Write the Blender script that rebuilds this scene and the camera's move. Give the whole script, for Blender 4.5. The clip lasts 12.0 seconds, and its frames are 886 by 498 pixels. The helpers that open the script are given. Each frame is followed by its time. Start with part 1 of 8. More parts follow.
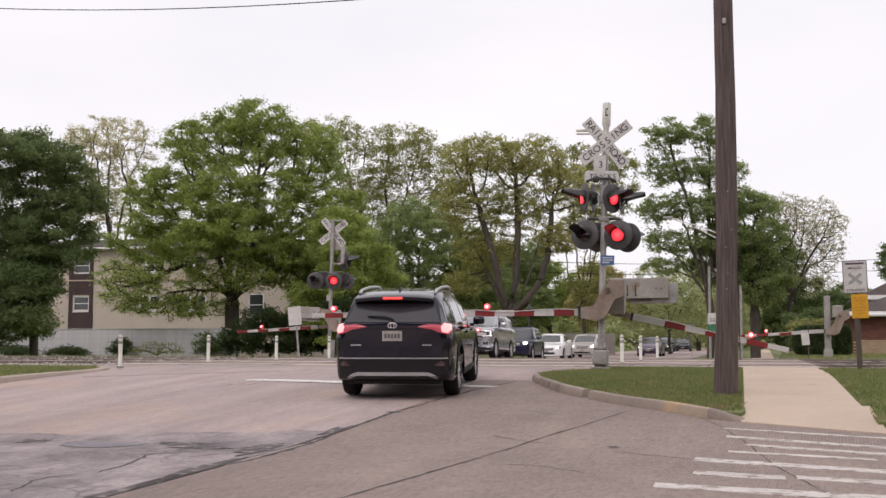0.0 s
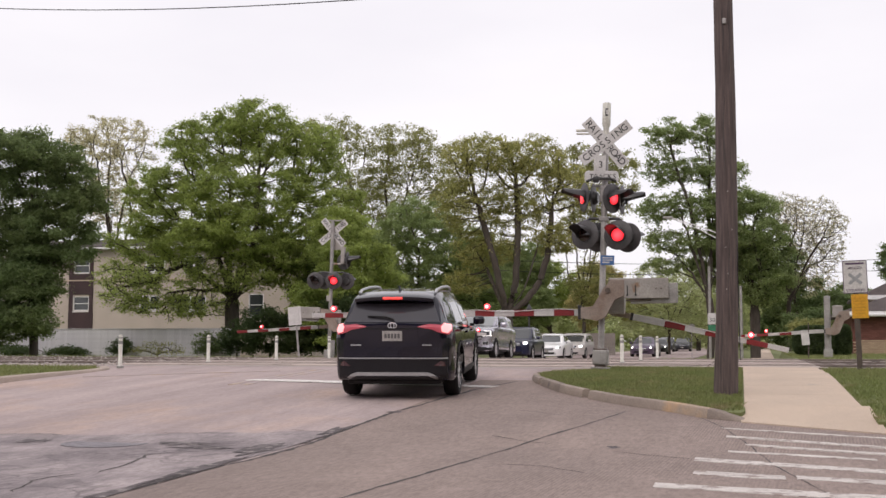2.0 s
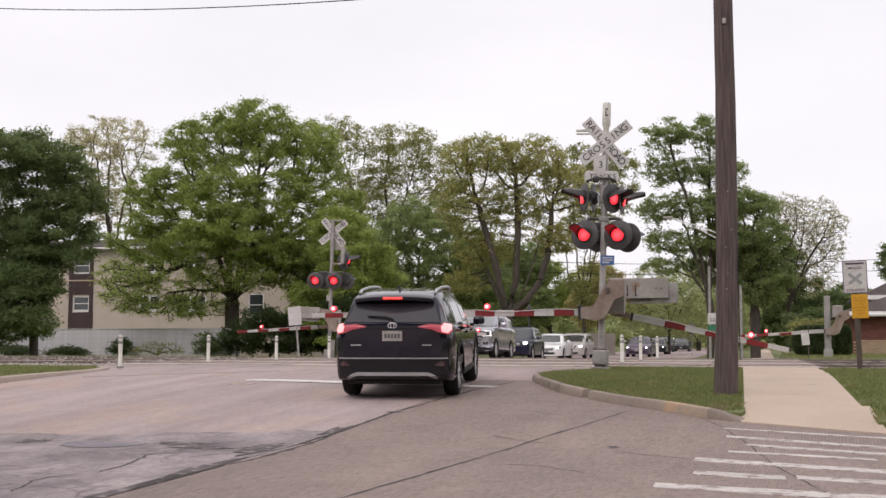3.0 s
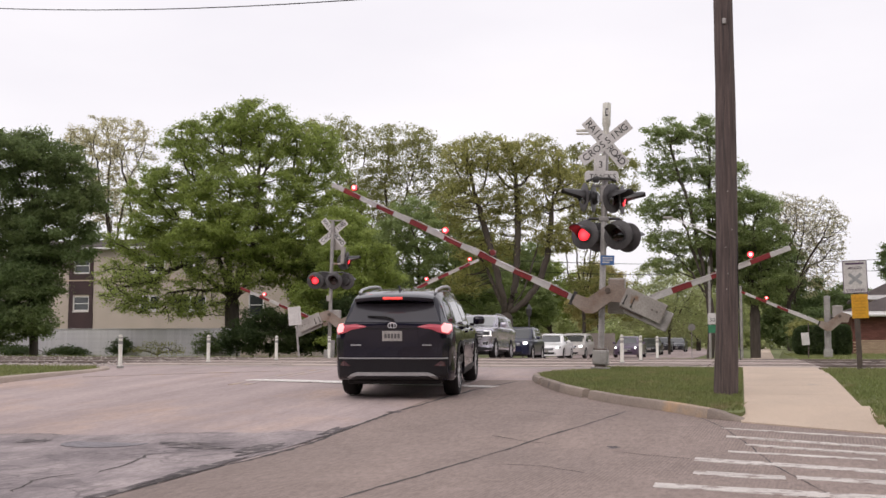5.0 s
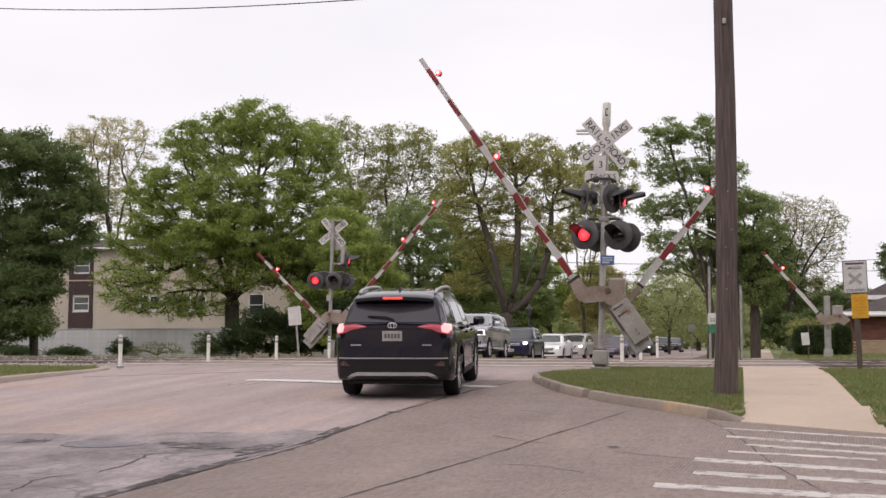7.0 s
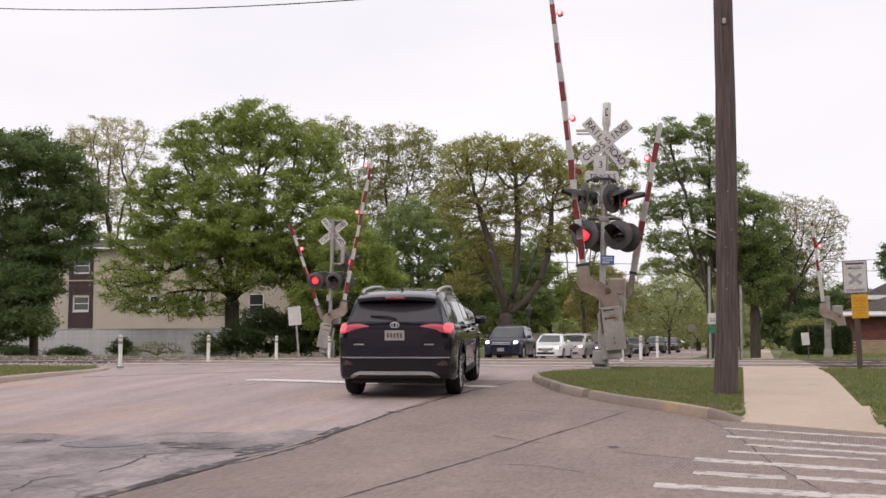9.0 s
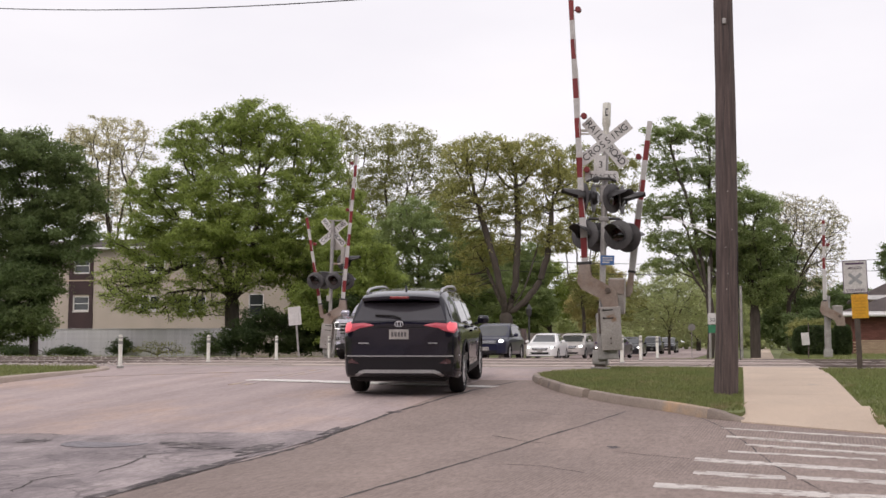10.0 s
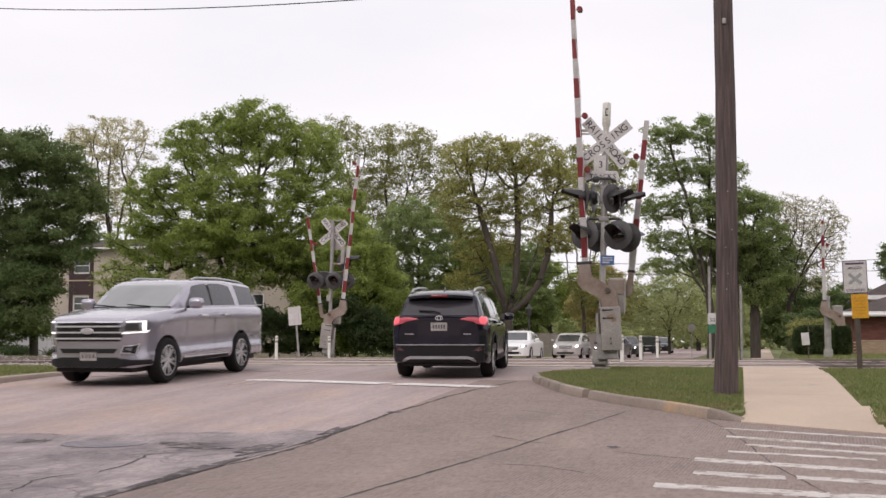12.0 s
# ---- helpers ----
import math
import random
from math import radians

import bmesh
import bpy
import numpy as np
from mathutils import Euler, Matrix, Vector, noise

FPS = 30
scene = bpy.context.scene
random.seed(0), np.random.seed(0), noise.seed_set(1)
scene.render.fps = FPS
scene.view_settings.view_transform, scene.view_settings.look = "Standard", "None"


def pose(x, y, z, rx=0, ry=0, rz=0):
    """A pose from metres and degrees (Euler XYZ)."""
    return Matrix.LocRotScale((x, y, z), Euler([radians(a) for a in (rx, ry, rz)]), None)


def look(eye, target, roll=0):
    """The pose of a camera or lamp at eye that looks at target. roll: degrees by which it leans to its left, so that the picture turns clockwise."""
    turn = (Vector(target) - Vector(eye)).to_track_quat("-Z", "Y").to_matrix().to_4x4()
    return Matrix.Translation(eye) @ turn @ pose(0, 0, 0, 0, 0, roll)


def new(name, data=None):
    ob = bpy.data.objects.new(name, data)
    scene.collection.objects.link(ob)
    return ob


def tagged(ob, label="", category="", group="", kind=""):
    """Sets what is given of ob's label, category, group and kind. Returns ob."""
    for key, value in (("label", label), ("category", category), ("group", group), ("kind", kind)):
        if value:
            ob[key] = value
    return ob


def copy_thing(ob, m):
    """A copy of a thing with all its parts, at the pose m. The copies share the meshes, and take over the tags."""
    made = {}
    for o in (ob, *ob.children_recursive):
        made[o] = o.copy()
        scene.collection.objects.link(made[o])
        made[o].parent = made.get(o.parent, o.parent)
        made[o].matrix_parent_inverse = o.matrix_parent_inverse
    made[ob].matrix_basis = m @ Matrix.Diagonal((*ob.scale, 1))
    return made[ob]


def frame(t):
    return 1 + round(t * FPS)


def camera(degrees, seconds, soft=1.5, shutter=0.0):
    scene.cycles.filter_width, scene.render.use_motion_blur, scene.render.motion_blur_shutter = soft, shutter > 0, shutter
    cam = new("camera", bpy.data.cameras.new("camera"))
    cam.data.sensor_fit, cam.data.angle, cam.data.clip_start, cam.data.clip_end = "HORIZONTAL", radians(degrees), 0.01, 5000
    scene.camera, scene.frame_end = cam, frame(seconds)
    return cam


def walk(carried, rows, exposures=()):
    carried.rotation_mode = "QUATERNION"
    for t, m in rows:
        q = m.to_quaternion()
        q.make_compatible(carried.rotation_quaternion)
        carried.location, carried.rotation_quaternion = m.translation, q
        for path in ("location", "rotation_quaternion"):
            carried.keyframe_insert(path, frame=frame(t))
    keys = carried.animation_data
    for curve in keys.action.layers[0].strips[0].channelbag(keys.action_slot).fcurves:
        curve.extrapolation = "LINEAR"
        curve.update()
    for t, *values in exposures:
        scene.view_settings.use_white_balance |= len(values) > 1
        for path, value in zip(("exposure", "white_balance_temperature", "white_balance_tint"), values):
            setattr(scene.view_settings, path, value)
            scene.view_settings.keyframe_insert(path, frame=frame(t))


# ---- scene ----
# camera, standing still in the side street
cam = camera(41.85, 12.0, soft=1.5, shutter=0.25)
EYE = (0.0, 0.0, 0.55)
VIEW = pose(*EYE, 94.574, 0, 14.4)
walk(cam, [(0.0, VIEW), (12.0, VIEW)], [(0.0, 0.0, 6700, 15), (12.0, 0.0, 6700, 15)])

# bright overcast sky
world = bpy.data.worlds.new("world")
scene.world = world
world.use_nodes = True
wn, wl = world.node_tree.nodes, world.node_tree.links
wn.clear()
w_out = wn.new("ShaderNodeOutputWorld")
w_bg = wn.new("ShaderNodeBackground")
w_sky = wn.new("ShaderNodeTexSky")
w_sky.sky_type = "NISHITA"
w_sky.sun_disc = False
w_sky.sun_elevation, w_sky.sun_rotation = radians(52), radians(200)
w_gain = wn.new("ShaderNodeMix")
w_gain.data_type, w_gain.blend_type = "RGBA", "MULTIPLY"
w_gain.inputs[0].default_value = 1.0
w_gain.inputs[7].default_value = (0.1, 0.1, 0.1, 1)
w_co = wn.new("ShaderNodeTexCoord")
w_map = wn.new("ShaderNodeMapping")
w_map.inputs["Scale"].default_value = (1.2, 1.2, 4.0)
w_noise = wn.new("ShaderNodeTexNoise")
w_noise.inputs["Scale"].default_value = 1.6
w_noise.inputs["Detail"].default_value = 5
w_ramp = wn.new("ShaderNodeValToRGB")
w_ramp.color_ramp.elements[0].position, w_ramp.color_ramp.elements[0].color = 0.25, (0.815, 0.82, 0.875, 1)
w_ramp.color_ramp.elements[1].position, w_ramp.color_ramp.elements[1].color = 0.75, (0.968, 0.975, 1.0, 1)
w_mix = wn.new("ShaderNodeMix")
w_mix.data_type = "RGBA"
w_mix.inputs[0].default_value = 0.93
wl.new(w_sky.outputs[0], w_gain.inputs[6])
wl.new(w_co.outputs["Generated"], w_map.inputs[0])
wl.new(w_map.outputs[0], w_noise.inputs["Vector"])
wl.new(w_noise.outputs[0], w_ramp.inputs[0])
wl.new(w_gain.outputs[2], w_mix.inputs[6])
wl.new(w_ramp.outputs[0], w_mix.inputs[7])
wl.new(w_mix.outputs[2], w_bg.inputs[0])
w_bg.inputs[1].default_value = 1.1
wl.new(w_bg.outputs[0], w_out.inputs[0])

sun = new("sun", bpy.data.lights.new("sun", "SUN"))
sun.data.energy, sun.data.angle, sun.data.color = 0.9, radians(25), (1.0, 0.96, 0.9)
sun.matrix_world = look((-12, -20, 40), (0, 20, 0))


# ---- materials ----
def mat(name, a, b=None, scale=3.0, fine=40.0, rough=0.7, metal=0.0, bump=0.0, bscale=60.0, rand=0.0,
        island=0.0, coat=0.0, spots=None, spot_scale=1.0, spot_at=0.62, stretch=(1, 1, 1), trans=0.0, spec=0.5, grain=1.0):
    """Two colours mixed by noise at two scales, with optional stains, relief and variation from piece to piece."""
    m = bpy.data.materials.new(name)
    m.use_nodes = True
    n, l = m.node_tree.nodes, m.node_tree.links
    p = n["Principled BSDF"]
    b = b or tuple(v * 0.8 for v in a)
    co = n.new("ShaderNodeTexCoord")
    mp = n.new("ShaderNodeMapping")
    mp.inputs["Scale"].default_value = stretch
    l.new(co.outputs["Object"], mp.inputs[0])

    def noise_tex(sc, detail=4):
        t = n.new("ShaderNodeTexNoise")
        t.inputs["Scale"].default_value, t.inputs["Detail"].default_value = sc, detail
        l.new(mp.outputs[0], t.inputs["Vector"])
        return t.outputs[0]

    def mixc(fac, x, y, blend="MIX"):
        t = n.new("ShaderNodeMix")
        t.data_type, t.blend_type = "RGBA", blend
        for sock, v in ((t.inputs[0], fac), (t.inputs[6], x), (t.inputs[7], y)):
            if isinstance(v, bpy.types.NodeSocket):
                l.new(v, sock)
            elif isinstance(v, tuple):
                sock.default_value = (*v, 1)
            else:
                sock.default_value = v
        return t.outputs[2]

    def ramp(v, lo, hi):
        t = n.new("ShaderNodeMapRange")
        t.inputs[1].default_value, t.inputs[2].default_value = lo, hi
        l.new(v, t.inputs[0])
        return t.outputs[0]

    c = mixc(ramp(noise_tex(scale), 0.32, 0.68), a, b)
    f = mixc(ramp(noise_tex(fine, 2), 0.25, 0.75), (1 - 0.2 * grain,) * 3, (1 + 0.16 * grain,) * 3)
    c = mixc(1.0, c, f, "MULTIPLY")
    if spots:
        c = mixc(ramp(noise_tex(spot_scale, 6), spot_at, spot_at + 0.08), c, spots)
    if rand or island:
        if rand:
            r = n.new("ShaderNodeObjectInfo").outputs["Random"]
            amount = rand
        else:
            r = n.new("ShaderNodeNewGeometry").outputs["Random Per Island"]
            amount = island
        k = n.new("ShaderNodeMapRange")
        k.inputs[3].default_value, k.inputs[4].default_value = 1 - amount, 1 + amount
        l.new(r, k.inputs[0])
        c = mixc(1.0, c, k.outputs[0], "MULTIPLY")
    l.new(c, p.inputs["Base Color"])
    p.inputs["Roughness"].default_value, p.inputs["Metallic"].default_value = rough, metal
    p.inputs["Coat Weight"].default_value = coat
    p.inputs["Coat Roughness"].default_value = 0.04
    p.inputs["Specular IOR Level"].default_value = spec
    if bump:
        t = n.new("ShaderNodeBump")
        t.inputs["Strength"].default_value, t.inputs["Distance"].default_value = bump, 0.01
        l.new(noise_tex(bscale, 6), t.inputs["Height"])
        l.new(t.outputs[0], p.inputs["Normal"])
    if trans:
        tr = n.new("ShaderNodeBsdfTranslucent")
        l.new(c, tr.inputs[0])
        mx = n.new("ShaderNodeMixShader")
        mx.inputs[0].default_value = trans
        l.new(p.outputs[0], mx.inputs[1])
        l.new(tr.outputs[0], mx.inputs[2])
        l.new(mx.outputs[0], n["Material Output"].inputs[0])
    return m


def bulb_glow(name, heart, rim, strength, r0, r1):
    """A lit round lens: a hot middle of radius r0 that falls to a coloured rim at r1, round the local y axis."""
    m = glow(name, rim, strength)
    nt = m.node_tree
    em = next(n for n in nt.nodes if n.type in ("EMISSION", "BSDF_PRINCIPLED"))
    tc = nt.nodes.new("ShaderNodeTexCoord")
    flat = nt.nodes.new("ShaderNodeVectorMath")
    flat.operation = "MULTIPLY"
    flat.inputs[1].default_value = (1, 0, 1)
    ln = nt.nodes.new("ShaderNodeVectorMath")
    ln.operation = "LENGTH"
    mr = nt.nodes.new("ShaderNodeMapRange")
    mr.inputs[1].default_value, mr.inputs[2].default_value = r0, r1
    mx = nt.nodes.new("ShaderNodeMix")
    mx.data_type = "RGBA"
    mx.inputs[6].default_value = (*heart, 1)
    mx.inputs[7].default_value = (*rim, 1)
    nt.links.new(tc.outputs["Object"], flat.inputs[0])
    nt.links.new(flat.outputs[0], ln.inputs[0])
    nt.links.new(ln.outputs["Value"], mr.inputs[0])
    nt.links.new(mr.outputs[0], mx.inputs[0])
    nt.links.new(mx.outputs[2], em.inputs["Color" if em.type == "EMISSION" else "Emission Color"])
    return m


def glow(name, color, strength):
    """A lit lens."""
    m = bpy.data.materials.new(name)
    m.use_nodes = True
    p = m.node_tree.nodes["Principled BSDF"]
    p.inputs["Base Color"].default_value = (*[v * 0.5 for v in color], 1)
    p.inputs["Emission Color"].default_value = (*color, 1)
    p.inputs["Emission Strength"].default_value = strength
    p.inputs["Roughness"].default_value = 0.3
    return m


def road_mat(name, light, dark, warm, streak=0.1, grain=0.3, groove=0.0, crackle=0.0, warm_at=0.56, patch_scale=0.3):
    """Worn paving: broad patches, streaks along the road, coarse grain, and where asked brushed grooves or a net of cracks."""
    m = bpy.data.materials.new(name)
    m.use_nodes = True
    n, l = m.node_tree.nodes, m.node_tree.links
    p = n["Principled BSDF"]
    co = n.new("ShaderNodeTexCoord").outputs["Object"]

    def tex(scale, detail, stretch, turn=0.0, off=0.0, rough=0.55):
        mp = n.new("ShaderNodeMapping")
        mp.inputs["Scale"].default_value, mp.inputs["Rotation"].default_value = stretch, (0, 0, radians(turn))
        mp.inputs["Location"].default_value = (off, off, 0)
        l.new(co, mp.inputs[0])
        t = n.new("ShaderNodeTexNoise")
        t.inputs["Scale"].default_value, t.inputs["Detail"].default_value, t.inputs["Roughness"].default_value = scale, detail, rough
        l.new(mp.outputs[0], t.inputs["Vector"])
        return t.outputs[0], mp.outputs[0]

    def span_of(v, a, b, lo, hi):
        t = n.new("ShaderNodeMapRange")
        t.inputs[1].default_value, t.inputs[2].default_value, t.inputs[3].default_value, t.inputs[4].default_value = a, b, lo, hi
        l.new(v, t.inputs[0])
        return t.outputs[0]

    def mixed(fac, x, y, blend="MIX"):
        t = n.new("ShaderNodeMix")
        t.data_type, t.blend_type = "RGBA", blend
        for sock, v in ((t.inputs[0], fac), (t.inputs[6], x), (t.inputs[7], y)):
            if isinstance(v, bpy.types.NodeSocket):
                l.new(v, sock)
            elif isinstance(v, tuple):
                sock.default_value = (*v, 1)
            else:
                sock.default_value = v
        return t.outputs[2]

    broad, _ = tex(patch_scale, 5, (1, 0.5, 1), 8)
    mid, _ = tex(1.7, 7, (1, 0.6, 1), -10, 7, 0.65)
    c = mixed(span_of(broad, 0.34, 0.66, 0, 1), light, dark)
    c = mixed(span_of(mid, 0.3, 0.72, 0, 0.55), c, dark)
    tint, _ = tex(0.5, 6, (1, 0.55, 1), 0, 31, 0.65)
    c = mixed(span_of(tint, warm_at, warm_at + 0.18, 0, 0.75), c, warm)
    lines, _ = tex(1.0, 6, (1.6, 0.07, 1), 6, 3, 0.6)
    c = mixed(1.0, c, span_of(lines, 0.3, 0.7, 1 - streak, 1 + streak), "MULTIPLY")
    sand, _ = tex(21, 5, (1, 0.3, 1), 0, 0, 0.85)
    c = mixed(1.0, c, span_of(sand, 0.38, 0.62, 1 - grain, 1 + grain * 0.8), "MULTIPLY")
    clod, _ = tex(3.2, 5, (1, 0.35, 1), 12, 5, 0.7)
    c = mixed(1.0, c, span_of(clod, 0.36, 0.64, 1 - grain * 0.28, 1 + grain * 0.26), "MULTIPLY")
    if groove:
        mp = n.new("ShaderNodeMapping")
        mp.inputs["Rotation"].default_value = (0, 0, radians(4))
        l.new(co, mp.inputs[0])
        wv = n.new("ShaderNodeTexWave")
        wv.inputs["Scale"].default_value, wv.inputs["Distortion"].default_value = 9.0, 1.2
        wv.inputs["Detail"].default_value, wv.inputs["Detail Scale"].default_value = 2, 0.6
        l.new(mp.outputs[0], wv.inputs["Vector"])
        where, _ = tex(0.55, 4, (1, 0.7, 1), 20, 13)
        c = mixed(span_of(where, 0.4, 0.56, 0, groove), c, mixed(1.0, c, span_of(wv.outputs["Fac"], 0.1, 0.9, 0.5, 1.22), "MULTIPLY"))
    if crackle:
        warp, _ = tex(2.0, 4, (1, 1, 1))
        add = n.new("ShaderNodeVectorMath")
        add.operation = "MULTIPLY_ADD"
        cm = n.new("ShaderNodeCombineXYZ")
        l.new(warp, cm.inputs[0])
        l.new(warp, cm.inputs[1])
        add.inputs[1].default_value = (0.8, 0.8, 0)
        l.new(cm.outputs[0], add.inputs[0])
        l.new(co, add.inputs[2])
        vo = n.new("ShaderNodeTexVoronoi")
        vo.feature = "DISTANCE_TO_EDGE"
        vo.inputs["Scale"].default_value = 1.5
        l.new(add.outputs[0], vo.inputs["Vector"])
        where, _ = tex(0.8, 5, (0.6, 1, 1), 0, 21)
        net = mixed(span_of(where, 0.42, 0.56, 0, 1), (0.0, 0.0, 0.0), span_of(vo.outputs[0], 0.0, 0.05, crackle, 0))
        c = mixed(net, c, tuple(0.3 * v for v in dark))
    l.new(c, p.inputs["Base Color"])
    p.inputs["Roughness"].default_value = 0.9
    t = n.new("ShaderNodeBump")
    t.inputs["Strength"].default_value, t.inputs["Distance"].default_value = 0.5, 0.01
    l.new(sand, t.inputs["Height"])
    l.new(t.outputs[0], p.inputs["Normal"])
    return m


ASPHALT = road_mat("old_asphalt", (0.458, 0.366, 0.35), (0.352, 0.279, 0.268), (0.485, 0.345, 0.275), 0.15, 0.13, warm_at=0.52)
APRON = road_mat("worn_concrete_road", (0.32, 0.245, 0.214), (0.24, 0.184, 0.163), (0.315, 0.24, 0.205), 0.07, 0.2, 0.28, patch_scale=0.5)
BROKEN = road_mat("broken_old_asphalt", (0.44, 0.37, 0.365), (0.17, 0.142, 0.148), (0.43, 0.35, 0.32), 0.06, 0.24, 0.0, 0.5, 0.55, 1.3)
CRACK = mat("crack_tar", (0.1, 0.085, 0.08), (0.05, 0.043, 0.042), 6, 60, 0.95)
HOLE = mat("broken_asphalt", (0.15, 0.125, 0.125), (0.075, 0.063, 0.065), 7, 50, 0.95, bump=1.0, bscale=30, spots=(0.3, 0.26, 0.25), spot_scale=9, spot_at=0.55)
CONCRETE = mat("pale_concrete", (0.575, 0.453, 0.352), (0.5, 0.392, 0.306), 0.8, 60, 0.85, bump=0.3, bscale=90, spots=(0.4, 0.33, 0.28), spot_scale=1.5, spot_at=0.68)
CURB = mat("curb_concrete", (0.36, 0.292, 0.245), (0.235, 0.19, 0.162), 1.4, 50, 0.88, bump=0.5, bscale=70, spots=(0.17, 0.14, 0.13), spot_scale=2.5, spot_at=0.63)
CURB_PALE = mat("pale_curb_concrete", (0.47, 0.38, 0.32), (0.37, 0.3, 0.255), 1.2, 50, 0.88, bump=0.4, bscale=70, spots=(0.27, 0.225, 0.2), spot_scale=2.5, spot_at=0.66)
CURB_Y = mat("curb_faded_yellow", (0.54, 0.34, 0.19), (0.34, 0.27, 0.215), 2.5, 50, 0.85, bump=0.5, spots=(0.3, 0.25, 0.21), spot_scale=3, spot_at=0.55)
GRASS_SOIL = mat("turf", (0.14, 0.17, 0.052), (0.17, 0.175, 0.07), 0.7, 25, 0.95, bump=0.8, bscale=50, spots=(0.16, 0.13, 0.075), spot_scale=1.2, spot_at=0.7)
GRASS = mat("grass_blades", (0.2, 0.238, 0.078), (0.255, 0.258, 0.105), 0.8, 6, 0.7, island=0.15, trans=0.35, spots=(0.3, 0.25, 0.13), spot_scale=1.4, spot_at=0.62)
BALLAST = mat("ballast", (0.45, 0.39, 0.36), (0.33, 0.285, 0.262), 9, 45, 0.95, bump=1.0, bscale=25)
STONE = mat("ballast_stone", (0.4, 0.345, 0.315), (0.3, 0.26, 0.236), 4, 30, 0.95, island=0.2)
XPANEL = mat("crossing_concrete", (0.5, 0.41, 0.365), (0.4, 0.325, 0.292), 0.9, 50, 0.9, bump=0.4, rand=0.1, spots=(0.2, 0.165, 0.15), spot_scale=1.7, spot_at=0.6)
RAIL = mat("rail_steel", (0.19, 0.15, 0.13), (0.11, 0.083, 0.068), 6, 50, 0.5, 0.5)
TIE = mat("timber_tie", (0.1, 0.075, 0.06), (0.06, 0.05, 0.045), 5, 60, 0.9, rand=0.3)
PAINT = mat("worn_road_paint", (0.66, 0.61, 0.57), (0.48, 0.43, 0.4), 3.0, 40, 0.8, spots=(0.32, 0.26, 0.235), spot_scale=7, spot_at=0.53)
PAINT_W = mat("road_paint", (0.85, 0.81, 0.78), (0.7, 0.66, 0.63), 3.5, 60, 0.8, spots=(0.4, 0.29, 0.27), spot_scale=5, spot_at=0.62)
YELLOW_LINE = mat("faded_yellow_line", (0.47, 0.345, 0.25), (0.43, 0.345, 0.3), 2, 60, 0.8, spots=(0.41, 0.34, 0.325), spot_scale=2.2, spot_at=0.4)
IRON = mat("cast_iron", (0.27, 0.245, 0.262), (0.19, 0.172, 0.185), 8, 60, 0.7, 0.2, bump=0.4)
GALV = mat("galvanised_steel", (0.42, 0.395, 0.38), (0.29, 0.27, 0.26), 4, 40, 0.55, 0.35, spots=(0.22, 0.13, 0.085), spot_scale=3.5, spot_at=0.66)
ALU = mat("weathered_aluminium", (0.42, 0.385, 0.36), (0.31, 0.28, 0.26), 3, 40, 0.55, 0.25, spots=(0.27, 0.17, 0.115), spot_scale=2.6, spot_at=0.65)
BRACKET = mat("rust_stained_bracket", (0.33, 0.27, 0.235), (0.24, 0.17, 0.135), 2.5, 40, 0.6, 0.2, spots=(0.2, 0.115, 0.075), spot_scale=2.2, spot_at=0.6)
BLACK = mat("signal_black", (0.03, 0.028, 0.029), (0.05, 0.046, 0.046), 5, 50, 0.36)
BACKBOARD = mat("backboard", (0.09, 0.081, 0.084), (0.055, 0.05, 0.052), 5, 50, 0.5)
REFLECTOR = mat("grey_red_reflector", (0.09, 0.045, 0.05), (0.065, 0.032, 0.037), 14, 60, 0.2, coat=0.5)
LENS_OFF = mat("unlit_red_lens", (0.035, 0.012, 0.012), (0.02, 0.008, 0.008), 9, 60, 0.15, coat=0.6)
SIGN_W = mat("white_sign_sheeting", (0.66, 0.63, 0.62), (0.56, 0.53, 0.52), 3, 40, 0.5, spots=(0.42, 0.38, 0.36), spot_scale=4, spot_at=0.68)
SIGN_K = mat("black_lettering", (0.03, 0.028, 0.028), None, 5, 40, 0.6)
SIGN_B = mat("blue_sign", (0.05, 0.14, 0.36), (0.06, 0.16, 0.4), 4, 40, 0.45)
SIGN_Y = mat("amber_sign", (0.72, 0.36, 0.02), (0.62, 0.3, 0.02), 4, 40, 0.5)
AMBER_TEXT = mat("amber_sign_text", (0.6, 0.295, 0.02), None, 5, 40, 0.6)
SIGN_R = mat("dark_violet_lettering", (0.11, 0.06, 0.12), None, 5, 40, 0.6)
SIGN_G = mat("green_sign", (0.03, 0.2, 0.1), None, 5, 40, 0.5)
PLATE_BAR = mat("plate_bars", (0.13, 0.12, 0.125), None, 5, 40, 0.6)
GREYBAR = mat("grey_lettering", (0.38, 0.38, 0.39), None, 5, 40, 0.6)
ARM_W = mat("arm_white", (0.58, 0.55, 0.54), (0.46, 0.435, 0.425), 3, 40, 0.45)
ARM_R = mat("arm_red", (0.25, 0.024, 0.026), (0.18, 0.018, 0.02), 3, 40, 0.4)
POST_W = mat("delineator_white", (0.72, 0.7, 0.64), (0.62, 0.6, 0.54), 6, 40, 0.5)
POST_G = mat("reflective_band", (0.3, 0.29, 0.27), None, 6, 40, 0.35)
POLE = mat("creosote_pole", (0.16, 0.117, 0.109), (0.078, 0.058, 0.055), 3.5, 45, 0.9, bump=1.0, bscale=30, stretch=(9, 9, 0.5), spots=(0.04, 0.03, 0.028), spot_scale=3, spot_at=0.66)
WIRE = mat("cable_black", (0.03, 0.03, 0.033), None, 5, 40, 0.6)
BARK = mat("bark", (0.1, 0.08, 0.066), (0.06, 0.048, 0.04), 3, 30, 0.95, bump=1.0, bscale=20, stretch=(3, 3, 0.6))
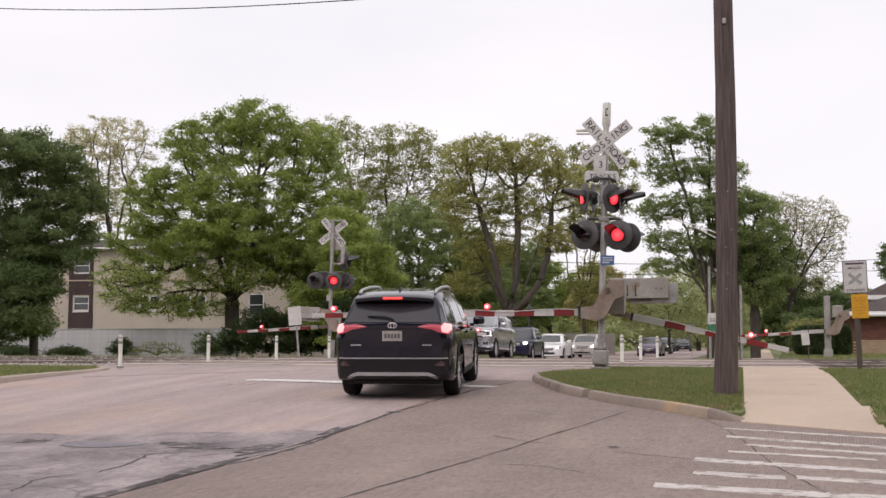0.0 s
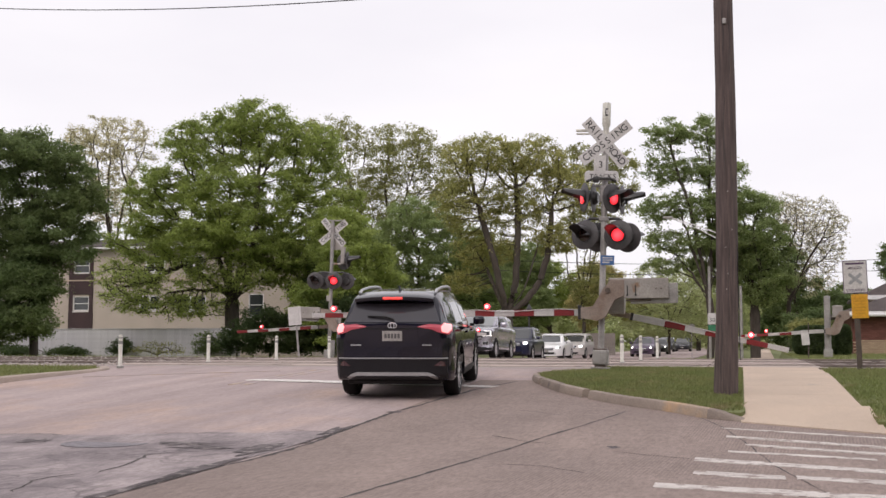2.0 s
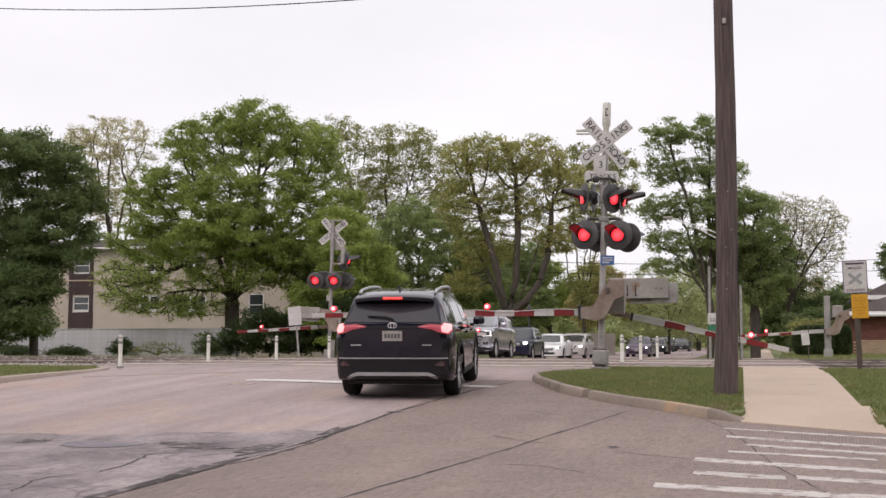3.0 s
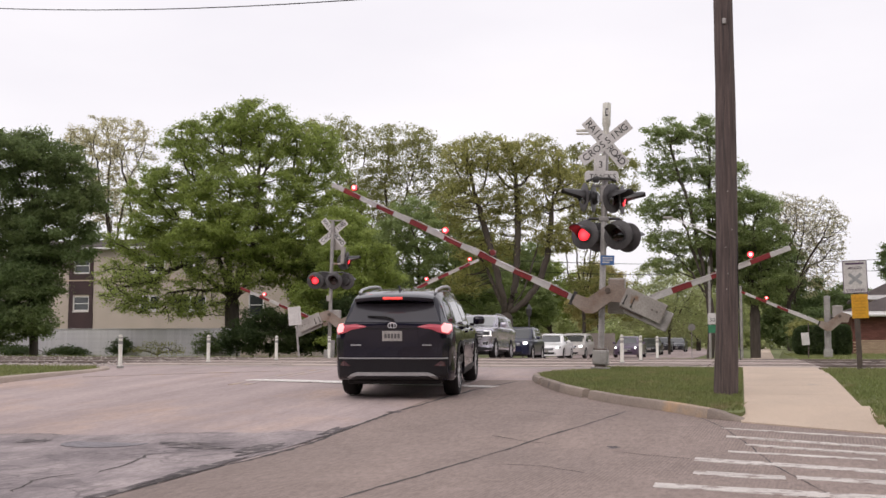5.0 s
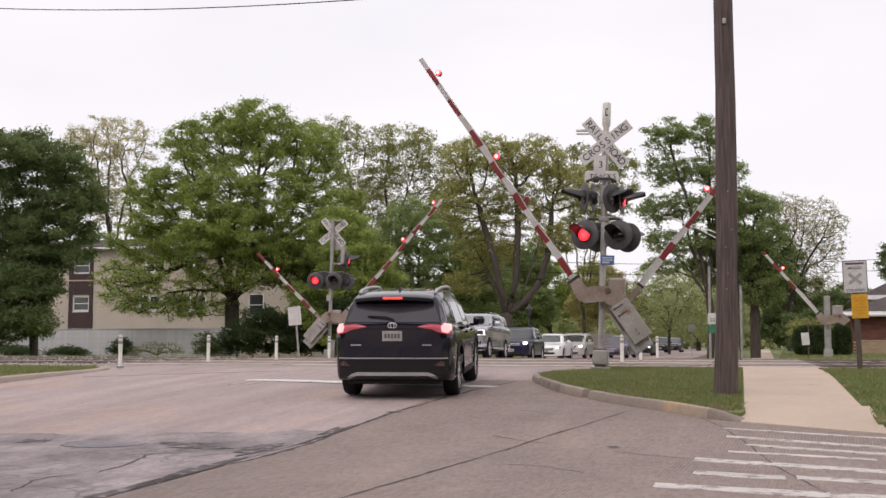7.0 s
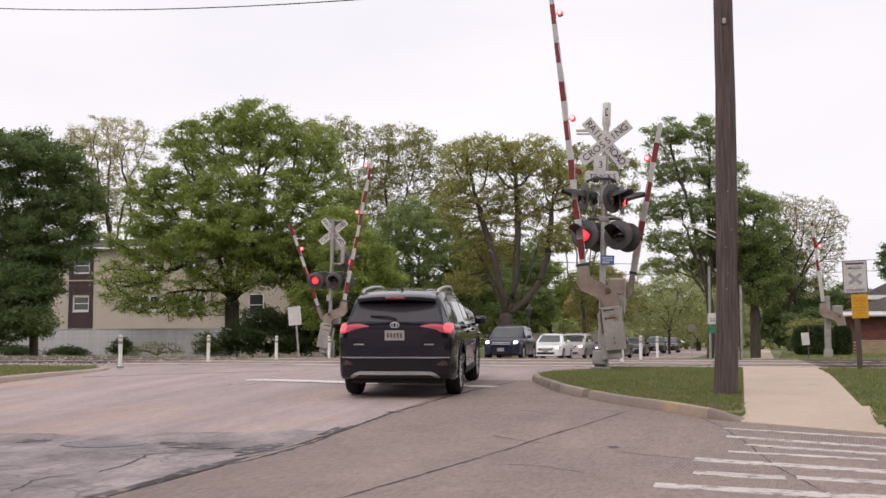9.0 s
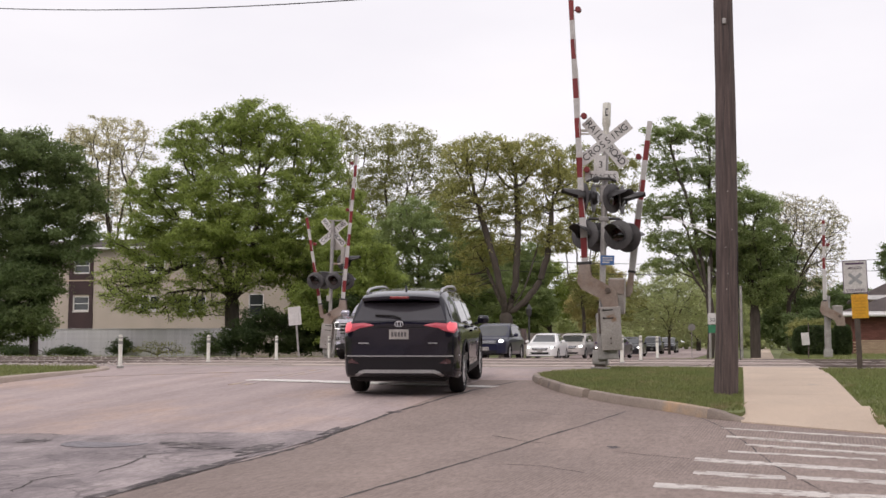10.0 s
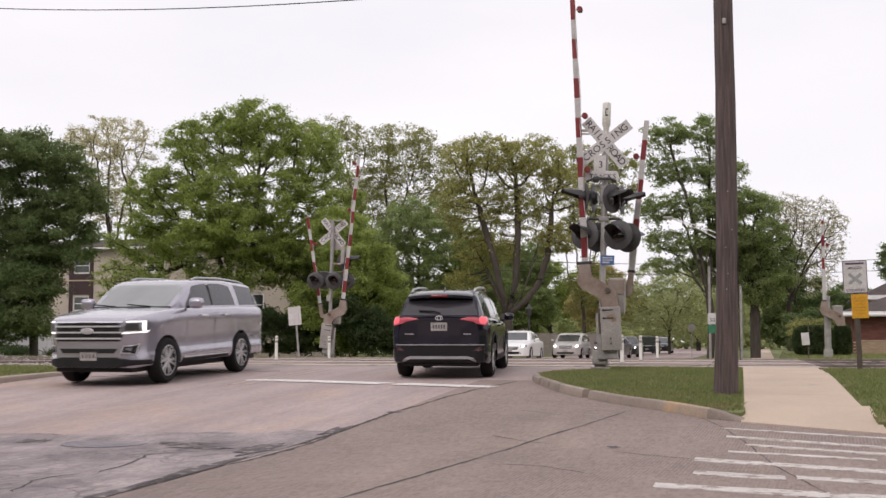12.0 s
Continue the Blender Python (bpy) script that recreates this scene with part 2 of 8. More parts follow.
FENCE = mat("white_fence_boards", (0.56, 0.54, 0.55), (0.46, 0.445, 0.46), 0.8, 30, 0.7, rand=0.06, stretch=(1, 1, 0.4))
STUCCO = mat("beige_render", (0.53, 0.45, 0.39), (0.46, 0.39, 0.335), 0.5, 30, 0.9, bump=0.3)
BROWN_PANEL = mat("brown_panel", (0.062, 0.034, 0.036), (0.046, 0.026, 0.028), 1, 30, 0.8)
SHINGLE = mat("roof_shingles", (0.1, 0.078, 0.074), (0.068, 0.053, 0.05), 2, 20, 0.9, bump=0.6, bscale=12)
BRICK = mat("red_brick", (0.22, 0.088, 0.068), (0.15, 0.06, 0.048), 4, 40, 0.9, rand=0.2, bump=0.4)
BRICK_T = mat("tan_stone", (0.48, 0.35, 0.24), (0.4, 0.29, 0.2), 3, 40, 0.9, rand=0.12, bump=0.4)
TRIM_W = mat("white_trim", (0.82, 0.8, 0.8), (0.74, 0.72, 0.72), 2, 30, 0.55)
PANE = mat("window_pane", (0.03, 0.034, 0.036), (0.06, 0.065, 0.068), 0.8, 20, 0.05, coat=0.3)
TYRE = mat("tyre_rubber", (0.016, 0.015, 0.015), (0.022, 0.02, 0.02), 6, 50, 0.85, bump=0.3, spec=0.25)
TRIM_K = mat("black_plastic", (0.014, 0.013, 0.014), (0.02, 0.019, 0.02), 8, 60, 0.6, spec=0.25)
BUMPER = mat("satin_black_bumper", (0.011, 0.01, 0.013), (0.014, 0.013, 0.016), 8, 60, 0.32, spec=0.4)
CHROME = mat("chrome", (0.78, 0.78, 0.8), (0.7, 0.7, 0.73), 4, 40, 0.2, 0.45)
SATIN = mat("satin_silver", (0.5, 0.5, 0.51), (0.42, 0.42, 0.43), 4, 40, 0.3, 0.5)
RIM = mat("alloy_rim", (0.6, 0.59, 0.59), (0.52, 0.51, 0.51), 5, 40, 0.3, 0.35)
# shade put into a colour: behind spokes, in lamp bowls, along the belt crease
RIM_D = mat("rim_shadow_grey", (0.06, 0.058, 0.058), None, 5, 40, 0.5, 0.5)
GLASS = mat("tinted_car_glass", (0.045, 0.042, 0.05), (0.06, 0.056, 0.064), 1.5, 30, 0.04, spec=0.6, grain=0.1)
SCREEN = mat("windscreen_glass", (0.05, 0.053, 0.055), (0.08, 0.083, 0.083), 1.0, 30, 0.05, coat=0.3, spec=0.5, grain=0.1)
# base colour lifted to paint in sky reflection and the cabin behind
SCREEN_PALE = mat("windscreen_glass_painted_sky", (0.2, 0.21, 0.21), (0.27, 0.28, 0.275), 1.0, 30, 0.05, coat=0.8, spec=0.8, grain=0.1)
LAMP_CLEAR = mat("clear_lamp_cover", (0.3, 0.3, 0.32), (0.16, 0.16, 0.17), 14, 60, 0.08, 0.4, coat=0.6)
LAMP_RED = mat("red_lamp_cover", (0.3, 0.02, 0.025), (0.22, 0.015, 0.02), 14, 60, 0.15, coat=0.6)
PLATE = mat("number_plate", (0.44, 0.41, 0.39), (0.32, 0.3, 0.285), 8, 50, 0.45)
HEADLIGHT = glow("headlight_lit", (1.0, 0.98, 0.95), 4.0)
DRL = glow("daytime_strip_lit", (1.0, 0.98, 0.96), 1.25)
TAIL_GLOW = glow("tail_lamp_lit", (0.9, 0.15, 0.2), 0.07)
TAIL_CORE = glow("tail_core_lit", (1.0, 0.16, 0.2), 0.6)
BRAKE_GLOW = glow("brake_lamp_lit", (1.0, 0.38, 0.38), 1.4)
STRIP_GLOW = glow("stop_strip_lit", (1.0, 0.06, 0.05), 1.6)
SIGNAL_GLOW = bulb_glow("signal_lamp_lit", (1.0, 0.075, 0.095), (0.75, 0.014, 0.024), 1.9, 0.03, 0.13)
ARM_GLOW = bulb_glow("arm_lamp_lit", (1.0, 0.5, 0.48), (1.0, 0.03, 0.045), 4.5, 0.008, 0.044)


def paint(name, a, flake=0.3):
    return mat(name, a, tuple(v * 0.95 for v in a), 1.0, 90, 0.28, flake, coat=0.4, spec=0.3, grain=0.1)


PAINT_BLACK = mat("black_car_paint", (0.010, 0.009, 0.019), (0.009, 0.008, 0.016), 2.0, 90, 0.07, 0.0, spec=0.6, grain=0.1)
PAINT_SILVER = mat("silver_car_paint", (0.45, 0.43, 0.485), (0.43, 0.41, 0.465), 1.0, 90, 0.26, 0.65, coat=0.9, spec=0.5, grain=0.08)
PAINT_BLUE = paint("dark_blue_car_paint", (0.012, 0.013, 0.04), 0.1)
PAINT_WHITE = paint("white_car_paint", (0.86, 0.85, 0.84), 0.0)
PAINT_GREY = paint("grey_silver_car_paint", (0.58, 0.54, 0.52), 0.2)
PAINT_PURPLE = paint("plum_car_paint", (0.12, 0.085, 0.135))
PAINT_DARK = paint("charcoal_car_paint", (0.03, 0.03, 0.035))


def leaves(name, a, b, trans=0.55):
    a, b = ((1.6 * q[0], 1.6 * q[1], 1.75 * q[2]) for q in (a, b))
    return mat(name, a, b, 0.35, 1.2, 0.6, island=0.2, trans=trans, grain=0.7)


LEAF_DARK = leaves("dark_leaves", (0.095, 0.135, 0.047), (0.13, 0.162, 0.058))
LEAF_MID = leaves("mid_leaves", (0.24, 0.285, 0.072), (0.185, 0.228, 0.058))
LEAF_FRESH = leaves("fresh_leaves", (0.29, 0.28, 0.09), (0.22, 0.22, 0.068))
LEAF_GOLD = leaves("gold_spring_leaves", (0.37, 0.325, 0.135), (0.3, 0.265, 0.105))
# haze of the distance put into the leaf colour as paleness
LEAF_FAR = leaves("hazed_far_leaves", (0.35, 0.37, 0.175), (0.27, 0.3, 0.135))
LEAF_PALE = leaves("pale_spring_leaves", (0.4, 0.36, 0.2), (0.3, 0.285, 0.15))
LEAF_OLIVE = leaves("olive_leaves", (0.225, 0.225, 0.075), (0.175, 0.18, 0.06))
DARK_GREEN = mat("plain_dark_green", (0.05, 0.065, 0.025), (0.025, 0.035, 0.015), 0.6, 3.0, 0.9, bump=1.0, bscale=2.0)
LEAF_HEDGE = leaves("hedge_leaves", (0.036, 0.058, 0.02), (0.06, 0.08, 0.026))
LEAF_COOL = leaves("cool_green_leaves", (0.2, 0.245, 0.088), (0.155, 0.195, 0.07))


# ---- mesh helpers ----
def link(name, bm, material, parent=None, label="", at=None, smooth=False):
    """Links a bmesh as one mesh object, under parent where one is given."""
    me = bpy.data.meshes.new(name)
    bmesh.ops.recalc_face_normals(bm, faces=bm.faces)
    bm.to_mesh(me)
    bm.free()
    for m in material if isinstance(material, (list, tuple)) else (material,):
        me.materials.append(m)
    if smooth:
        me.shade_smooth()
        try:
            me.set_sharp_from_angle(angle=radians(38))
        except AttributeError:
            pass
    ob = new(name, me)
    ob.parent = parent
    if at is not None:
        ob.matrix_basis = at
    if label:
        tagged(ob, label)
    return ob


def part(name, bm, material, parent, label="", at=None, smooth=False):
    return link(name, bm, material, parent, label, at, smooth)


def shared(name, ob, parent, at):
    """One more piece on the mesh of ob."""
    o = new(name, ob.data)
    o.parent, o.matrix_basis = parent, at
    return o


def thing(name, label, category, at=None, group="", kind=""):
    e = new(name)
    e.empty_display_size = 0.2
    if at is not None:
        e.matrix_basis = at
    return tagged(e, label, category, group, kind)


def box(sx, sy, sz, c=(0, 0, 0), bevel=0.0, seg=2, bm=None, rot=None):
    """A box by its sizes and centre, with rounded edges, added to bm."""
    b = bmesh.new()
    bmesh.ops.create_cube(b, size=1.0, matrix=Matrix.Diagonal((sx, sy, sz, 1)))
    if bevel:
        bmesh.ops.bevel(b, geom=b.edges[:], offset=min(bevel, 0.45 * min(sx, sy, sz)), segments=seg, affect="EDGES", profile=0.5)
    m = Matrix.Translation(c)
    if rot is not None:
        m = m @ rot
    bmesh.ops.transform(b, matrix=m, verts=b.verts)
    return merge(bm, b)


def merge(bm, b):
    if bm is None:
        return b
    me = bpy.data.meshes.new("tmp")
    b.to_mesh(me)
    b.free()
    bm.from_mesh(me)
    bpy.data.meshes.remove(me)
    return bm


def tube(points, radii, n=10, bm=None, caps=True):
    """A round bar along points; radii is one number or one for each point."""
    b = bmesh.new()
    pts = [Vector(p) for p in points]
    if not isinstance(radii, (list, tuple)):
        radii = [radii] * len(pts)
    rings, side = [], None
    for i, p in enumerate(pts):
        d = (pts[min(i + 1, len(pts) - 1)] - pts[max(i - 1, 0)]).normalized()
        if side is None:
            side = d.orthogonal().normalized()
        side = (side - d * side.dot(d)).normalized()
        up = d.cross(side)
        rings.append([b.verts.new(p + (side * math.cos(a) + up * math.sin(a)) * radii[i]) for a in (2 * math.pi * k / n for k in range(n))])
    for r, s in zip(rings, rings[1:]):
        for k in range(n):
            b.faces.new((r[k], r[(k + 1) % n], s[(k + 1) % n], s[k]))
    if caps:
        b.faces.new(rings[0][::-1])
        b.faces.new(rings[-1])
    return merge(bm, b)


def lathe(profile, n=24, axis="z", bm=None, caps=True):
    """Turns (radius, height) pairs round an axis."""
    b = bmesh.new()
    rings = []
    for r, h in profile:
        ring = []
        for k in range(n):
            a = 2 * math.pi * k / n
            u, v = max(r, 1e-4) * math.cos(a), max(r, 1e-4) * math.sin(a)
            ring.append(b.verts.new({"z": (u, v, h), "y": (u, h, v), "x": (h, u, v)}[axis]))
        rings.append(ring)
    for r, s in zip(rings, rings[1:]):
        for k in range(n):
            b.faces.new((r[k], r[(k + 1) % n], s[(k + 1) % n], s[k]))
    if caps:
        b.faces.new(rings[0][::-1])
        b.faces.new(rings[-1])
    else:
        for k in range(n):
            b.faces.new((rings[-1][k], rings[-1][(k + 1) % n], rings[0][(k + 1) % n], rings[0][k]))
    return merge(bm, b)


def slab(outline, depth, bm=None, axis="y", bevel=0.0):
    """A flat outline of (u, v) pairs, given thickness along an axis, centred on it."""
    b = bmesh.new()
    place = {"y": lambda u, v, w: (u, w, v), "z": lambda u, v, w: (u, v, w), "x": lambda u, v, w: (w, u, v)}[axis]
    lo = [b.verts.new(place(u, v, -depth / 2)) for u, v in outline]
    hi = [b.verts.new(place(u, v, depth / 2)) for u, v in outline]
    b.faces.new(lo[::-1])
    b.faces.new(hi)
    k = len(outline)
    for i in range(k):
        b.faces.new((lo[i], lo[(i + 1) % k], hi[(i + 1) % k], hi[i]))
    if bevel:
        bmesh.ops.bevel(b, geom=b.edges[:], offset=bevel, segments=2, affect="EDGES", profile=0.5)
    return merge(bm, b)


def moved(bm, m):
    bmesh.ops.transform(bm, matrix=m, verts=bm.verts)
    return bm


def words(text, size, depth=0.004):
    """Lettering as a bmesh in the x-z plane that faces -y, centred on the origin."""
    cu = bpy.data.curves.new("letters", "FONT")
    cu.body, cu.size, cu.align_x, cu.align_y, cu.extrude = text, size, "CENTER", "CENTER", depth / 2
    cu.resolution_u = 3
    ob = bpy.data.objects.new("letters", cu)
    scene.collection.objects.link(ob)
    me = ob.to_mesh()
    b = bmesh.new()
    b.from_mesh(me)
    ob.to_mesh_clear()
    bpy.data.objects.remove(ob)
    bpy.data.curves.remove(cu)
    moved(b, pose(0, 0, 0, 90))
    return b


def soup(name, verts, faces, material, parent=None, label="", smooth=False):
    """A big mesh from arrays: verts (n, 3), faces (m, 4) or (m, 3)."""
    me = bpy.data.meshes.new(name)
    verts, faces = np.asarray(verts, np.float32), np.asarray(faces, np.int32)
    k = faces.shape[1]
    me.vertices.add(len(verts))
    me.vertices.foreach_set("co", verts.ravel())
    me.loops.add(faces.size)
    me.loops.foreach_set("vertex_index", faces.ravel())
    me.polygons.add(len(faces))
    me.polygons.foreach_set("loop_start", np.arange(0, faces.size, k, dtype=np.int32))
    me.materials.append(material)
    me.update(calc_edges=True)
    if smooth:
        me.shade_smooth()
    ob = new(name, me)
    ob.parent = parent
    if label:
        tagged(ob, label)
    return ob


# height of the road above the crossing along the way
PROFILE = [(-60, -0.62), (8, -0.6), (12, -0.55), (16, -0.36), (20, -0.16), (24, -0.02), (26, 0), (38, 0), (42, -0.06), (50, -0.25), (58, -0.4), (75, -0.52), (110, -0.6), (3000, -0.6)]


def ground_z(y):
    return float(np.interp(y, [p[0] for p in PROFILE], [p[1] for p in PROFILE]))


# ---- ground and roads ----
ROAD_L, ROAD_R = -13.3, -3.0


def sheet(name, xs, ys, lift, material, label="", parent=None, jitter=0.0, kind="structure"):
    """A sheet over a grid that follows the road's height."""
    b = bmesh.new()
    grid = [[b.verts.new((x, y, ground_z(y) + lift + (jitter * noise.noise((x * 0.9, y * 0.9, 3)) if jitter else 0))) for x in xs] for y in ys]
    for r, s in zip(grid, grid[1:]):
        for i in range(len(xs) - 1):
            b.faces.new((r[i], r[i + 1], s[i + 1], s[i]))
    ob = link(name, b, material, parent, smooth=True)
    return tagged(ob, label, "", "", kind) if kind else ob


def span(a, b, n):
    return [a + (b - a) * i / n for i in range(n + 1)]


Y_NEAR = span(-30, 60, 120)
Y_ALL = [-400, -100] + Y_NEAR + span(62, 130, 30) + [200, 400, 900, 2400]
sheet("ground", [-1800, -300, -80, -40, -20, -13.4, -6, 0, 8, 20, 60, 300, 1800], Y_ALL, -0.05, GRASS_SOIL, "green spring turf around the roads and tracks")
sheet("road", span(ROAD_L, ROAD_R, 12), [-60] + Y_NEAR + span(62, 130, 30) + [200, 600], 0.0, ASPHALT, "worn pale grey asphalt main road over the tracks")
# the side street's mouth and carriageway beside the main road
sheet("side_street", span(-4.56, 30, 50), [y for y in span(-22, 20.5, 60)], 0.006, APRON, "worn brownish grey concrete side street")
sheet("shoulder_west", span(-24, ROAD_L, 8), span(22.4, 24.8, 6), -0.004, ASPHALT, "worn paved shoulder beside the tracks")
sheet("side_street_west", span(-60, ROAD_L, 20), span(-10, 6, 10), 0.006, APRON, "worn grey concrete street opposite")


def strip(points, width, lift, bm=None, wobble=0.0, seed=1, flat=False, ends=None):
    """An uneven ribbon on the ground along (x, y) points."""
    rnd = random.Random(seed)
    b = bmesh.new()
    fine = []
    for (x0, y0), (x1, y1) in zip(points, points[1:]):
        n = max(2, int(math.hypot(x1 - x0, y1 - y0) / 0.09))
        fine += [(x0 + (x1 - x0) * i / n, y0 + (y1 - y0) * i / n) for i in range(n)]
    fine.append(points[-1])
    rows = []
    for i, (x, y) in enumerate(fine):
        (ax, ay), (bx, by) = fine[max(i - 1, 0)], fine[min(i + 1, len(fine) - 1)]
        d = Vector((bx - ax, by - ay)).normalized()
        side = Vector(ends) if ends else Vector((-d.y, d.x))
        off = wobble * (noise.noise((x * 1.1, y * 1.1, seed)) + 0.6 * noise.noise((x * 3.7, y * 3.7, seed)) + rnd.uniform(-0.2, 0.2))
        w = width * (0.5 + (0.45 * noise.noise((x * 2.3, y * 2.3, seed + 9)) + rnd.uniform(-0.16, 0.16)) * (1 if wobble > 0.01 else 0.2))
        e = 0.2 if i in (0, len(fine) - 1) and wobble > 0.01 else 1
        rows.append([b.verts.new((x + side.x * (off + q * w * e), y + side.y * (off + q * w * e), ground_z(y) + v)) for q, v in ((1.02, -0.01), (1, lift), (-1, lift), (-1.02, -0.01))])
    for r, s in zip(rows, rows[1:]):
        for k in ((1,) if flat else (0, 1, 2)):
            b.faces.new((r[k], s[k], s[k + 1], r[k + 1]))
    if not flat:
        b.faces.new(rows[0])
        b.faces.new(rows[-1][::-1])
    bmesh.ops.delete(b, geom=[v for v in b.verts if not v.link_faces], context="VERTS")
    return merge(bm, b)


crack_lines = [
    ([(-4.55, 7.0), (-4.62, 8.8), (-4.5, 11.0), (-4.57, 13.2), (-4.55, 15.1), (-4.36, 17.3), (-4.2, 18.6), (-3.8, 20.2)], 0.085, 0.045),
    ([(-3.1, 6.6), (-2.85, 8.2), (-2.55, 10.3), (-2.27, 12.3), (-1.85, 14.0), (-1.5, 15.6)], 0.05, 0.02),
    ([(-2.75, 12.9), (-2.3, 12.45), (-1.9, 12.25)], 0.03, 0.03),
    ([(-1.25, 11.75), (-0.6, 11.35), (0.4, 10.9), (1.8, 10.4)], 0.025, 0.02),
    ([(-0.55, 15.2), (-0.2, 13.9), (0.1, 12.3), (0.25, 11.0), (0.55, 9.5), (0.8, 8.0)], 0.022, 0.02),
    ([(-1.3, 10.0), (-1.75, 10.4), (-2.2, 10.5)], 0.025, 0.03),
    ([(-8.7, 12.05), (-8.1, 12.2), (-7.7, 12.15)], 0.04, 0.09),
    ([(-6.7, 12.5), (-6.1, 12.62), (-5.7, 12.6)], 0.045, 0.09),
    ([(-5.3, 13.1), (-5.0, 12.95), (-4.7, 12.9)], 0.03, 0.09),
    ([(-5.43, 9.1), (-5.55, 9.9), (-5.64, 10.45), (-5.4, 10.9)], 0.05, 0.12),
    ([(-5.5, 7.85), (-5.65, 8.6), (-5.5, 9.0)], 0.04, 0.12),
    ([(-6.3, 12.3), (-5.6, 12.1), (-5.1, 12.3), (-4.7, 12.5)], 0.05, 0.05),
    ([(-5.9, 11.6), (-5.4, 11.4), (-4.95, 11.7)], 0.05, 0.06),
    ([(-2.95, 15.6), (-2.2, 15.0), (-1.5, 14.5)], 0.02, 0.02),
]
cracks = thing("pavement_cracks", "dark open cracks and joints in the worn road", "cracks", kind="structure")
for k, (pts, w, wob) in enumerate(crack_lines):
    part("crack", strip(pts, w * 0.62, 0.0085 if pts[0][0] > -4.6 else 0.0065, flat=True, wobble=wob, seed=k + 3), CRACK, cracks)


def blob(cx, cy, rx, ry, lift, seed, n=40, rough=0.25):
    b = bmesh.new()
    vs = []
    for k in range(n):
        a = 2 * math.pi * k / n
        r = 1 + rough * noise.noise((math.cos(a) * 1.6 + seed * 7, math.sin(a) * 1.6, seed)) + 0.4 * rough * noise.noise((math.cos(a) * 6, math.sin(a) * 6 + seed, seed))
        x, y = cx + rx * r * math.cos(a), cy + ry * r * math.sin(a)
        vs.append(b.verts.new((x, y, ground_z(y) + lift)))
    mid = b.verts.new((cx, cy, ground_z(cy) + lift))
    for k in range(n):
        b.faces.new((vs[k], vs[(k + 1) % n], mid))
    return b


patches = thing("asphalt_patches", "dark rough asphalt patches round the manhole", "patches", kind="structure")
b = bmesh.new()
edge = []
for k in range(90):
    x = -13.0 + 8.38 * k / 89
    top = float(np.interp(x, [-13, -8.56, -7.4, -6.37, -5.4, -4.62], [12.3, 12.15, 12.24, 12.62, 12.75, 13.0]))
    edge.append((b.verts.new((x, 5.0, ground_z(5.0) + 0.004)), [b.verts.new((x, yy, ground_z(yy) + 0.004)) for yy in (8.0, 10.0, 11.4, top + 0.3 * noise.noise((x * 1.3, 2, 4)) + 0.1 * noise.noise((x * 6, 3, 4)))]))
for (a0, ca), (z0, cz) in zip(edge, edge[1:]):
    ca, cz = [a0] + ca, [z0] + cz
    for j in range(4):
        b.faces.new((ca[j], cz[j], cz[j + 1], ca[j + 1]))
part("patch", b, BROKEN, patches)
for k, (cx, cy, rx, ry) in enumerate([(-5.86, 11.62, 0.3, 0.28), (-4.8, 11.3, 0.15, 0.62), (-4.74, 12.2, 0.15, 0.42), (-4.68, 9.6, 0.07, 0.9), (-4.66, 8.2, 0.06, 0.8), (-4.66, 13.0, 0.09, 0.5), (-7.65, 11.5, 0.16, 0.2), (-5.4, 11.2, 0.35, 0.1), (-4.55, 15.1, 0.1, 0.11), (-1.3, 12.15, 0.07, 0.08)]):
    part("pothole", blob(cx, cy, rx, ry, 0.0095, k + 20, rough=0.9), HOLE, patches)

manhole = thing("manhole_cover", "round dark cast iron manhole cover in the road", "manhole", pose(-6.72, 11.42, ground_z(11.42) + 0.0045))
part("frame", lathe([(0.47, -0.02), (0.47, 0.004), (0.42, 0.004), (0.42, -0.02)], 36), IRON, manhole)
part("lid", lathe([(0.41, -0.02), (0.41, 0.003), (0.3, 0.003), (0.3, 0.001), (0.27, 0.001), (0.27, 0.003), (0.0, 0.003)], 36), IRON, manhole)

# paint on the road
marks = thing("road_markings", "worn white stop line and faded yellow lines", "road marking", kind="structure")
for x0, x1 in ((-8.75, -7.4), (-7.35, -6.0), (-5.75, -3.95)):
    part("stop_line", strip([(x0, 20.28 - (x0 + 8.75) * 0.21), (x1, 20.28 - (x1 + 8.75) * 0.21)], 0.85, 0.004), PAINT_W, marks)
part("far_stop_line", strip([(-13.0, 44.6), (-8.3, 44.6)], 0.5, 0.007), PAINT_W, marks)
for x in (-8.75, -8.5):
    part("yellow_line", strip([(x, 19.0), (x, 23.4)], 0.11, 0.007), YELLOW_LINE, marks)
    part("yellow_line", strip([(x, 42.0), (x, 120.0)], 0.11, 0.007), YELLOW_LINE, marks)
part("yellow_line", strip([(-12.6, 20.5), (-9.4, 22.8)], 0.18, 0.009), YELLOW_LINE, marks)

crosswalk = thing("crosswalk", "worn white ladder crosswalk over the side street", "crosswalk", kind="structure")
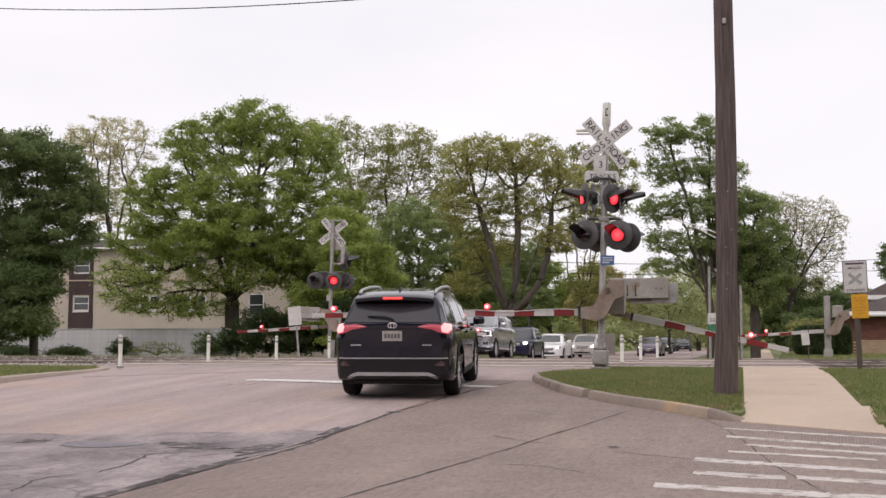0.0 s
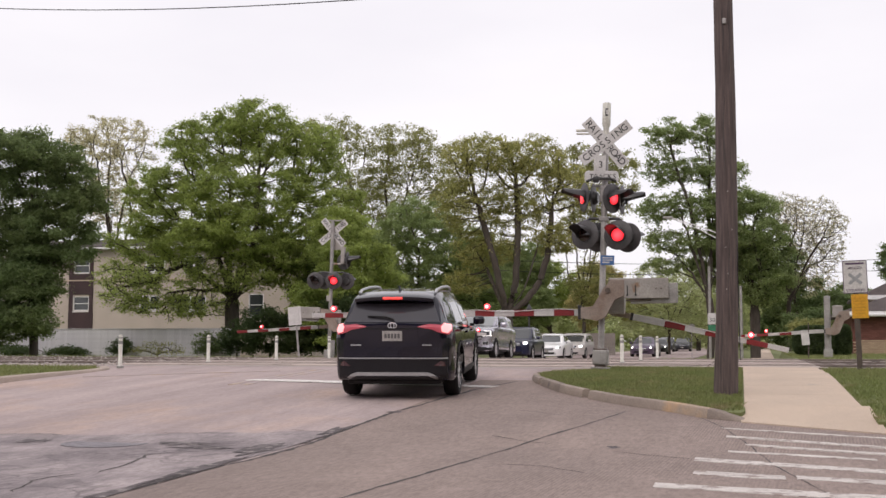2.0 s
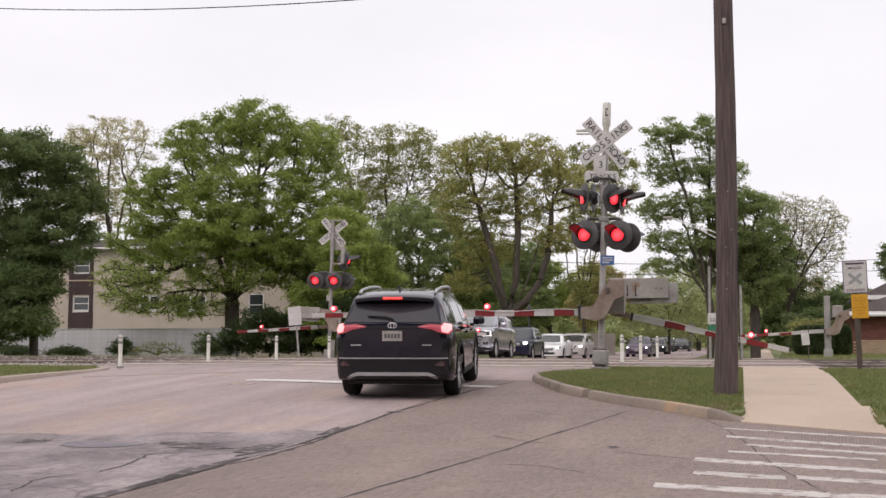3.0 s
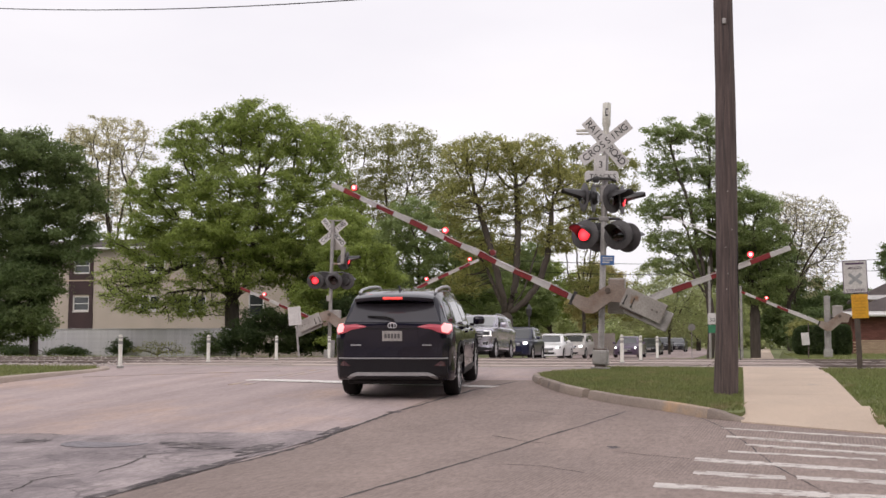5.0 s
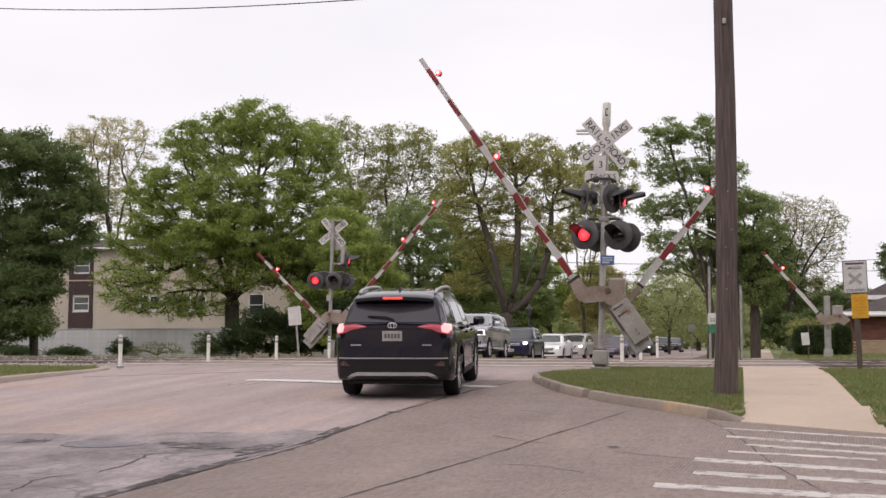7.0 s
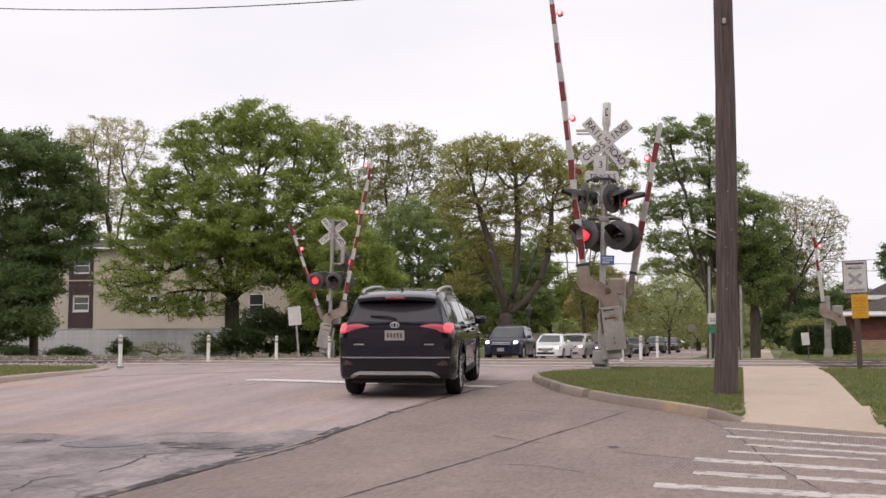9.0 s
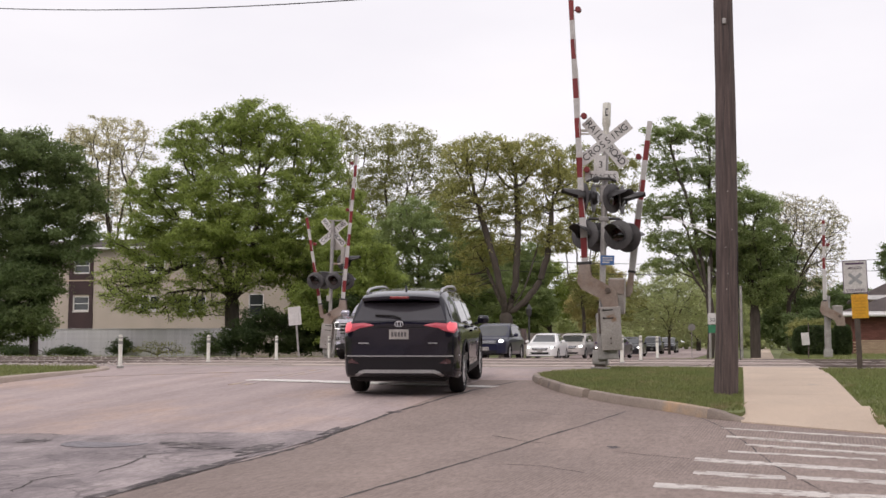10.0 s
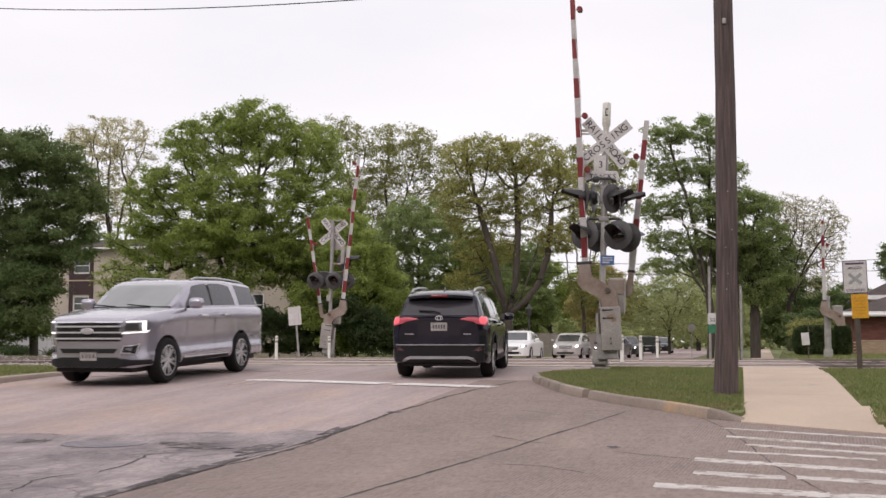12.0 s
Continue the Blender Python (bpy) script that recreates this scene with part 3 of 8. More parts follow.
for x0, y0, x1, y1, w in ((-0.24, 13.96, 1.7, 13.24, 0.1), (-0.18, 13.24, 1.9, 12.4, 0.2), (0.02, 12.58, 2.1, 11.85, 0.2), (-0.15, 12.05, 1.2, 11.6, 0.12), (-0.45, 11.28, 2.2, 10.28, 0.22),
                          (-0.42, 10.25, 0.33, 10.04, 0.2), (0.42, 10.1, 2.4, 9.6, 0.18), (-0.69, 9.38, 2.6, 8.7, 0.22), (-0.6, 8.4, 2.6, 7.7, 0.22), (-0.6, 7.4, 2.6, 6.7, 0.22)):
    part("bar", strip([(x0, y0), (x1, y1)], w * 1.45, 0.0095, ends=(0, 1), wobble=0.009, seed=int(y0 * 10)), PAINT, crosswalk)

# curbed verge at the corner, with its round nose
EDGE = [(-2.95, 23.4), (-3.5, 22.9), (-3.78, 22.1), (-3.76, 21.3), (-3.55, 20.2), (-3.36, 19.6), (-3.0, 18.7), (-2.66, 17.97), (-2.11, 17.07), (-1.64, 16.42), (-1.21, 15.95), (-0.81, 15.45), (-0.44, 14.92), (0.02, 14.6)]


def smooth_line(pts, per=5):
    out = []
    for i in range(len(pts) - 1):
        p0, p1, p2, p3 = (Vector(pts[max(0, min(len(pts) - 1, i + k))]) for k in (-1, 0, 1, 2))
        for j in range(per):
            t = j / per
            out.append(0.5 * ((2 * p1) + (p2 - p0) * t + (2 * p0 - 5 * p1 + 4 * p2 - p3) * t * t + (3 * p1 - p0 - 3 * p2 + p3) * t ** 3))
    out.append(Vector(pts[-1]))
    return out


def curb(line, width, height, inside, a=0.0, z=1.0, taper_end=False):
    """A curb with a sloping face and rounded nose along part of a line; inside is +1 or -1."""
    b = bmesh.new()
    line = smooth_line(line)
    n = len(line) - 1
    rows = []
    for i in range(int(a * n), int(z * n) + 1):
        p, d = line[i], (line[min(i + 1, n)] - line[max(i - 1, 0)]).normalized()
        s = Vector((-d.y, d.x)) * inside
        h = height * float(np.interp(p.y, [19, 22.8], [1, 0.35])) * (1 - max(0, (i / n - 0.93) / 0.07) * 0.85 if taper_end else 1)
        prof = [(0.0, -0.1), (0.0, 0.0), (0.018, h * 0.8), (0.03, h * 0.95), (0.05, h), (width, h), (width, -0.1)]
        rows.append([b.verts.new((p.x + s.x * u, p.y + s.y * u, ground_z(p.y) + v)) for u, v in prof])
    for r, q in zip(rows, rows[1:]):
        for k in range(len(r) - 1):
            b.faces.new((r[k], r[k + 1], q[k + 1], q[k]))
    b.faces.new(rows[0])
    b.faces.new(rows[-1][::-1])
    return b


kerb = thing("curb", "weathered concrete curb round the corner verge", "curb", kind="structure")
cuts = [0.0, 0.2, 0.4, 0.6, 0.815, 0.93, 1.0]
for i, (c0, c1) in enumerate(zip(cuts, cuts[1:])):
    part("curb_stone", curb(EDGE, 0.145, 0.13, 1, c0, c1 - 0.004 if c1 < 1 else 1, True), CURB_Y if i in (4,) else CURB, kerb, "curb stone with faded yellow paint" if i == 4 else "", smooth=True)
LEFT_EDGE = [(-13.3, 5.0), (-13.3, 12.0), (-13.3, 18.0), (-13.25, 21.5), (-13.45, 22.9), (-13.9, 23.6)]
kerb_l = thing("curb_west", "worn concrete curb on the far edge of the road", "curb", kind="structure")
part("curb_stone", curb(LEFT_EDGE, 0.2, 0.11, 1), CURB_PALE, kerb_l, smooth=True)


def verge(name, outline, lift, label):
    """A raised lawn inside an outline, cut into rows so that it follows the ground."""
    b = bmesh.new()
    vs = [b.verts.new((x, y, ground_z(y) + lift)) for x, y in outline]
    b.faces.new(vs)
    ys = [p[1] for p in outline]
    y = min(ys) + 0.8
    while y < max(ys):
        bmesh.ops.bisect_plane(b, geom=b.verts[:] + b.edges[:] + b.faces[:], plane_co=(0, y, 0), plane_no=(0, 1, 0))
        y += 0.8
    for v in b.verts:
        v.co.z = ground_z(v.co.y) + lift * float(np.interp(v.co.y, [19, 22.8], [1, 0.25])) + 0.02 * noise.noise((v.co.x, v.co.y, 0))
    ext = bmesh.ops.extrude_face_region(b, geom=b.faces[:])
    for v in ext["geom"]:
        if isinstance(v, bmesh.types.BMVert):
            v.co.z -= 0.3
    return tagged(link(name, b, GRASS_SOIL), label, "", "", "structure")


corner = [(p.x, p.y) for p in smooth_line(EDGE, 3)]
inner = []
for i, (x, y) in enumerate(corner):
    ax, ay = corner[max(i - 1, 0)]
    bx, by = corner[min(i + 1, len(corner) - 1)]
    d = Vector((bx - ax, by - ay)).normalized()
    inner.append((x - d.y * 0.135, y + d.x * 0.135))
VERGE = [p for p in inner if p[0] < -0.02] + [(0.03, 15.0), (0.03, 24.2), (-2.9, 24.2)]
verge("verge_corner", VERGE, 0.1, "mown grass verge inside the corner curb")
VERGE_R = [(1.5, 14.2), (40, 14.2), (40, 24.4), (1.52, 24.4)]
verge("verge_right", VERGE_R, 0.07, "mown grass beside the sidewalk")
VERGE_L = [(-13.46, 6.5), (-13.46, 18), (-13.42, 21.5), (-13.62, 22.85), (-14.2, 23.5), (-60, 23.5), (-60, 6.5)]
verge("verge_left", VERGE_L, 0.1, "mown grass beyond the far curb")

# sidewalk in slabs up to the tracks, and on from them
walkway = thing("sidewalk", "pale concrete sidewalk slabs leading over the tracks", "sidewalk", kind="structure")


def paving(y0, y1, lift, x0=0.02, x1=1.46):
    b = bmesh.new()
    c = [(x0, y0), (x1, y0), (x1, y1), (x0, y1)]
    lo = [b.verts.new((x, y, ground_z(y) + lift - 0.15)) for x, y in c]
    hi = [b.verts.new((x, y, ground_z(y) + lift)) for x, y in c]
    b.faces.new(hi)
    for i in range(4):
        b.faces.new((lo[i], lo[(i + 1) % 4], hi[(i + 1) % 4], hi[i]))
    bmesh.ops.bevel(b, geom=[e for e in b.edges if e.verts[0] in hi and e.verts[1] in hi], offset=0.006, segments=1, affect="EDGES")
    return b


b = bmesh.new()
c = [(-0.02, 14.55), (1.55, 13.6), (1.55, 15.6), (-0.02, 15.6)]
lo = [b.verts.new((x, y, ground_z(y) - 0.1)) for x, y in c]
hi = [b.verts.new((x, y, ground_z(y) + (0.02 if y < 15.5 else 0.12))) for x, y in c]
b.faces.new(hi)
for i in range(4):
    b.faces.new((lo[i], lo[(i + 1) % 4], hi[(i + 1) % 4], hi[i]))
part("ramp_slab", b, CONCRETE, walkway)
y = 15.61
while y < 24.3:
    part("slab", paving(y, y + 1.44, 0.12 - 0.1 * max(0, (y - 20) / 4.5)), CONCRETE, walkway)
    y += 1.448
y = 40.2
while y < 94:
    shift = 0.02 * max(0, y - 44)
    part("slab", paving(y, y + 1.5, 0.02, -0.05 + shift, 1.35 + shift), CONCRETE, walkway)
    y += 1.508
b = bmesh.new()
rows = [[b.verts.new((x0 + 0.02 * (yy - 44), yy, ground_z(yy) + 0.02)) for x0 in (-0.05, 1.35)] for yy in (y, 110, 140, 180, 240)]
for r, s in zip(rows, rows[1:]):
    b.faces.new((r[0], r[1], s[1], s[0]))
part("far_path", b, CONCRETE, walkway)
# higher lawn before the brick house
b = bmesh.new()
rows = []
for yy in span(39.2, 78, 20):
    rows.append([b.verts.new((x, yy, z - 0.05 + 0.02 * noise.noise((x, yy * 0.4, 1)))) for x, z in ((1.6 + 0.02 * max(0, yy - 44), -0.6), (1.85 + 0.02 * max(0, yy - 44), 0.0), (4.0, 0.02), (12, 0.02), (40, 0.02))])
for r, s in zip(rows, rows[1:]):
    for i in range(4):
        b.faces.new((r[i], r[i + 1], s[i + 1], s[i]))
tagged(link("lawn", b, GRASS_SOIL, smooth=True), "mown lawn rising before the brick house", "", "", "structure")

# three tracks with concrete crossing panels
TRACKS = (27.3, 31.3, 35.3)
trackbed = sheet("track_bed", [-400, -120, -60, -30, -14.6, -8, -2, 3.4, 12, 30, 120, 400], [24.6, 25.3, 29.3, 33.3, 37.3, 38.0], 0.004, BALLAST, "grey crushed stone ballast under the tracks")
rnd = random.Random(5)
for ty in TRACKS:
    track = thing("railway_track", "rusty steel rails on timber ties in ballast", "track", pose(0, ty, 0), "tracks of the crossing", "structure")
    for s in (-0.7175, 0.7175):
        prof = [(-0.07, -0.1), (0.07, -0.1), (0.07, -0.085), (0.012, -0.07), (0.012, -0.03), (0.036, -0.02), (0.036, 0.0), (0.026, 0.012), (-0.026, 0.012), (-0.036, 0.0), (-0.036, -0.02), (-0.012, -0.03), (-0.012, -0.07), (-0.07, -0.085)]
        part("rail", moved(slab([(u, v) for u, v in prof], 500, axis="x"), pose(0, s, 0.024)), RAIL, track, "worn steel rail")
    tie = None
    for side in (-1, 1):
        for k in range(46):
            x = (-15.2 if side < 0 else 2.05) + side * k * 0.52
            at = pose(x, 0, -0.084 + 0.01 * rnd.random(), 0, 0, rnd.uniform(-1, 1))
            if tie is None:
                tie = part("tie", box(0.22, 2.6, 0.17, bevel=0.012, seg=1), TIE, track, "dark timber tie", at)
            else:
                shared("tie", tie, track, at)
    panel = {}
    for name, y0, y1 in (("gauge", -0.63, 0.63), ("front", -1.98, -0.775), ("back", 0.775, 1.98)):
        mesh_ob = None
        for k in range(7):
            at = pose(-13.7 + k * 2.36, (y0 + y1) / 2, -0.04 + 0.005 * rnd.random())
            if mesh_ob is None:
                mesh_ob = part("crossing_panel", box(2.33, y1 - y0, 0.12, bevel=0.01, seg=1), XPANEL, track, "", at)
            else:
                shared("crossing_panel", mesh_ob, track, at)

# dark boxes added to draw the soil and grass line beside the lawns
header = thing("header_timber", "dark strip edging the crossing beside the lawn", "timber", pose(0, 24.52, 0.0), kind="structure")
for k in range(7):
    part("timber", box(1.28, 0.19, 0.12, (-2.2 + k * 1.3, 0.012 * math.sin(k * 2.1), -0.035), 0.012, 1), TIE, header)

# loose stones on the bed on both sides of the crossing
rs = np.random.RandomState(4)
n = 2600
sx = -14.6 - 22 * rs.rand(n) ** 1.3
sy = 24.6 + 13.4 * rs.rand(n)
sz = np.full(n, -0.012) + 0.015 * rs.rand(n)
r = 0.025 + 0.03 * rs.rand(n)
octa = np.array([(1, 0, 0), (-1, 0, 0), (0, 1, 0), (0, -1, 0), (0, 0, 1), (0, 0, -1)], float)
tri = np.array([(0, 2, 4), (2, 1, 4), (1, 3, 4), (3, 0, 4), (2, 0, 5), (1, 2, 5), (3, 1, 5), (0, 3, 5)])
vv = octa[None] * (r[:, None, None] * (0.6 + 0.8 * rs.rand(n, 6, 1)))
vv = vv + np.stack([sx, sy, sz], 1)[:, None]
ff = tri[None] + (np.arange(n) * 6)[:, None, None]
tagged(soup("ballast_stones", vv.reshape(-1, 3), ff.reshape(-1, 3), STONE), "loose grey and brown ballast stones", "stones", "", "stuff")


# unseen dark green wall added behind and beside the viewpoint to darken reflections
def closing(name, pts, height, label):
    b = bmesh.new()
    rows = []
    n = 90
    for i in range(n + 1):
        f = i / n * (len(pts) - 1)
        k = min(int(f), len(pts) - 2)
        x = pts[k][0] + (pts[k + 1][0] - pts[k][0]) * (f - k)
        y = pts[k][1] + (pts[k + 1][1] - pts[k][1]) * (f - k)
        col = []
        for j in range(9):
            q = j / 8
            bump = 2.2 * noise.noise((x * 0.15, y * 0.15, q * 3))
            col.append(b.verts.new((x + bump, y + bump, -0.7 + q * (height + 3 * noise.noise((x * 0.09, y * 0.09, 7))))))
        rows.append(col)
    for r, q in zip(rows, rows[1:]):
        for j in range(8):
            b.faces.new((r[j], r[j + 1], q[j + 1], q[j]))
    return tagged(link(name, b, DARK_GREEN, smooth=True), label, "", "", "structure")


closing("backdrop_south", [(-75, 12), (-60, -22), (0, -34), (50, -24), (70, 10)], 15.0, "unseen dark green wall added to darken reflections")


# ---- crossing signals ----
def blade_mesh(length, width):
    return slab([(-length / 2, -width / 2), (length / 2, -width / 2), (length / 2, width / 2), (-length / 2, width / 2)], 0.006)


def rim_pose(roll):
    return pose(0, 0, 0, 0, roll, 0)


def crossbuck(parent, z, y, lettered, back=False):
    """Two crossed boards; the written side faces -y."""
    rise = 38.5
    for k, (text, roll) in enumerate((("CROSSING", -rise), ("RAILROAD", rise + 10))):
        m = pose(0, y - 0.012 * (1 - k), z) @ rim_pose(roll)
        board = part("crossbuck_blade", blade_mesh(1.22, 0.235), SIGN_W, parent, "white reflective board", m)
        if lettered:
            spots = [(i - 3.5) * 0.137 for i in range(8)] if k == 0 else [-0.51 + i * 0.115 for i in range(4)] + [0.155 + i * 0.118 for i in range(4)]
            for ch, x in zip(text, spots):
                part("letter", words(ch, 0.2), SIGN_K, board, "", pose(x, -0.006, 0))


def flasher(parent, at, lit_list, name="flasher"):
    """A hooded signal lamp that faces local -y, with a lit core that slides to its lens when it flashes."""
    lamp = part(name, lathe([(0.0, 0.1), (0.1, 0.1), (0.13, 0.06), (0.15, 0.0), (0.15, -0.025), (0.152, -0.03), (0.0, -0.03)], 24, "y"), BLACK, parent, "black signal lamp housing", at, True)
    part("backboard", lathe([(0.15, 0.004), (0.292, 0.004), (0.3, 0.0), (0.292, -0.006), (0.15, -0.006)], 32, "y"), BACKBOARD, lamp, "round black backboard", smooth=True)
    part("lens", lathe([(0.0, -0.02), (0.135, -0.02), (0.135, -0.03), (0.09, -0.042), (0.0, -0.05)], 24, "y"), LENS_OFF, lamp, "dark red glass lens", smooth=True)
    # visor: a half tube that runs forward over the lens
    b = bmesh.new()
    rows = []
    for k in range(25):
        a = radians(-26 + 232 * k / 24)
        reach = 0.07 + 0.38 * min(1.0, max(0.0, (math.sin(a) + 0.12) / 0.62)) ** 1.4
        ring = []
        for rr, yy in ((0.155, -0.02), (0.163, -reach), (0.157, -reach), (0.149, -0.02)):
            ring.append(b.verts.new((rr * math.cos(a), yy, rr * math.sin(a))))
        rows.append(ring)
    for r, s in zip(rows, rows[1:]):
        for k in range(4):
            b.faces.new((r[k], r[(k + 1) % 4], s[(k + 1) % 4], s[k]))
    b.faces.new(rows[0])
    b.faces.new(rows[-1][::-1])
    part("visor", b, BLACK, lamp, "long black hood", smooth=True)
    core = part("lit_core", lathe([(0.0, 0.016), (0.128, 0.016), (0.128, 0.008), (0.085, -0.004), (0.0, -0.01)], 24, "y"), SIGNAL_GLOW, lamp, "glowing red lamp", smooth=True)
    lit_list.append(core)
    return lamp


def arm_lamp(arm, x, z, cores):
    m = pose(x, 0, z + 0.14)
    part("arm_lamp", tube([(0, 0, -0.16), (0, 0, -0.04)], 0.012, 6, lathe([(0.0, -0.065), (0.05, -0.065), (0.06, -0.055), (0.06, 0.06), (0.05, 0.07), (0.0, 0.07)], 14, "y")), ARM_R, arm, "small red lamp on the arm", m, True)
    core = part("lit_core", lathe([(0.0, -0.1), (0.036, -0.096), (0.056, -0.072), (0.056, 0.01), (0.0, 0.01)], 14, "y"), ARM_GLOW, arm, "glowing red lamp", m, True)
    cores.append((core, (x, 0, z + 0.14), (x, 0.045, z + 0.14)))


def gate_arm(parent, name, label, at, length, start, drop, lamps, side, bar=0.1, weight=True, stripe=0.406, plain=0.5, crank=True):
    """A striped arm with counterweight that turns about its origin; it reaches towards local -x (side -1) or +x."""
    s = side
    b = None
    for yy in (-0.055, 0.055):
        out = [(s * (start + 0.03), -drop - 0.045), (s * (start + 0.03), -drop + 0.05), (s * 0.12, -drop + 0.07), (s * 0.07, 0.06), (s * -0.06, 0.06), (s * -0.07, -0.05), (s * 0.0, -drop - 0.02), (s * 0.1, -drop - 0.06)] if not crank else [(s * (start + 0.03), -drop - 0.11), (s * (start + 0.03), -drop + 0.1), (s * 0.3, -drop + 0.12), (s * 0.1, 0.02), (s * -0.02, 0.17), (s * -0.34, 0.19), (s * -0.34, -0.1), (s * -0.14, -0.18), (s * 0.06, -drop - 0.1), (s * 0.22, -drop - 0.17)]
        b = merge(b, moved(slab(out, 0.022), pose(0, yy, 0)))
    arm = part(name, b, BRACKET, parent, label, at)
    part("pivot", lathe([(0.0, -0.1), (0.055, -0.1), (0.055, 0.1), (0.0, 0.1)], 14, "y"), RAIL, arm, "rusty pivot bolt", smooth=True)
    if weight:
        part("counterweight", box(0.86, 0.05, 0.4, (-s * 0.76, -0.09, 0.03), 0.012), ALU, arm, "grey steel counterweight plate")
        part("counterweight", box(0.92, 0.1, 0.4, (-s * 0.9, 0.02, -0.07), 0.012), GALV, arm, "grey steel counterweight plate")
        part("weight_rail", box(0.5, 0.05, 0.035, (-s * 0.6, -0.045, -0.2), 0.006, 1), RAIL, arm)
        for dx in (0.39, 0.55):
            part("slot", box(0.022, 0.012, 0.2, (-s * dx, -0.117, -0.01), 0.004, 1), SIGN_K, arm)
            part("slot_bolt", lathe([(0.0, -0.012), (0.022, -0.012), (0.022, 0.012), (0.0, 0.012)], 8, "y"), SIGN_K, arm, "", pose(-s * dx, -0.122, -0.1))
        for dx in (0.95, 1.05):
            part("slot_bolt", lathe([(0.0, -0.012), (0.018, -0.012), (0.018, 0.012), (0.0, 0.012)], 8, "y"), RAIL, arm, "", pose(-s * dx, -0.122, 0.02))
    x, k = start, 0
    while x < length - 0.02:
        e = min(x + (plain if k == 0 else stripe), length)
        t = bar * (1 - 0.28 * (x / length))
        part("arm_section", box(e - x, 0.045, t, (s * (x + e) / 2, 0, -drop), 0.008, 1), ARM_W if k % 2 == 0 else ARM_R, arm, "white stripe" if k % 2 == 0 else "red stripe")
        x, k = e, k + 1
    part("coupling", box(0.06, 0.14 if weight else 0.07, bar * (2.1 if weight else 1.15), (s * (start + 0.05), 0, -drop), 0.008), BLACK, arm, "dark bolted coupling")
    cores = []
    for lx in lamps:
        arm_lamp(arm, s * lx, -drop, cores)
    pts = []
    stops = sorted([start + 0.1, *lamps])
    for a, z in zip(stops, stops[1:]):
        for q in range(7):
            f = q / 6
            pts.append((s * (a + (z - a) * f), -0.04, -drop + 0.055 + 0.02 * math.sin(6.28 * f)))
    part("cable", tube(pts, 0.008, 5), SIGN_W, arm, "thin white lamp cable")
    return arm, cores


def small_panel(parent, name, sx, sz, at, m_face, bars, m_bar, label=""):
    p = part(name, box(sx, 0.006, sz, bevel=0.002, seg=1), m_face, parent, label, at)
    for bx, bz, bw, bh in bars:
        part("text_bar", box(bw, 0.004, bh, (bx, -0.005, bz)), m_bar, p)
    return p


FLASH_A, FLASH_B = [], []

# near signal on the corner verge
MX, MY, MZ = -2.735, 23.3, 0.06
near = thing("crossing_signal", "tall weathered railroad crossing signal mast with four hooded red lamps", "crossing signal", pose(MX, MY, MZ, 0, 2.0, 0), "crossing signals")
part("mast", lathe([(0.062, 0.1), (0.062, 4.6), (0.05, 4.62), (0.0, 4.62)], 16), GALV, near, "grey steel mast", smooth=True)
base = part("base", box(0.3, 0.3, 0.29, (0, 0, 0.18), 0.02), GALV, near, "flared steel base casting")
part("flange", box(0.36, 0.36, 0.035, (0, 0, -0.03), 0.008), GALV, base)
part("stub", box(0.22, 0.22, 0.16, (0, 0, 0.0), 0.02), RAIL, base, "dark anchor stub")
part("cap_ring", box(0.25, 0.25, 0.035, (0, 0, 0.34), 0.008), RAIL, base)
for ax, ay in ((-0.15, -0.15), (0.15, -0.15), (-0.15, 0.15), (0.15, 0.15)):
    part("bolt", lathe([(0.02, 0.03), (0.02, 0.075), (0.0, 0.075)], 8), RAIL, base, "", pose(ax, ay, -0.09))
bell = part("bell", lathe([(0.0, 5.32), (0.075, 5.32), (0.084, 5.3), (0.084, 4.86), (0.06, 4.82), (0.06, 4.6), (0.0, 4.6)], 20), POST_W, near, "weathered cylindrical electronic bell", smooth=True)
part("slot", box(0.05, 0.01, 0.16, (0.01, -0.085, 5.12), 0.02), BLACK, bell)
part("bell_gap", box(0.03, 0.008, 0.1, (0.02, -0.092, 5.12), 0.01), SIGN_W, bell)
part("bell_arm", box(0.5, 0.09, 0.05, (-0.36, 0.0, 4.76), 0.012), POST_W, near, "horizontal bracket")
part("bell_arm", box(0.44, 0.06, 0.03, (-0.38, 0.0, 4.69), 0.008), POST_W, near)
crossbuck(near, 4.49, -0.09, True)
n3 = part("track_count_plate", slab([(-0.12, -0.16), (0.12, -0.16), (0.12, 0.19), (-0.12, 0.19)], 0.006), SIGN_W, near, "white plate with the number of tracks", pose(-0.1, -0.11, 4.04))
part("letter", words("3", 0.19), SIGN_K, n3, "", pose(0.02, -0.006, 0.0))
tp = part("tracks_plate", slab([(-0.34, -0.11), (0.34, -0.11), (0.34, 0.05), (0.3, 0.1), (-0.3, 0.1), (-0.34, 0.05)], 0.006), SIGN_W, near, "white plate reading tracks", pose(-0.06, -0.1, 3.82))
for i, ch in enumerate("TRACKS"):
    part("letter", words(ch, 0.14), SIGN_K, tp, "", pose(-0.2 + i * 0.092, -0.006, -0.02))
part("lamp_clamp", tube([(-0.36, -0.14, 3.7), (-0.2, -0.15, 3.76), (0.12, -0.15, 3.76), (0.24, -0.14, 3.7)], 0.028, 8, box(0.13, 0.1, 0.13, (-0.16, -0.15, 3.74), 0.03)), BLACK, near, "dark pipe clamp over the plate", smooth=True)
# upper pair turned outward and back, lower pair facing the road
part("lamp_bracket", box(0.5, 0.06, 0.05, (0.02, -0.02, 3.62), 0.012), GALV, near)
part("lamp_bracket", box(0.2, 0.16, 0.34, (0.0, 0.02, 3.45), 0.03), GALV, near, "grey junction box")
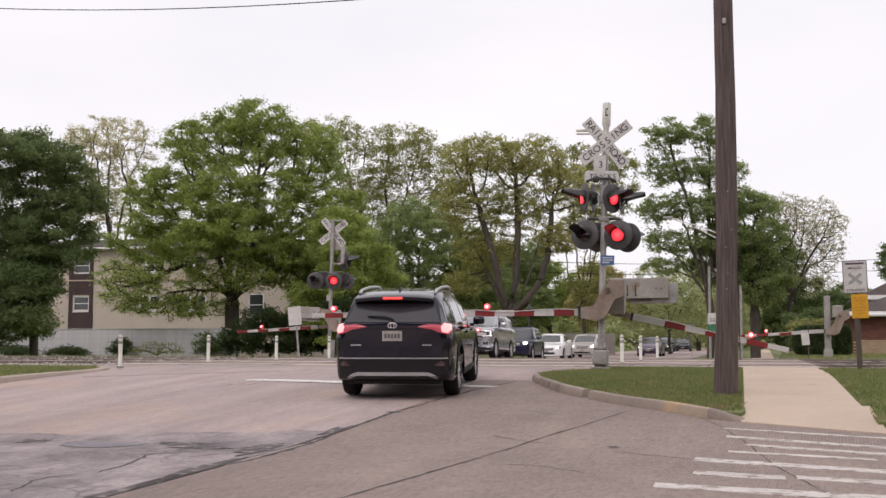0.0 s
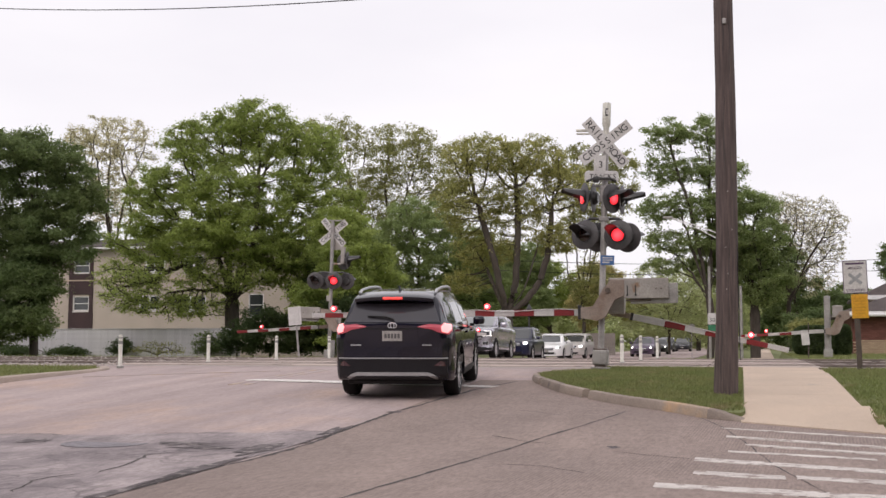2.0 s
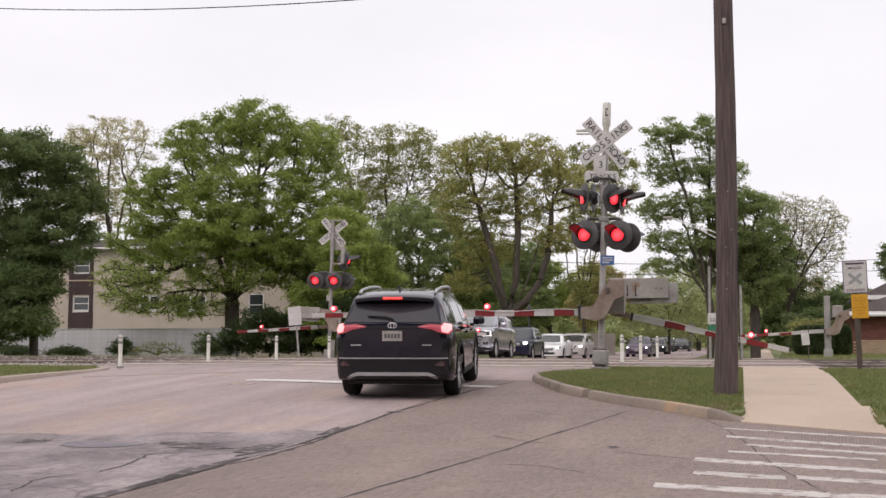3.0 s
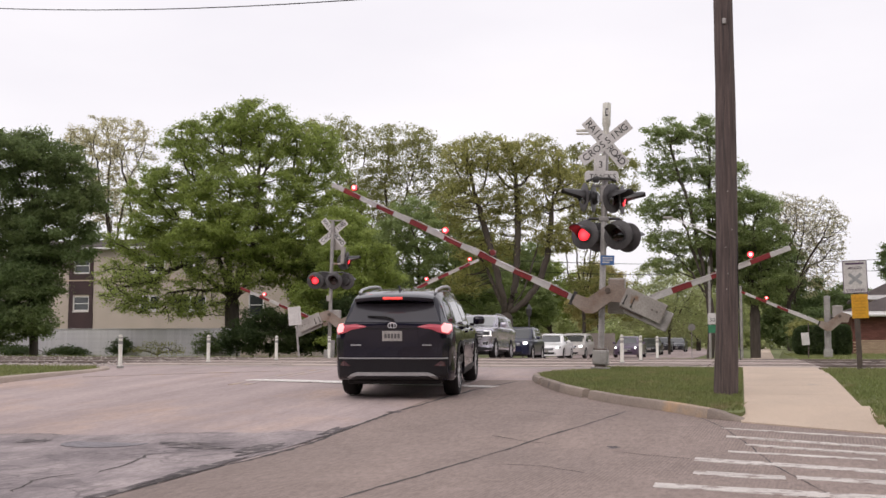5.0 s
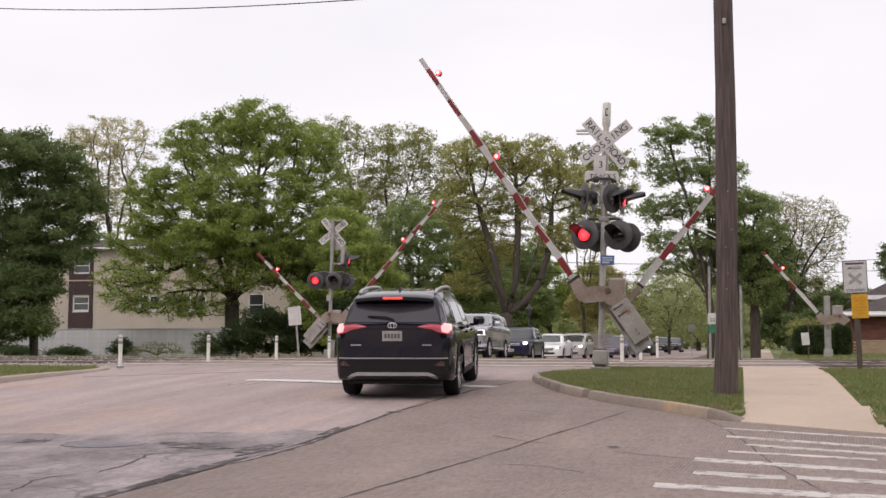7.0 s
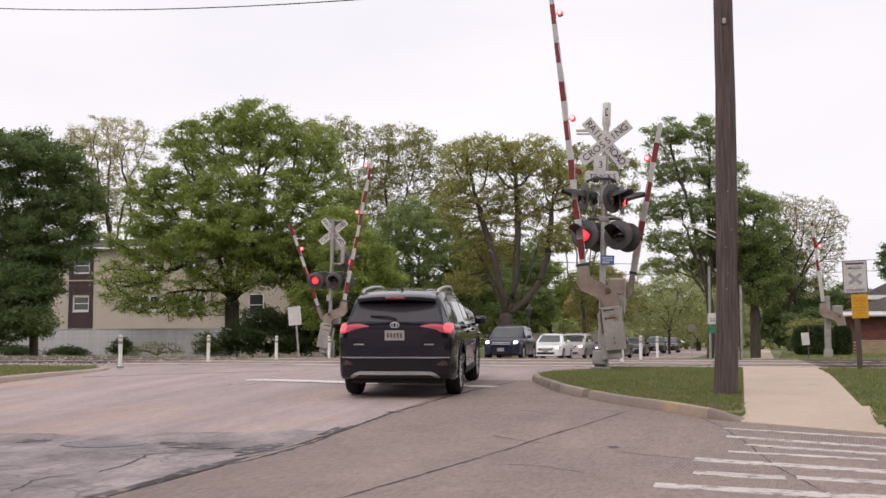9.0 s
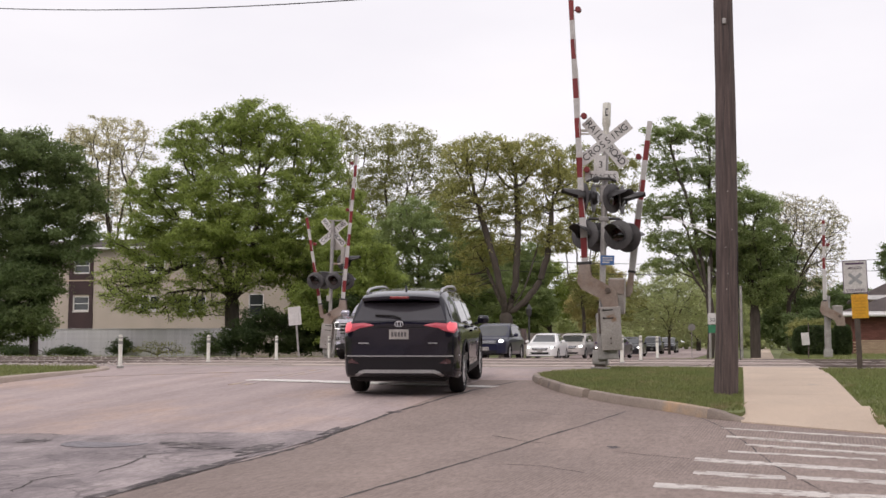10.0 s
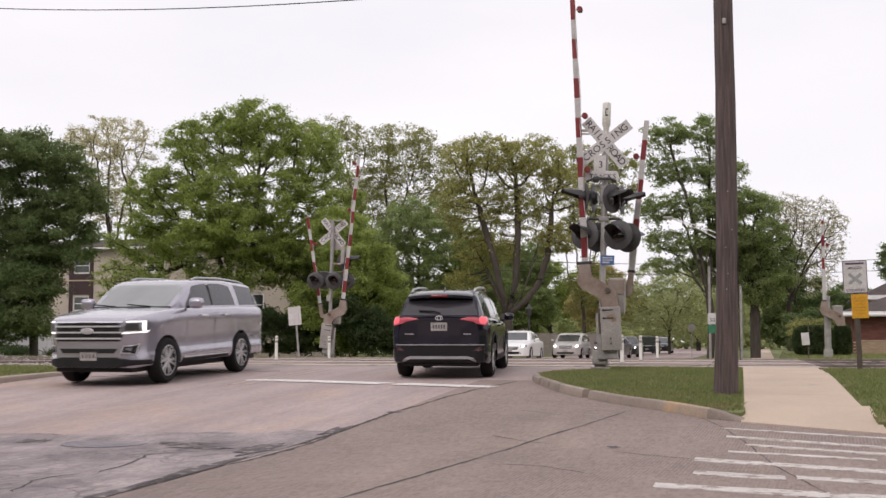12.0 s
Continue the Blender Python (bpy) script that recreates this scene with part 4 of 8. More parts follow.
part("lamp_bracket", tube([(-0.4, 0.02, 2.88), (-0.28, 0, 2.96), (0.3, 0, 2.96), (0.4, 0.02, 2.88)], 0.03, 8), BLACK, near, "bent lamp pipe")
part("lamp_bracket", box(0.2, 0.16, 0.1, (0, 0, 2.95), 0.02), GALV, near)
flasher(near, pose(-0.4, -0.1, 3.38, 0, 0, -64), FLASH_A)
flasher(near, pose(0.17, -0.14, 3.36, 0, 0, 56), FLASH_A)
flasher(near, pose(0.34, 0.14, 3.36, 0, 0, 84), FLASH_B)
flasher(near, pose(-0.24, 0.16, 3.4, 0, 0, -96), FLASH_B)
flasher(near, pose(-0.36, -0.14, 2.62, -3, 0, -20), FLASH_B)
flasher(near, pose(0.31, -0.18, 2.62, -3, 0, -14), FLASH_A)
flasher(near, pose(-0.14, 0.18, 2.6, 0, 0, 160), FLASH_A)
flasher(near, pose(0.47, 0.16, 2.6, 0, 0, 155), FLASH_B)
small_panel(near, "notice", 0.27, 0.19, pose(0.1, -0.1, 2.12), SIGN_B, [(0, 0.05, 0.2, 0.018), (0, 0.02, 0.2, 0.012), (0, -0.005, 0.2, 0.012), (-0.03, -0.045, 0.14, 0.03)], SIGN_W, "small blue notice with white text bars")
part("gate_mechanism", box(0.34, 0.22, 0.72, (0.27, 0.21, 1.42), 0.03), ALU, near, "grey gate motor case")
part("mechanism_lid", box(0.3, 0.02, 0.3, (0.27, 0.092, 1.6), 0.008), BRACKET, near, "rust-stained case lid")
part("mechanism_bracket", box(0.18, 0.2, 0.2, (0.02, 0.08, 1.5), 0.02), RAIL, near)

arm_a, lamps_a = gate_arm(near, "gate_arm", "long red and white striped gate arm over the road", pose(-2.6 - MX, 23.12 - MY, 1.57 - MZ), 6.25, 0.52, 0.43, (2.45, 3.55, 5.75), -1, 0.135, plain=0.16)
arm_b, lamps_b = gate_arm(near, "walkway_arm", "short red and white striped gate arm over the sidewalk", pose(-2.6 - MX, 23.7 - MY, 1.52 - MZ), 3.62, 0.45, 0.36, (2.85,), 1, 0.135, plain=0.72, weight=False, crank=False)

# far signal beyond the tracks
FX, FY = -14.05, 38.6
far = thing("crossing_signal", "weathered railroad crossing signal mast seen from behind, one red lamp lit", "crossing signal", pose(FX, FY, -0.03, 0, 1.3, 0), "crossing signals")
part("mast", lathe([(0.062, 0.0), (0.062, 4.85), (0.0, 4.87)], 14), GALV, far, "grey steel mast", smooth=True)
part("base", box(0.29, 0.29, 0.3, (0, 0, 0.15), 0.02), GALV, far, "steel base casting")
crossbuck(far, 4.45, 0.1, True)
part("sign_back", slab([(-0.12, -0.2), (0.34, -0.2), (0.34, 0.2), (-0.12, 0.2)], 0.006), ALU, far, "grey back of a small sign", pose(0.05, 0.12, 4.03))
part("bracket_plate", box(0.5, 0.05, 0.05, (0.1, 0, 4.86), 0.01), GALV, far)
part("lamp_bracket", box(0.3, 0.08, 0.07, (0.2, 0, 3.32), 0.02), ALU, far)
part("junction_box", box(0.16, 0.14, 0.62, (0.42, 0.0, 3.62), 0.03), ALU, far, "grey junction box")
flasher(far, pose(0.6, -0.02, 3.45, 0, 0, 95), FLASH_B)
flasher(far, pose(0.42, 0.12, 3.42, 0, 0, 165), FLASH_A)
part("lamp_bracket", tube([(-0.6, 0, 2.95), (-0.45, 0, 3.02), (0.5, 0, 3.02), (0.62, 0, 2.95)], 0.03, 8), BLACK, far)
flasher(far, pose(-0.56, -0.08, 2.72, 0, 0, 9), FLASH_B)
flasher(far, pose(0.15, -0.14, 2.72, 0, 0, 12), FLASH_A)
flasher(far, pose(-0.3, 0.1, 2.72, 0, 0, 172), FLASH_B)
flasher(far, pose(0.55, 0.1, 2.72, 0, 0, 172), FLASH_A)
part("notice", box(0.16, 0.02, 0.2, (-0.05, -0.08, 2.1), 0.004), ALU, far)
part("gate_mechanism", box(0.4, 0.3, 0.5, (0.1, 0.2, 1.45), 0.03), ALU, far, "grey gate motor case")
part("side_case", box(0.16, 0.2, 0.5, (0.1, 0.0, 0.38), 0.02), GALV, far)
arm_c, lamps_c = gate_arm(far, "gate_arm", "red and white striped gate arm over the road", pose(0.1, -0.3, 1.53), 5.62, 0.52, 0.43, (3.7, 5.35), 1, 0.13, plain=0.3)
arm_d, lamps_d = gate_arm(far, "walkway_arm", "short striped walkway gate arm with a boxy counterweight", pose(-0.05, 0.3, 1.48), 3.66, 0.45, 0.36, (2.66,), -1, 0.125, plain=0.35, weight=False, crank=False)

# far walkway gate beside the sidewalk
EX, EY = 3.02, 44.0
walk_gate = thing("walkway_gate", "grey steel walkway gate post with motor case", "crossing gate", pose(EX, EY, ground_z(EY)), "crossing signals")
part("mast", lathe([(0.12, 0.0), (0.11, 2.3), (0.0, 2.32)], 12), GALV, walk_gate, "grey steel post", smooth=True)
part("base", box(0.3, 0.3, 0.4, (0, 0, 0.2), 0.02), GALV, walk_gate)
part("gate_mechanism", box(0.36, 0.28, 0.42, (0.36, 0.12, 1.75), 0.03), ALU, walk_gate, "grey gate motor case")
arm_e, lamps_e = gate_arm(walk_gate, "walkway_arm", "short striped gate arm over the far sidewalk", pose(0.4, -0.25, 1.46 - ground_z(EY)), 3.46, 0.5, 0.5, (2.57,), -1, 0.125, plain=1.2, weight=False)

# flexible posts along both road edges at the tracks
post0 = None
for x, y in ((-13.21, 22.97), (-13.18, 27.28 - 0.02), (-13.02, 31.35), (-12.5, 34.35), (-2.9, 29.31), (-2.77, 33.3), (-2.61, 37.7)):
    at = pose(x, y, max(ground_z(y), -0.02) + 0.02)
    if post0 is None:
        post0 = thing("delineator_post", "white flexible plastic marker post with grey reflective bands", "marker post", at, "marker posts at the tracks")
        part("tube", lathe([(0.055, 0.0), (0.055, 0.02), (0.045, 0.04), (0.045, 0.66), (0.035, 0.7), (0.0, 0.71)], 14), POST_W, post0, smooth=True)
        part("band", lathe([(0.0465, 0.5), (0.048, 0.505), (0.048, 0.56), (0.0465, 0.565)], 14), POST_G, post0, "grey reflective band")
        part("band", lathe([(0.0465, 0.62), (0.048, 0.622), (0.048, 0.645), (0.0465, 0.647)], 14), POST_G, post0)
        part("foot", lathe([(0.075, -0.03), (0.075, 0.012), (0.06, 0.02), (0.0, 0.02)], 14), POST_G, post0)
    else:
        copy_thing(post0, at)


# ---- vehicles ----
from mathutils.bvhtree import BVHTree


def curve_of(pairs):
    """A soft line through (position, value) pairs."""
    xs, vs = [p[0] for p in pairs], [p[1] for p in pairs]

    def f(x):
        e = 0.04
        return float(np.mean(np.interp([x - e, x - e / 2, x, x + e / 2, x + e], xs, vs)))
    return f


def loft(rows, cap=True):
    b = bmesh.new()
    vr = [[b.verts.new(p) for p in r] for r in rows]
    for r, s in zip(vr, vr[1:]):
        for k in range(len(r) - 1):
            b.faces.new((r[k], r[k + 1], s[k + 1], s[k]))
    if cap:
        b.faces.new(vr[0][::-1])
        b.faces.new(vr[-1])
    bmesh.ops.remove_doubles(b, verts=b.verts, dist=0.0005)
    bmesh.ops.recalc_face_normals(b, faces=b.faces)
    return b


class Shape:
    """The outer form of a vehicle: the lower body and the cabin, lofted from side and plan lines. The front is at +y."""

    def __init__(self, half, top, bottom, roof, cabin_half, lean, axles, wheel_r, arch, side=((0, 0.945), (0.05, 0.975), (0.16, 0.99), (0.4, 0.992), (0.62, 1.0), (0.78, 1.0), (0.86, 0.988), (0.94, 0.965))):
        self.half, self.top, self.bottom, self.roof, self.cabin_half = (curve_of(q) for q in (half, top, bottom, roof, cabin_half))
        self.lean, self.axles, self.wheel_r, self.arch, self.side = lean, axles, wheel_r, arch, side
        self.y0, self.y1 = half[0][0], half[-1][0]
        self.c0, self.c1 = roof[0][0], roof[-1][0]

    def body(self):
        """Rows across the body from tail to nose; the wheel arches are cut out of the sides without bending them."""
        ys = [self.y0 + (self.y1 - self.y0) * i / 120 for i in range(121)]
        ys += [self.y0 + d for d in (0.012, 0.03)] + [self.y1 - d for d in (0.012, 0.03)]
        for ax in self.axles:
            ys += [ax + q * self.arch * k for q in (-1, 1) for k in (0.9, 0.95, 0.98, 0.995, 1.004)]
        levels = [0.0, 0.03, 0.07, 0.12, 0.18, 0.24, 0.3, 0.37, 0.44, 0.5, 0.56, 0.62, 0.68, 0.74, 0.8, 0.85, 0.9, 0.94]
        rows = []
        for y in sorted(set(ys)):
            w, t, bt = self.half(y), self.top(y), self.bottom(y)
            cut = bt
            for ax in self.axles:
                d = abs(y - ax)
                if d < self.arch:
                    cut = max(cut, self.wheel_r + math.sqrt(self.arch ** 2 - d ** 2) - 0.02)
            cut = min(cut, t - 0.1)
            h = t - bt
            flare = max([0.0] + [0.012 * max(0.0, 1 - (abs(y - ax) / (self.arch * 1.35)) ** 4) for ax in self.axles])

            def wide(z):
                f = (z - bt) / h
                return w * float(np.interp(f, [q[0] for q in self.side], [q[1] for q in self.side])) + flare * max(0.0, 1 - f * 1.25)
            zs = [max(cut, bt + h * q) for q in levels]
            prof = [(0.0, cut), (wide(cut) * 0.96, cut)] + [(wide(z), z) for z in zs] + [(w * 0.945, t - 0.018), (w * 0.92, t - 0.004), (w * 0.87, t + 0.003), (w * 0.6, t + 0.018), (w * 0.25, t + 0.028), (0.0, t + 0.03)]
            rows.append([(x, y, z) for x, z in prof] + [(-x, y, z) for x, z in prof[-2:0:-1]] + [(0.0, y, cut)])
        return loft(rows)

    def cabin(self):
        rows = []
        for i in range(72):
            y = self.c0 + (self.c1 - self.c0) * i / 71
            w, r = self.cabin_half(y), self.roof(y)
            z0 = min(self.top(y), r) - 0.03
            h = max(r - z0, 0.02)
            wr = w - self.lean * h
            prof = [(w, z0), (w - self.lean * h * 0.25, z0 + 0.3 * h), (w - self.lean * h * 0.6, z0 + 0.66 * h), (wr + 0.012, z0 + 0.9 * h), (wr - 0.03, z0 + 0.965 * h), (wr - 0.1, z0 + 0.992 * h), (wr * 0.5, z0 + 1.01 * h), (0, z0 + 1.018 * h)]
            rows.append([(x, y, z) for x, z in prof] + [(-x, y, z) for x, z in prof[-2::-1]])
        return loft(rows)


AXIS = {"rear": (0, 2, (0, 1, 0), 1), "front": (0, 2, (0, -1, 0), 1), "right": (1, 2, (-1, 0, 0), 0), "left": (1, 2, (1, 0, 0), 0), "top": (0, 1, (0, 0, -1), 2)}


def conform(tree, outline, view, lift=0.006, rows=8, cols=10, bm=None, sink=0.03):
    """A skin over the surface: an outline seen from one side, laid on the form with a raised rim."""
    iu, iv, d, iw = AXIS[view]
    d = Vector(d)
    us, vs = [p[0] for p in outline], [p[1] for p in outline]
    b = bmesh.new()
    lo, hi = min(vs), max(vs)
    n = len(outline)
    grid = []
    for j in range(rows + 1):
        v = lo + (hi - lo) * min(max(j / rows, 0.002), 0.998)
        cut = []
        for k in range(n):
            (u0, v0), (u1, v1) = outline[k], outline[(k + 1) % n]
            if (v0 - v) * (v1 - v) <= 0 and abs(v1 - v0) > 1e-9:
                cut.append(u0 + (u1 - u0) * (v - v0) / (v1 - v0))
        if len(cut) < 2:
            continue
        a, z = min(cut), max(cut)
        line = []
        for i in range(cols + 1):
            o = [0.0, 0.0, 0.0]
            o[iu], o[iv] = a + (z - a) * i / cols, v
            o = Vector(o) - d * 8
            hit = tree.ray_cast(o, d)[0]
            line.append(hit)
        grid.append(line)
    known = [p for line in grid for p in line if p is not None]
    if not known:
        return bm if bm is not None else b
    vr = []
    for j, line in enumerate(grid):
        r = []
        for i, p in enumerate(line):
            if p is None:
                near_p = min(known, key=lambda q: (q - (line[i - 1] or known[0])).length)
                p = near_p
            r.append((b.verts.new(p - d * lift), b.verts.new(p + d * sink)))
        vr.append(r)
    for r, s in zip(vr, vr[1:]):
        for i in range(cols):
            b.faces.new((r[i][0], r[i + 1][0], s[i + 1][0], s[i][0]))
        for i in (0, cols):
            b.faces.new((r[i][0], s[i][0], s[i][1], r[i][1]))
    for r in (vr[0], vr[-1]):
        for i in range(cols):
            b.faces.new((r[i][0], r[i + 1][0], r[i + 1][1], r[i][1]))
    bmesh.ops.recalc_face_normals(b, faces=b.faces)
    return merge(bm, b)


def mirror(o):
    return [(-u, v) for u, v in o]


def make_wheel(parent, at, r, width, spokes, name="wheel"):
    """A tyre on an alloy rim; the axle is local x, the outer face at +x."""
    w = width / 2
    wheel = part(name, lathe([(r * 0.66, -w * 0.9), (r * 0.9, -w), (r * 0.97, -w * 0.8), (r, -w * 0.5), (r, w * 0.5), (r * 0.97, w * 0.8), (r * 0.9, w), (r * 0.7, w * 0.96), (r * 0.66, w * 0.9)], 36, "x", None, False), TYRE, parent, "black tyre on alloy rim", at, True)
    part("rim", lathe([(r * 0.68, -w * 0.8), (r * 0.68, w * 0.9), (r * 0.64, w * 0.92), (r * 0.62, w * 0.6), (r * 0.2, w * 0.45), (0.0, w * 0.45)], 32, "x"), RIM_D, wheel, "dark rim barrel", smooth=True)
    b = None
    for k in range(spokes):
        a = 2 * math.pi * k / spokes
        for off in (-0.07, 0.07):
            b = merge(b, moved(box(0.03, r * 0.1, r * 0.56, (w * 0.74, 0, r * 0.37), 0.008, 1), pose(0, 0, 0, math.degrees(a + off * 2.6))))
    part("spokes", b, RIM, wheel, "bright alloy spokes")
    part("hub", lathe([(r * 0.14, w * 0.55), (r * 0.14, w * 0.85), (r * 0.1, w * 0.92), (0.0, w * 0.93)], 16, "x"), RIM, wheel, smooth=True)
    part("rim_lip", lathe([(r * 0.69, w * 0.84), (r * 0.69, w * 0.93), (r * 0.645, w * 0.95), (r * 0.635, w * 0.84)], 36, "x", None, False), RIM, wheel, smooth=True)
    return wheel


def vehicle(name, label, category, shape, material, group="", spokes=5, track=None, at=None, tyre_w=0.23):
    """Body, cabin, underbody and wheels of one vehicle. Returns it, its wheels and the surfaces to lay parts on."""
    car = thing(name, label, category, at, group)
    bm1, bm2 = shape.body(), shape.cabin()
    tree_b = BVHTree.FromBMesh(bm1)
    tree_c = BVHTree.FromBMesh(bm2)
    both = merge(bm1.copy(), bm2.copy())
    tree = BVHTree.FromBMesh(both)
    both.free()
    part("body", bm1, material, car, smooth=True)
    part("cabin", bm2, material, car, smooth=True)
    w = shape.half(0)
    part("underbody", box(w * 1.55, (shape.y1 - shape.y0) * 0.93, 0.3, (0, (shape.y0 + shape.y1) / 2, 0.38), 0.04), TRIM_K, car, "black underbody")
    for a in shape.axles:
        part("wheel_well", box(w * 1.72, shape.arch * 1.9, 0.42, (0, a, shape.wheel_r + 0.28), 0.05), TRIM_K, car, "dark wheel housing")
    wheels = []
    tw = track or (w - 0.13)
    for a in shape.axles:
        for s in (1, -1):
            wheels.append(make_wheel(car, pose(s * tw, a, shape.wheel_r, 0, 0, 0 if s > 0 else 180), shape.wheel_r, tyre_w, spokes))
    return car, wheels, tree, tree_b, tree_c


def side_windows(car, tree, shape, spans, low, cut, mat_glass=None):
    """Panes on both sides; spans are (rear, front) pairs at the belt, with their slopes at both ends."""
    for view, s in (("right", 1), ("left", -1)):
        for (a, z, sa, sz) in spans:
            zl = [low(a), low(z)]
            hi = lambda y: shape.roof(y) - cut
            out = [(a, zl[0]), (z, zl[1]), (z - sz, hi(z - sz)), ((a + sa + z - sz) / 2, hi((a + sa + z - sz) / 2)), (a + sa, hi(a + sa))]
            part("side_window", conform(tree, out, view, 0.004, 8, 8), mat_glass or GLASS, car, "dark tinted side window", smooth=True)


def rail_pair(car, shape, x, y0, y1, lift, material=SATIN):
    for s in (1, -1):
        pts = [(s * x, y0 + (y1 - y0) * i / 10, shape.roof(y0 + (y1 - y0) * i / 10) + lift * (1 if 0 < i < 10 else 0.1)) for i in range(11)]
        part("roof_rail", tube(pts, 0.022, 8), material, car, "satin silver roof rail", smooth=True)


def mirrors(car, x, y, z, material, k=1.0):
    for s in (1, -1):
        m = part("door_mirror", box(0.2 * k, 0.13 * k, 0.145 * k, (s * (x + 0.02 + 0.1 * k), y, z), 0.055 * k, 4), material, car, "", smooth=True)
        part("mirror_foot", box(0.08, 0.07, 0.05, (s * x, y + 0.02, z - 0.07), 0.02), TRIM_K, m)


def plate_bars(car, tree, view, z, bars=4, w=0.3):
    p = part("number_plate", conform(tree, [(-w / 2, z - 0.075), (w / 2, z - 0.075), (w / 2, z + 0.075), (-w / 2, z + 0.075)], view, 0.014, 2, 4), PLATE, car, "pale number plate with grey bars")
    for k in range(bars):
        u = -w * 0.33 + k * w * 0.66 / (bars - 1)
        part("text_bar", conform(tree, [(u - 0.017, z - 0.035), (u + 0.017, z - 0.035), (u + 0.017, z + 0.035), (u - 0.017, z + 0.035)], view, 0.018, 2, 2), PLATE_BAR, p)


BRAKES = []

# black compact SUV waiting at the near gate, seen from behind
shape_a = Shape(
    half=[(-2.3, 0.7), (-2.27, 0.8), (-2.18, 0.875), (-2.0, 0.91), (-1.2, 0.922), (0.4, 0.918), (1.5, 0.905), (1.9, 0.86), (2.15, 0.74), (2.26, 0.6), (2.3, 0.45)],
    top=[(-2.3, 1.08), (-2.24, 1.14), (-2.1, 1.15), (-1.5, 1.12), (0.6, 1.01), (0.95, 1.0), (1.5, 0.95), (1.95, 0.88), (2.2, 0.76), (2.3, 0.62)],
    bottom=[(-2.3, 0.36), (-2.2, 0.3), (-1.9, 0.27), (1.8, 0.25), (2.2, 0.28), (2.3, 0.34)],
    roof=[(-2.26, 1.12), (-2.2, 1.22), (-2.04, 1.46), (-1.96, 1.55), (-1.7, 1.61), (-1.0, 1.65), (-0.2, 1.655), (0.25, 1.61), (0.5, 1.52), (1.2, 0.98)],
    cabin_half=[(-2.26, 0.74), (-2.0, 0.8), (-1.4, 0.85), (0.5, 0.86), (1.2, 0.8)], lean=0.4, axles=(-1.35, 1.31), wheel_r=0.355, arch=0.43)
suv_black, wheels_black, tr, tr_b, tr_c = vehicle("black_suv", "black compact SUV waiting with red brake lamps lit", "car", shape_a, PAINT_BLACK, "cars at the crossing", 5, 0.79)
part("rear_window", conform(tr, [(-0.71, 1.165), (0.71, 1.165), (0.6, 1.44), (-0.6, 1.44)], "rear", 0.008, 8, 14), GLASS, suv_black, "dark tinted rear window", smooth=True)
side_windows(suv_black, tr_c, shape_a, [(-1.95, -1.3, 0.22, 0.02), (-1.22, -0.28, 0.02, 0.02), (-0.2, 0.85, 0.02, 0.52)], lambda y: 1.1 - 0.03 * (y + 1), 0.1)
part("windscreen", conform(tr_c, [(-0.74, 1.05), (0.74, 1.05), (0.6, 1.56), (-0.6, 1.56)], "front", 0.005, 8, 10), SCREEN, suv_black, "windscreen", smooth=True)
# roof spoiler with the high stop lamp
sp = bmesh.new()
rows = []
for k in range(15):
    x = -0.6 + 1.2 * k / 14
    e = (abs(x) / 0.6) ** 2.5
    rows.append([sp.verts.new((x, y + 0.1 * e, z - 0.035 * e)) for y, z in ((-1.75, 1.622), (-2.0, 1.595), (-2.2, 1.562), (-2.245, 1.542), (-2.235, 1.5), (-2.16, 1.475), (-1.95, 1.47))])
for r, q in zip(rows, rows[1:]):
    for k in range(6):
        sp.faces.new((r[k], r[k + 1], q[k + 1], q[k]))
sp.faces.new(rows[0])
sp.faces.new(rows[-1][::-1])
part("roof_spoiler", sp, PAINT_BLACK, suv_black, "black roof spoiler", smooth=True)
stop = part("high_stop_lamp", box(0.3, 0.03, 0.035, (0, -2.24, 1.52), 0.008), LAMP_RED, suv_black, "high stop lamp strip")
BRAKES.append((part("lit_core", box(0.29, 0.02, 0.03, (0, 0, 0), 0.006), STRIP_GLOW, stop, "glowing red strip"), (0, -2.251, 1.52), 8.4))
for s in (1, -1):
    f = (lambda o: o) if s > 0 else mirror
    tl = part("tail_lamp", conform(tr_b, f([(0.38, 1.09), (0.6, 1.06), (0.7, 1.01), (0.84, 0.975), (0.9, 1.03), (0.87, 1.175), (0.74, 1.175), (0.55, 1.135), (0.38, 1.106)]), "rear", 0.012, 10, 14), TAIL_GLOW, suv_black, "wide red tail lamp", smooth=True)
    lens_o = f([(0.75, 1.02), (0.83, 1.0), (0.875, 1.05), (0.86, 1.14), (0.77, 1.15), (0.73, 1.09)])
    part("brake_lens", conform(tr_b, lens_o, "rear", 0.02, 8, 8), TAIL_CORE, tl, "brake lamp lens", smooth=True)
    core = part("lit_core", conform(tr_b, lens_o, "rear", 0.03, 8, 8), BRAKE_GLOW, tl, "glowing brake lamp", smooth=True)
    BRAKES.append((core, (0, 0, 0), 8.6))
    part("reflector", conform(tr_b, f([(0.62, 0.515), (0.8, 0.515), (0.78, 0.575), (0.73, 0.595)]), "rear", 0.024, 3, 5), REFLECTOR, suv_black, "red bumper reflector")
part("bumper", conform(tr_b, [(-0.9, 0.3), (0.9, 0.3), (0.92, 0.62), (-0.92, 0.62)], "rear", 0.014, 8, 20), BUMPER, suv_black, "black plastic bumper", smooth=True)
# the bumper shelf's highlight, drawn as a bright strip
part("bumper_trim", conform(tr_b, [(-0.9, 0.62), (0.9, 0.62), (0.9, 0.638), (-0.9, 0.638)], "rear", 0.03, 2, 20), SATIN, suv_black, "bumper shelf highlight drawn as a thin bright strip", smooth=True)
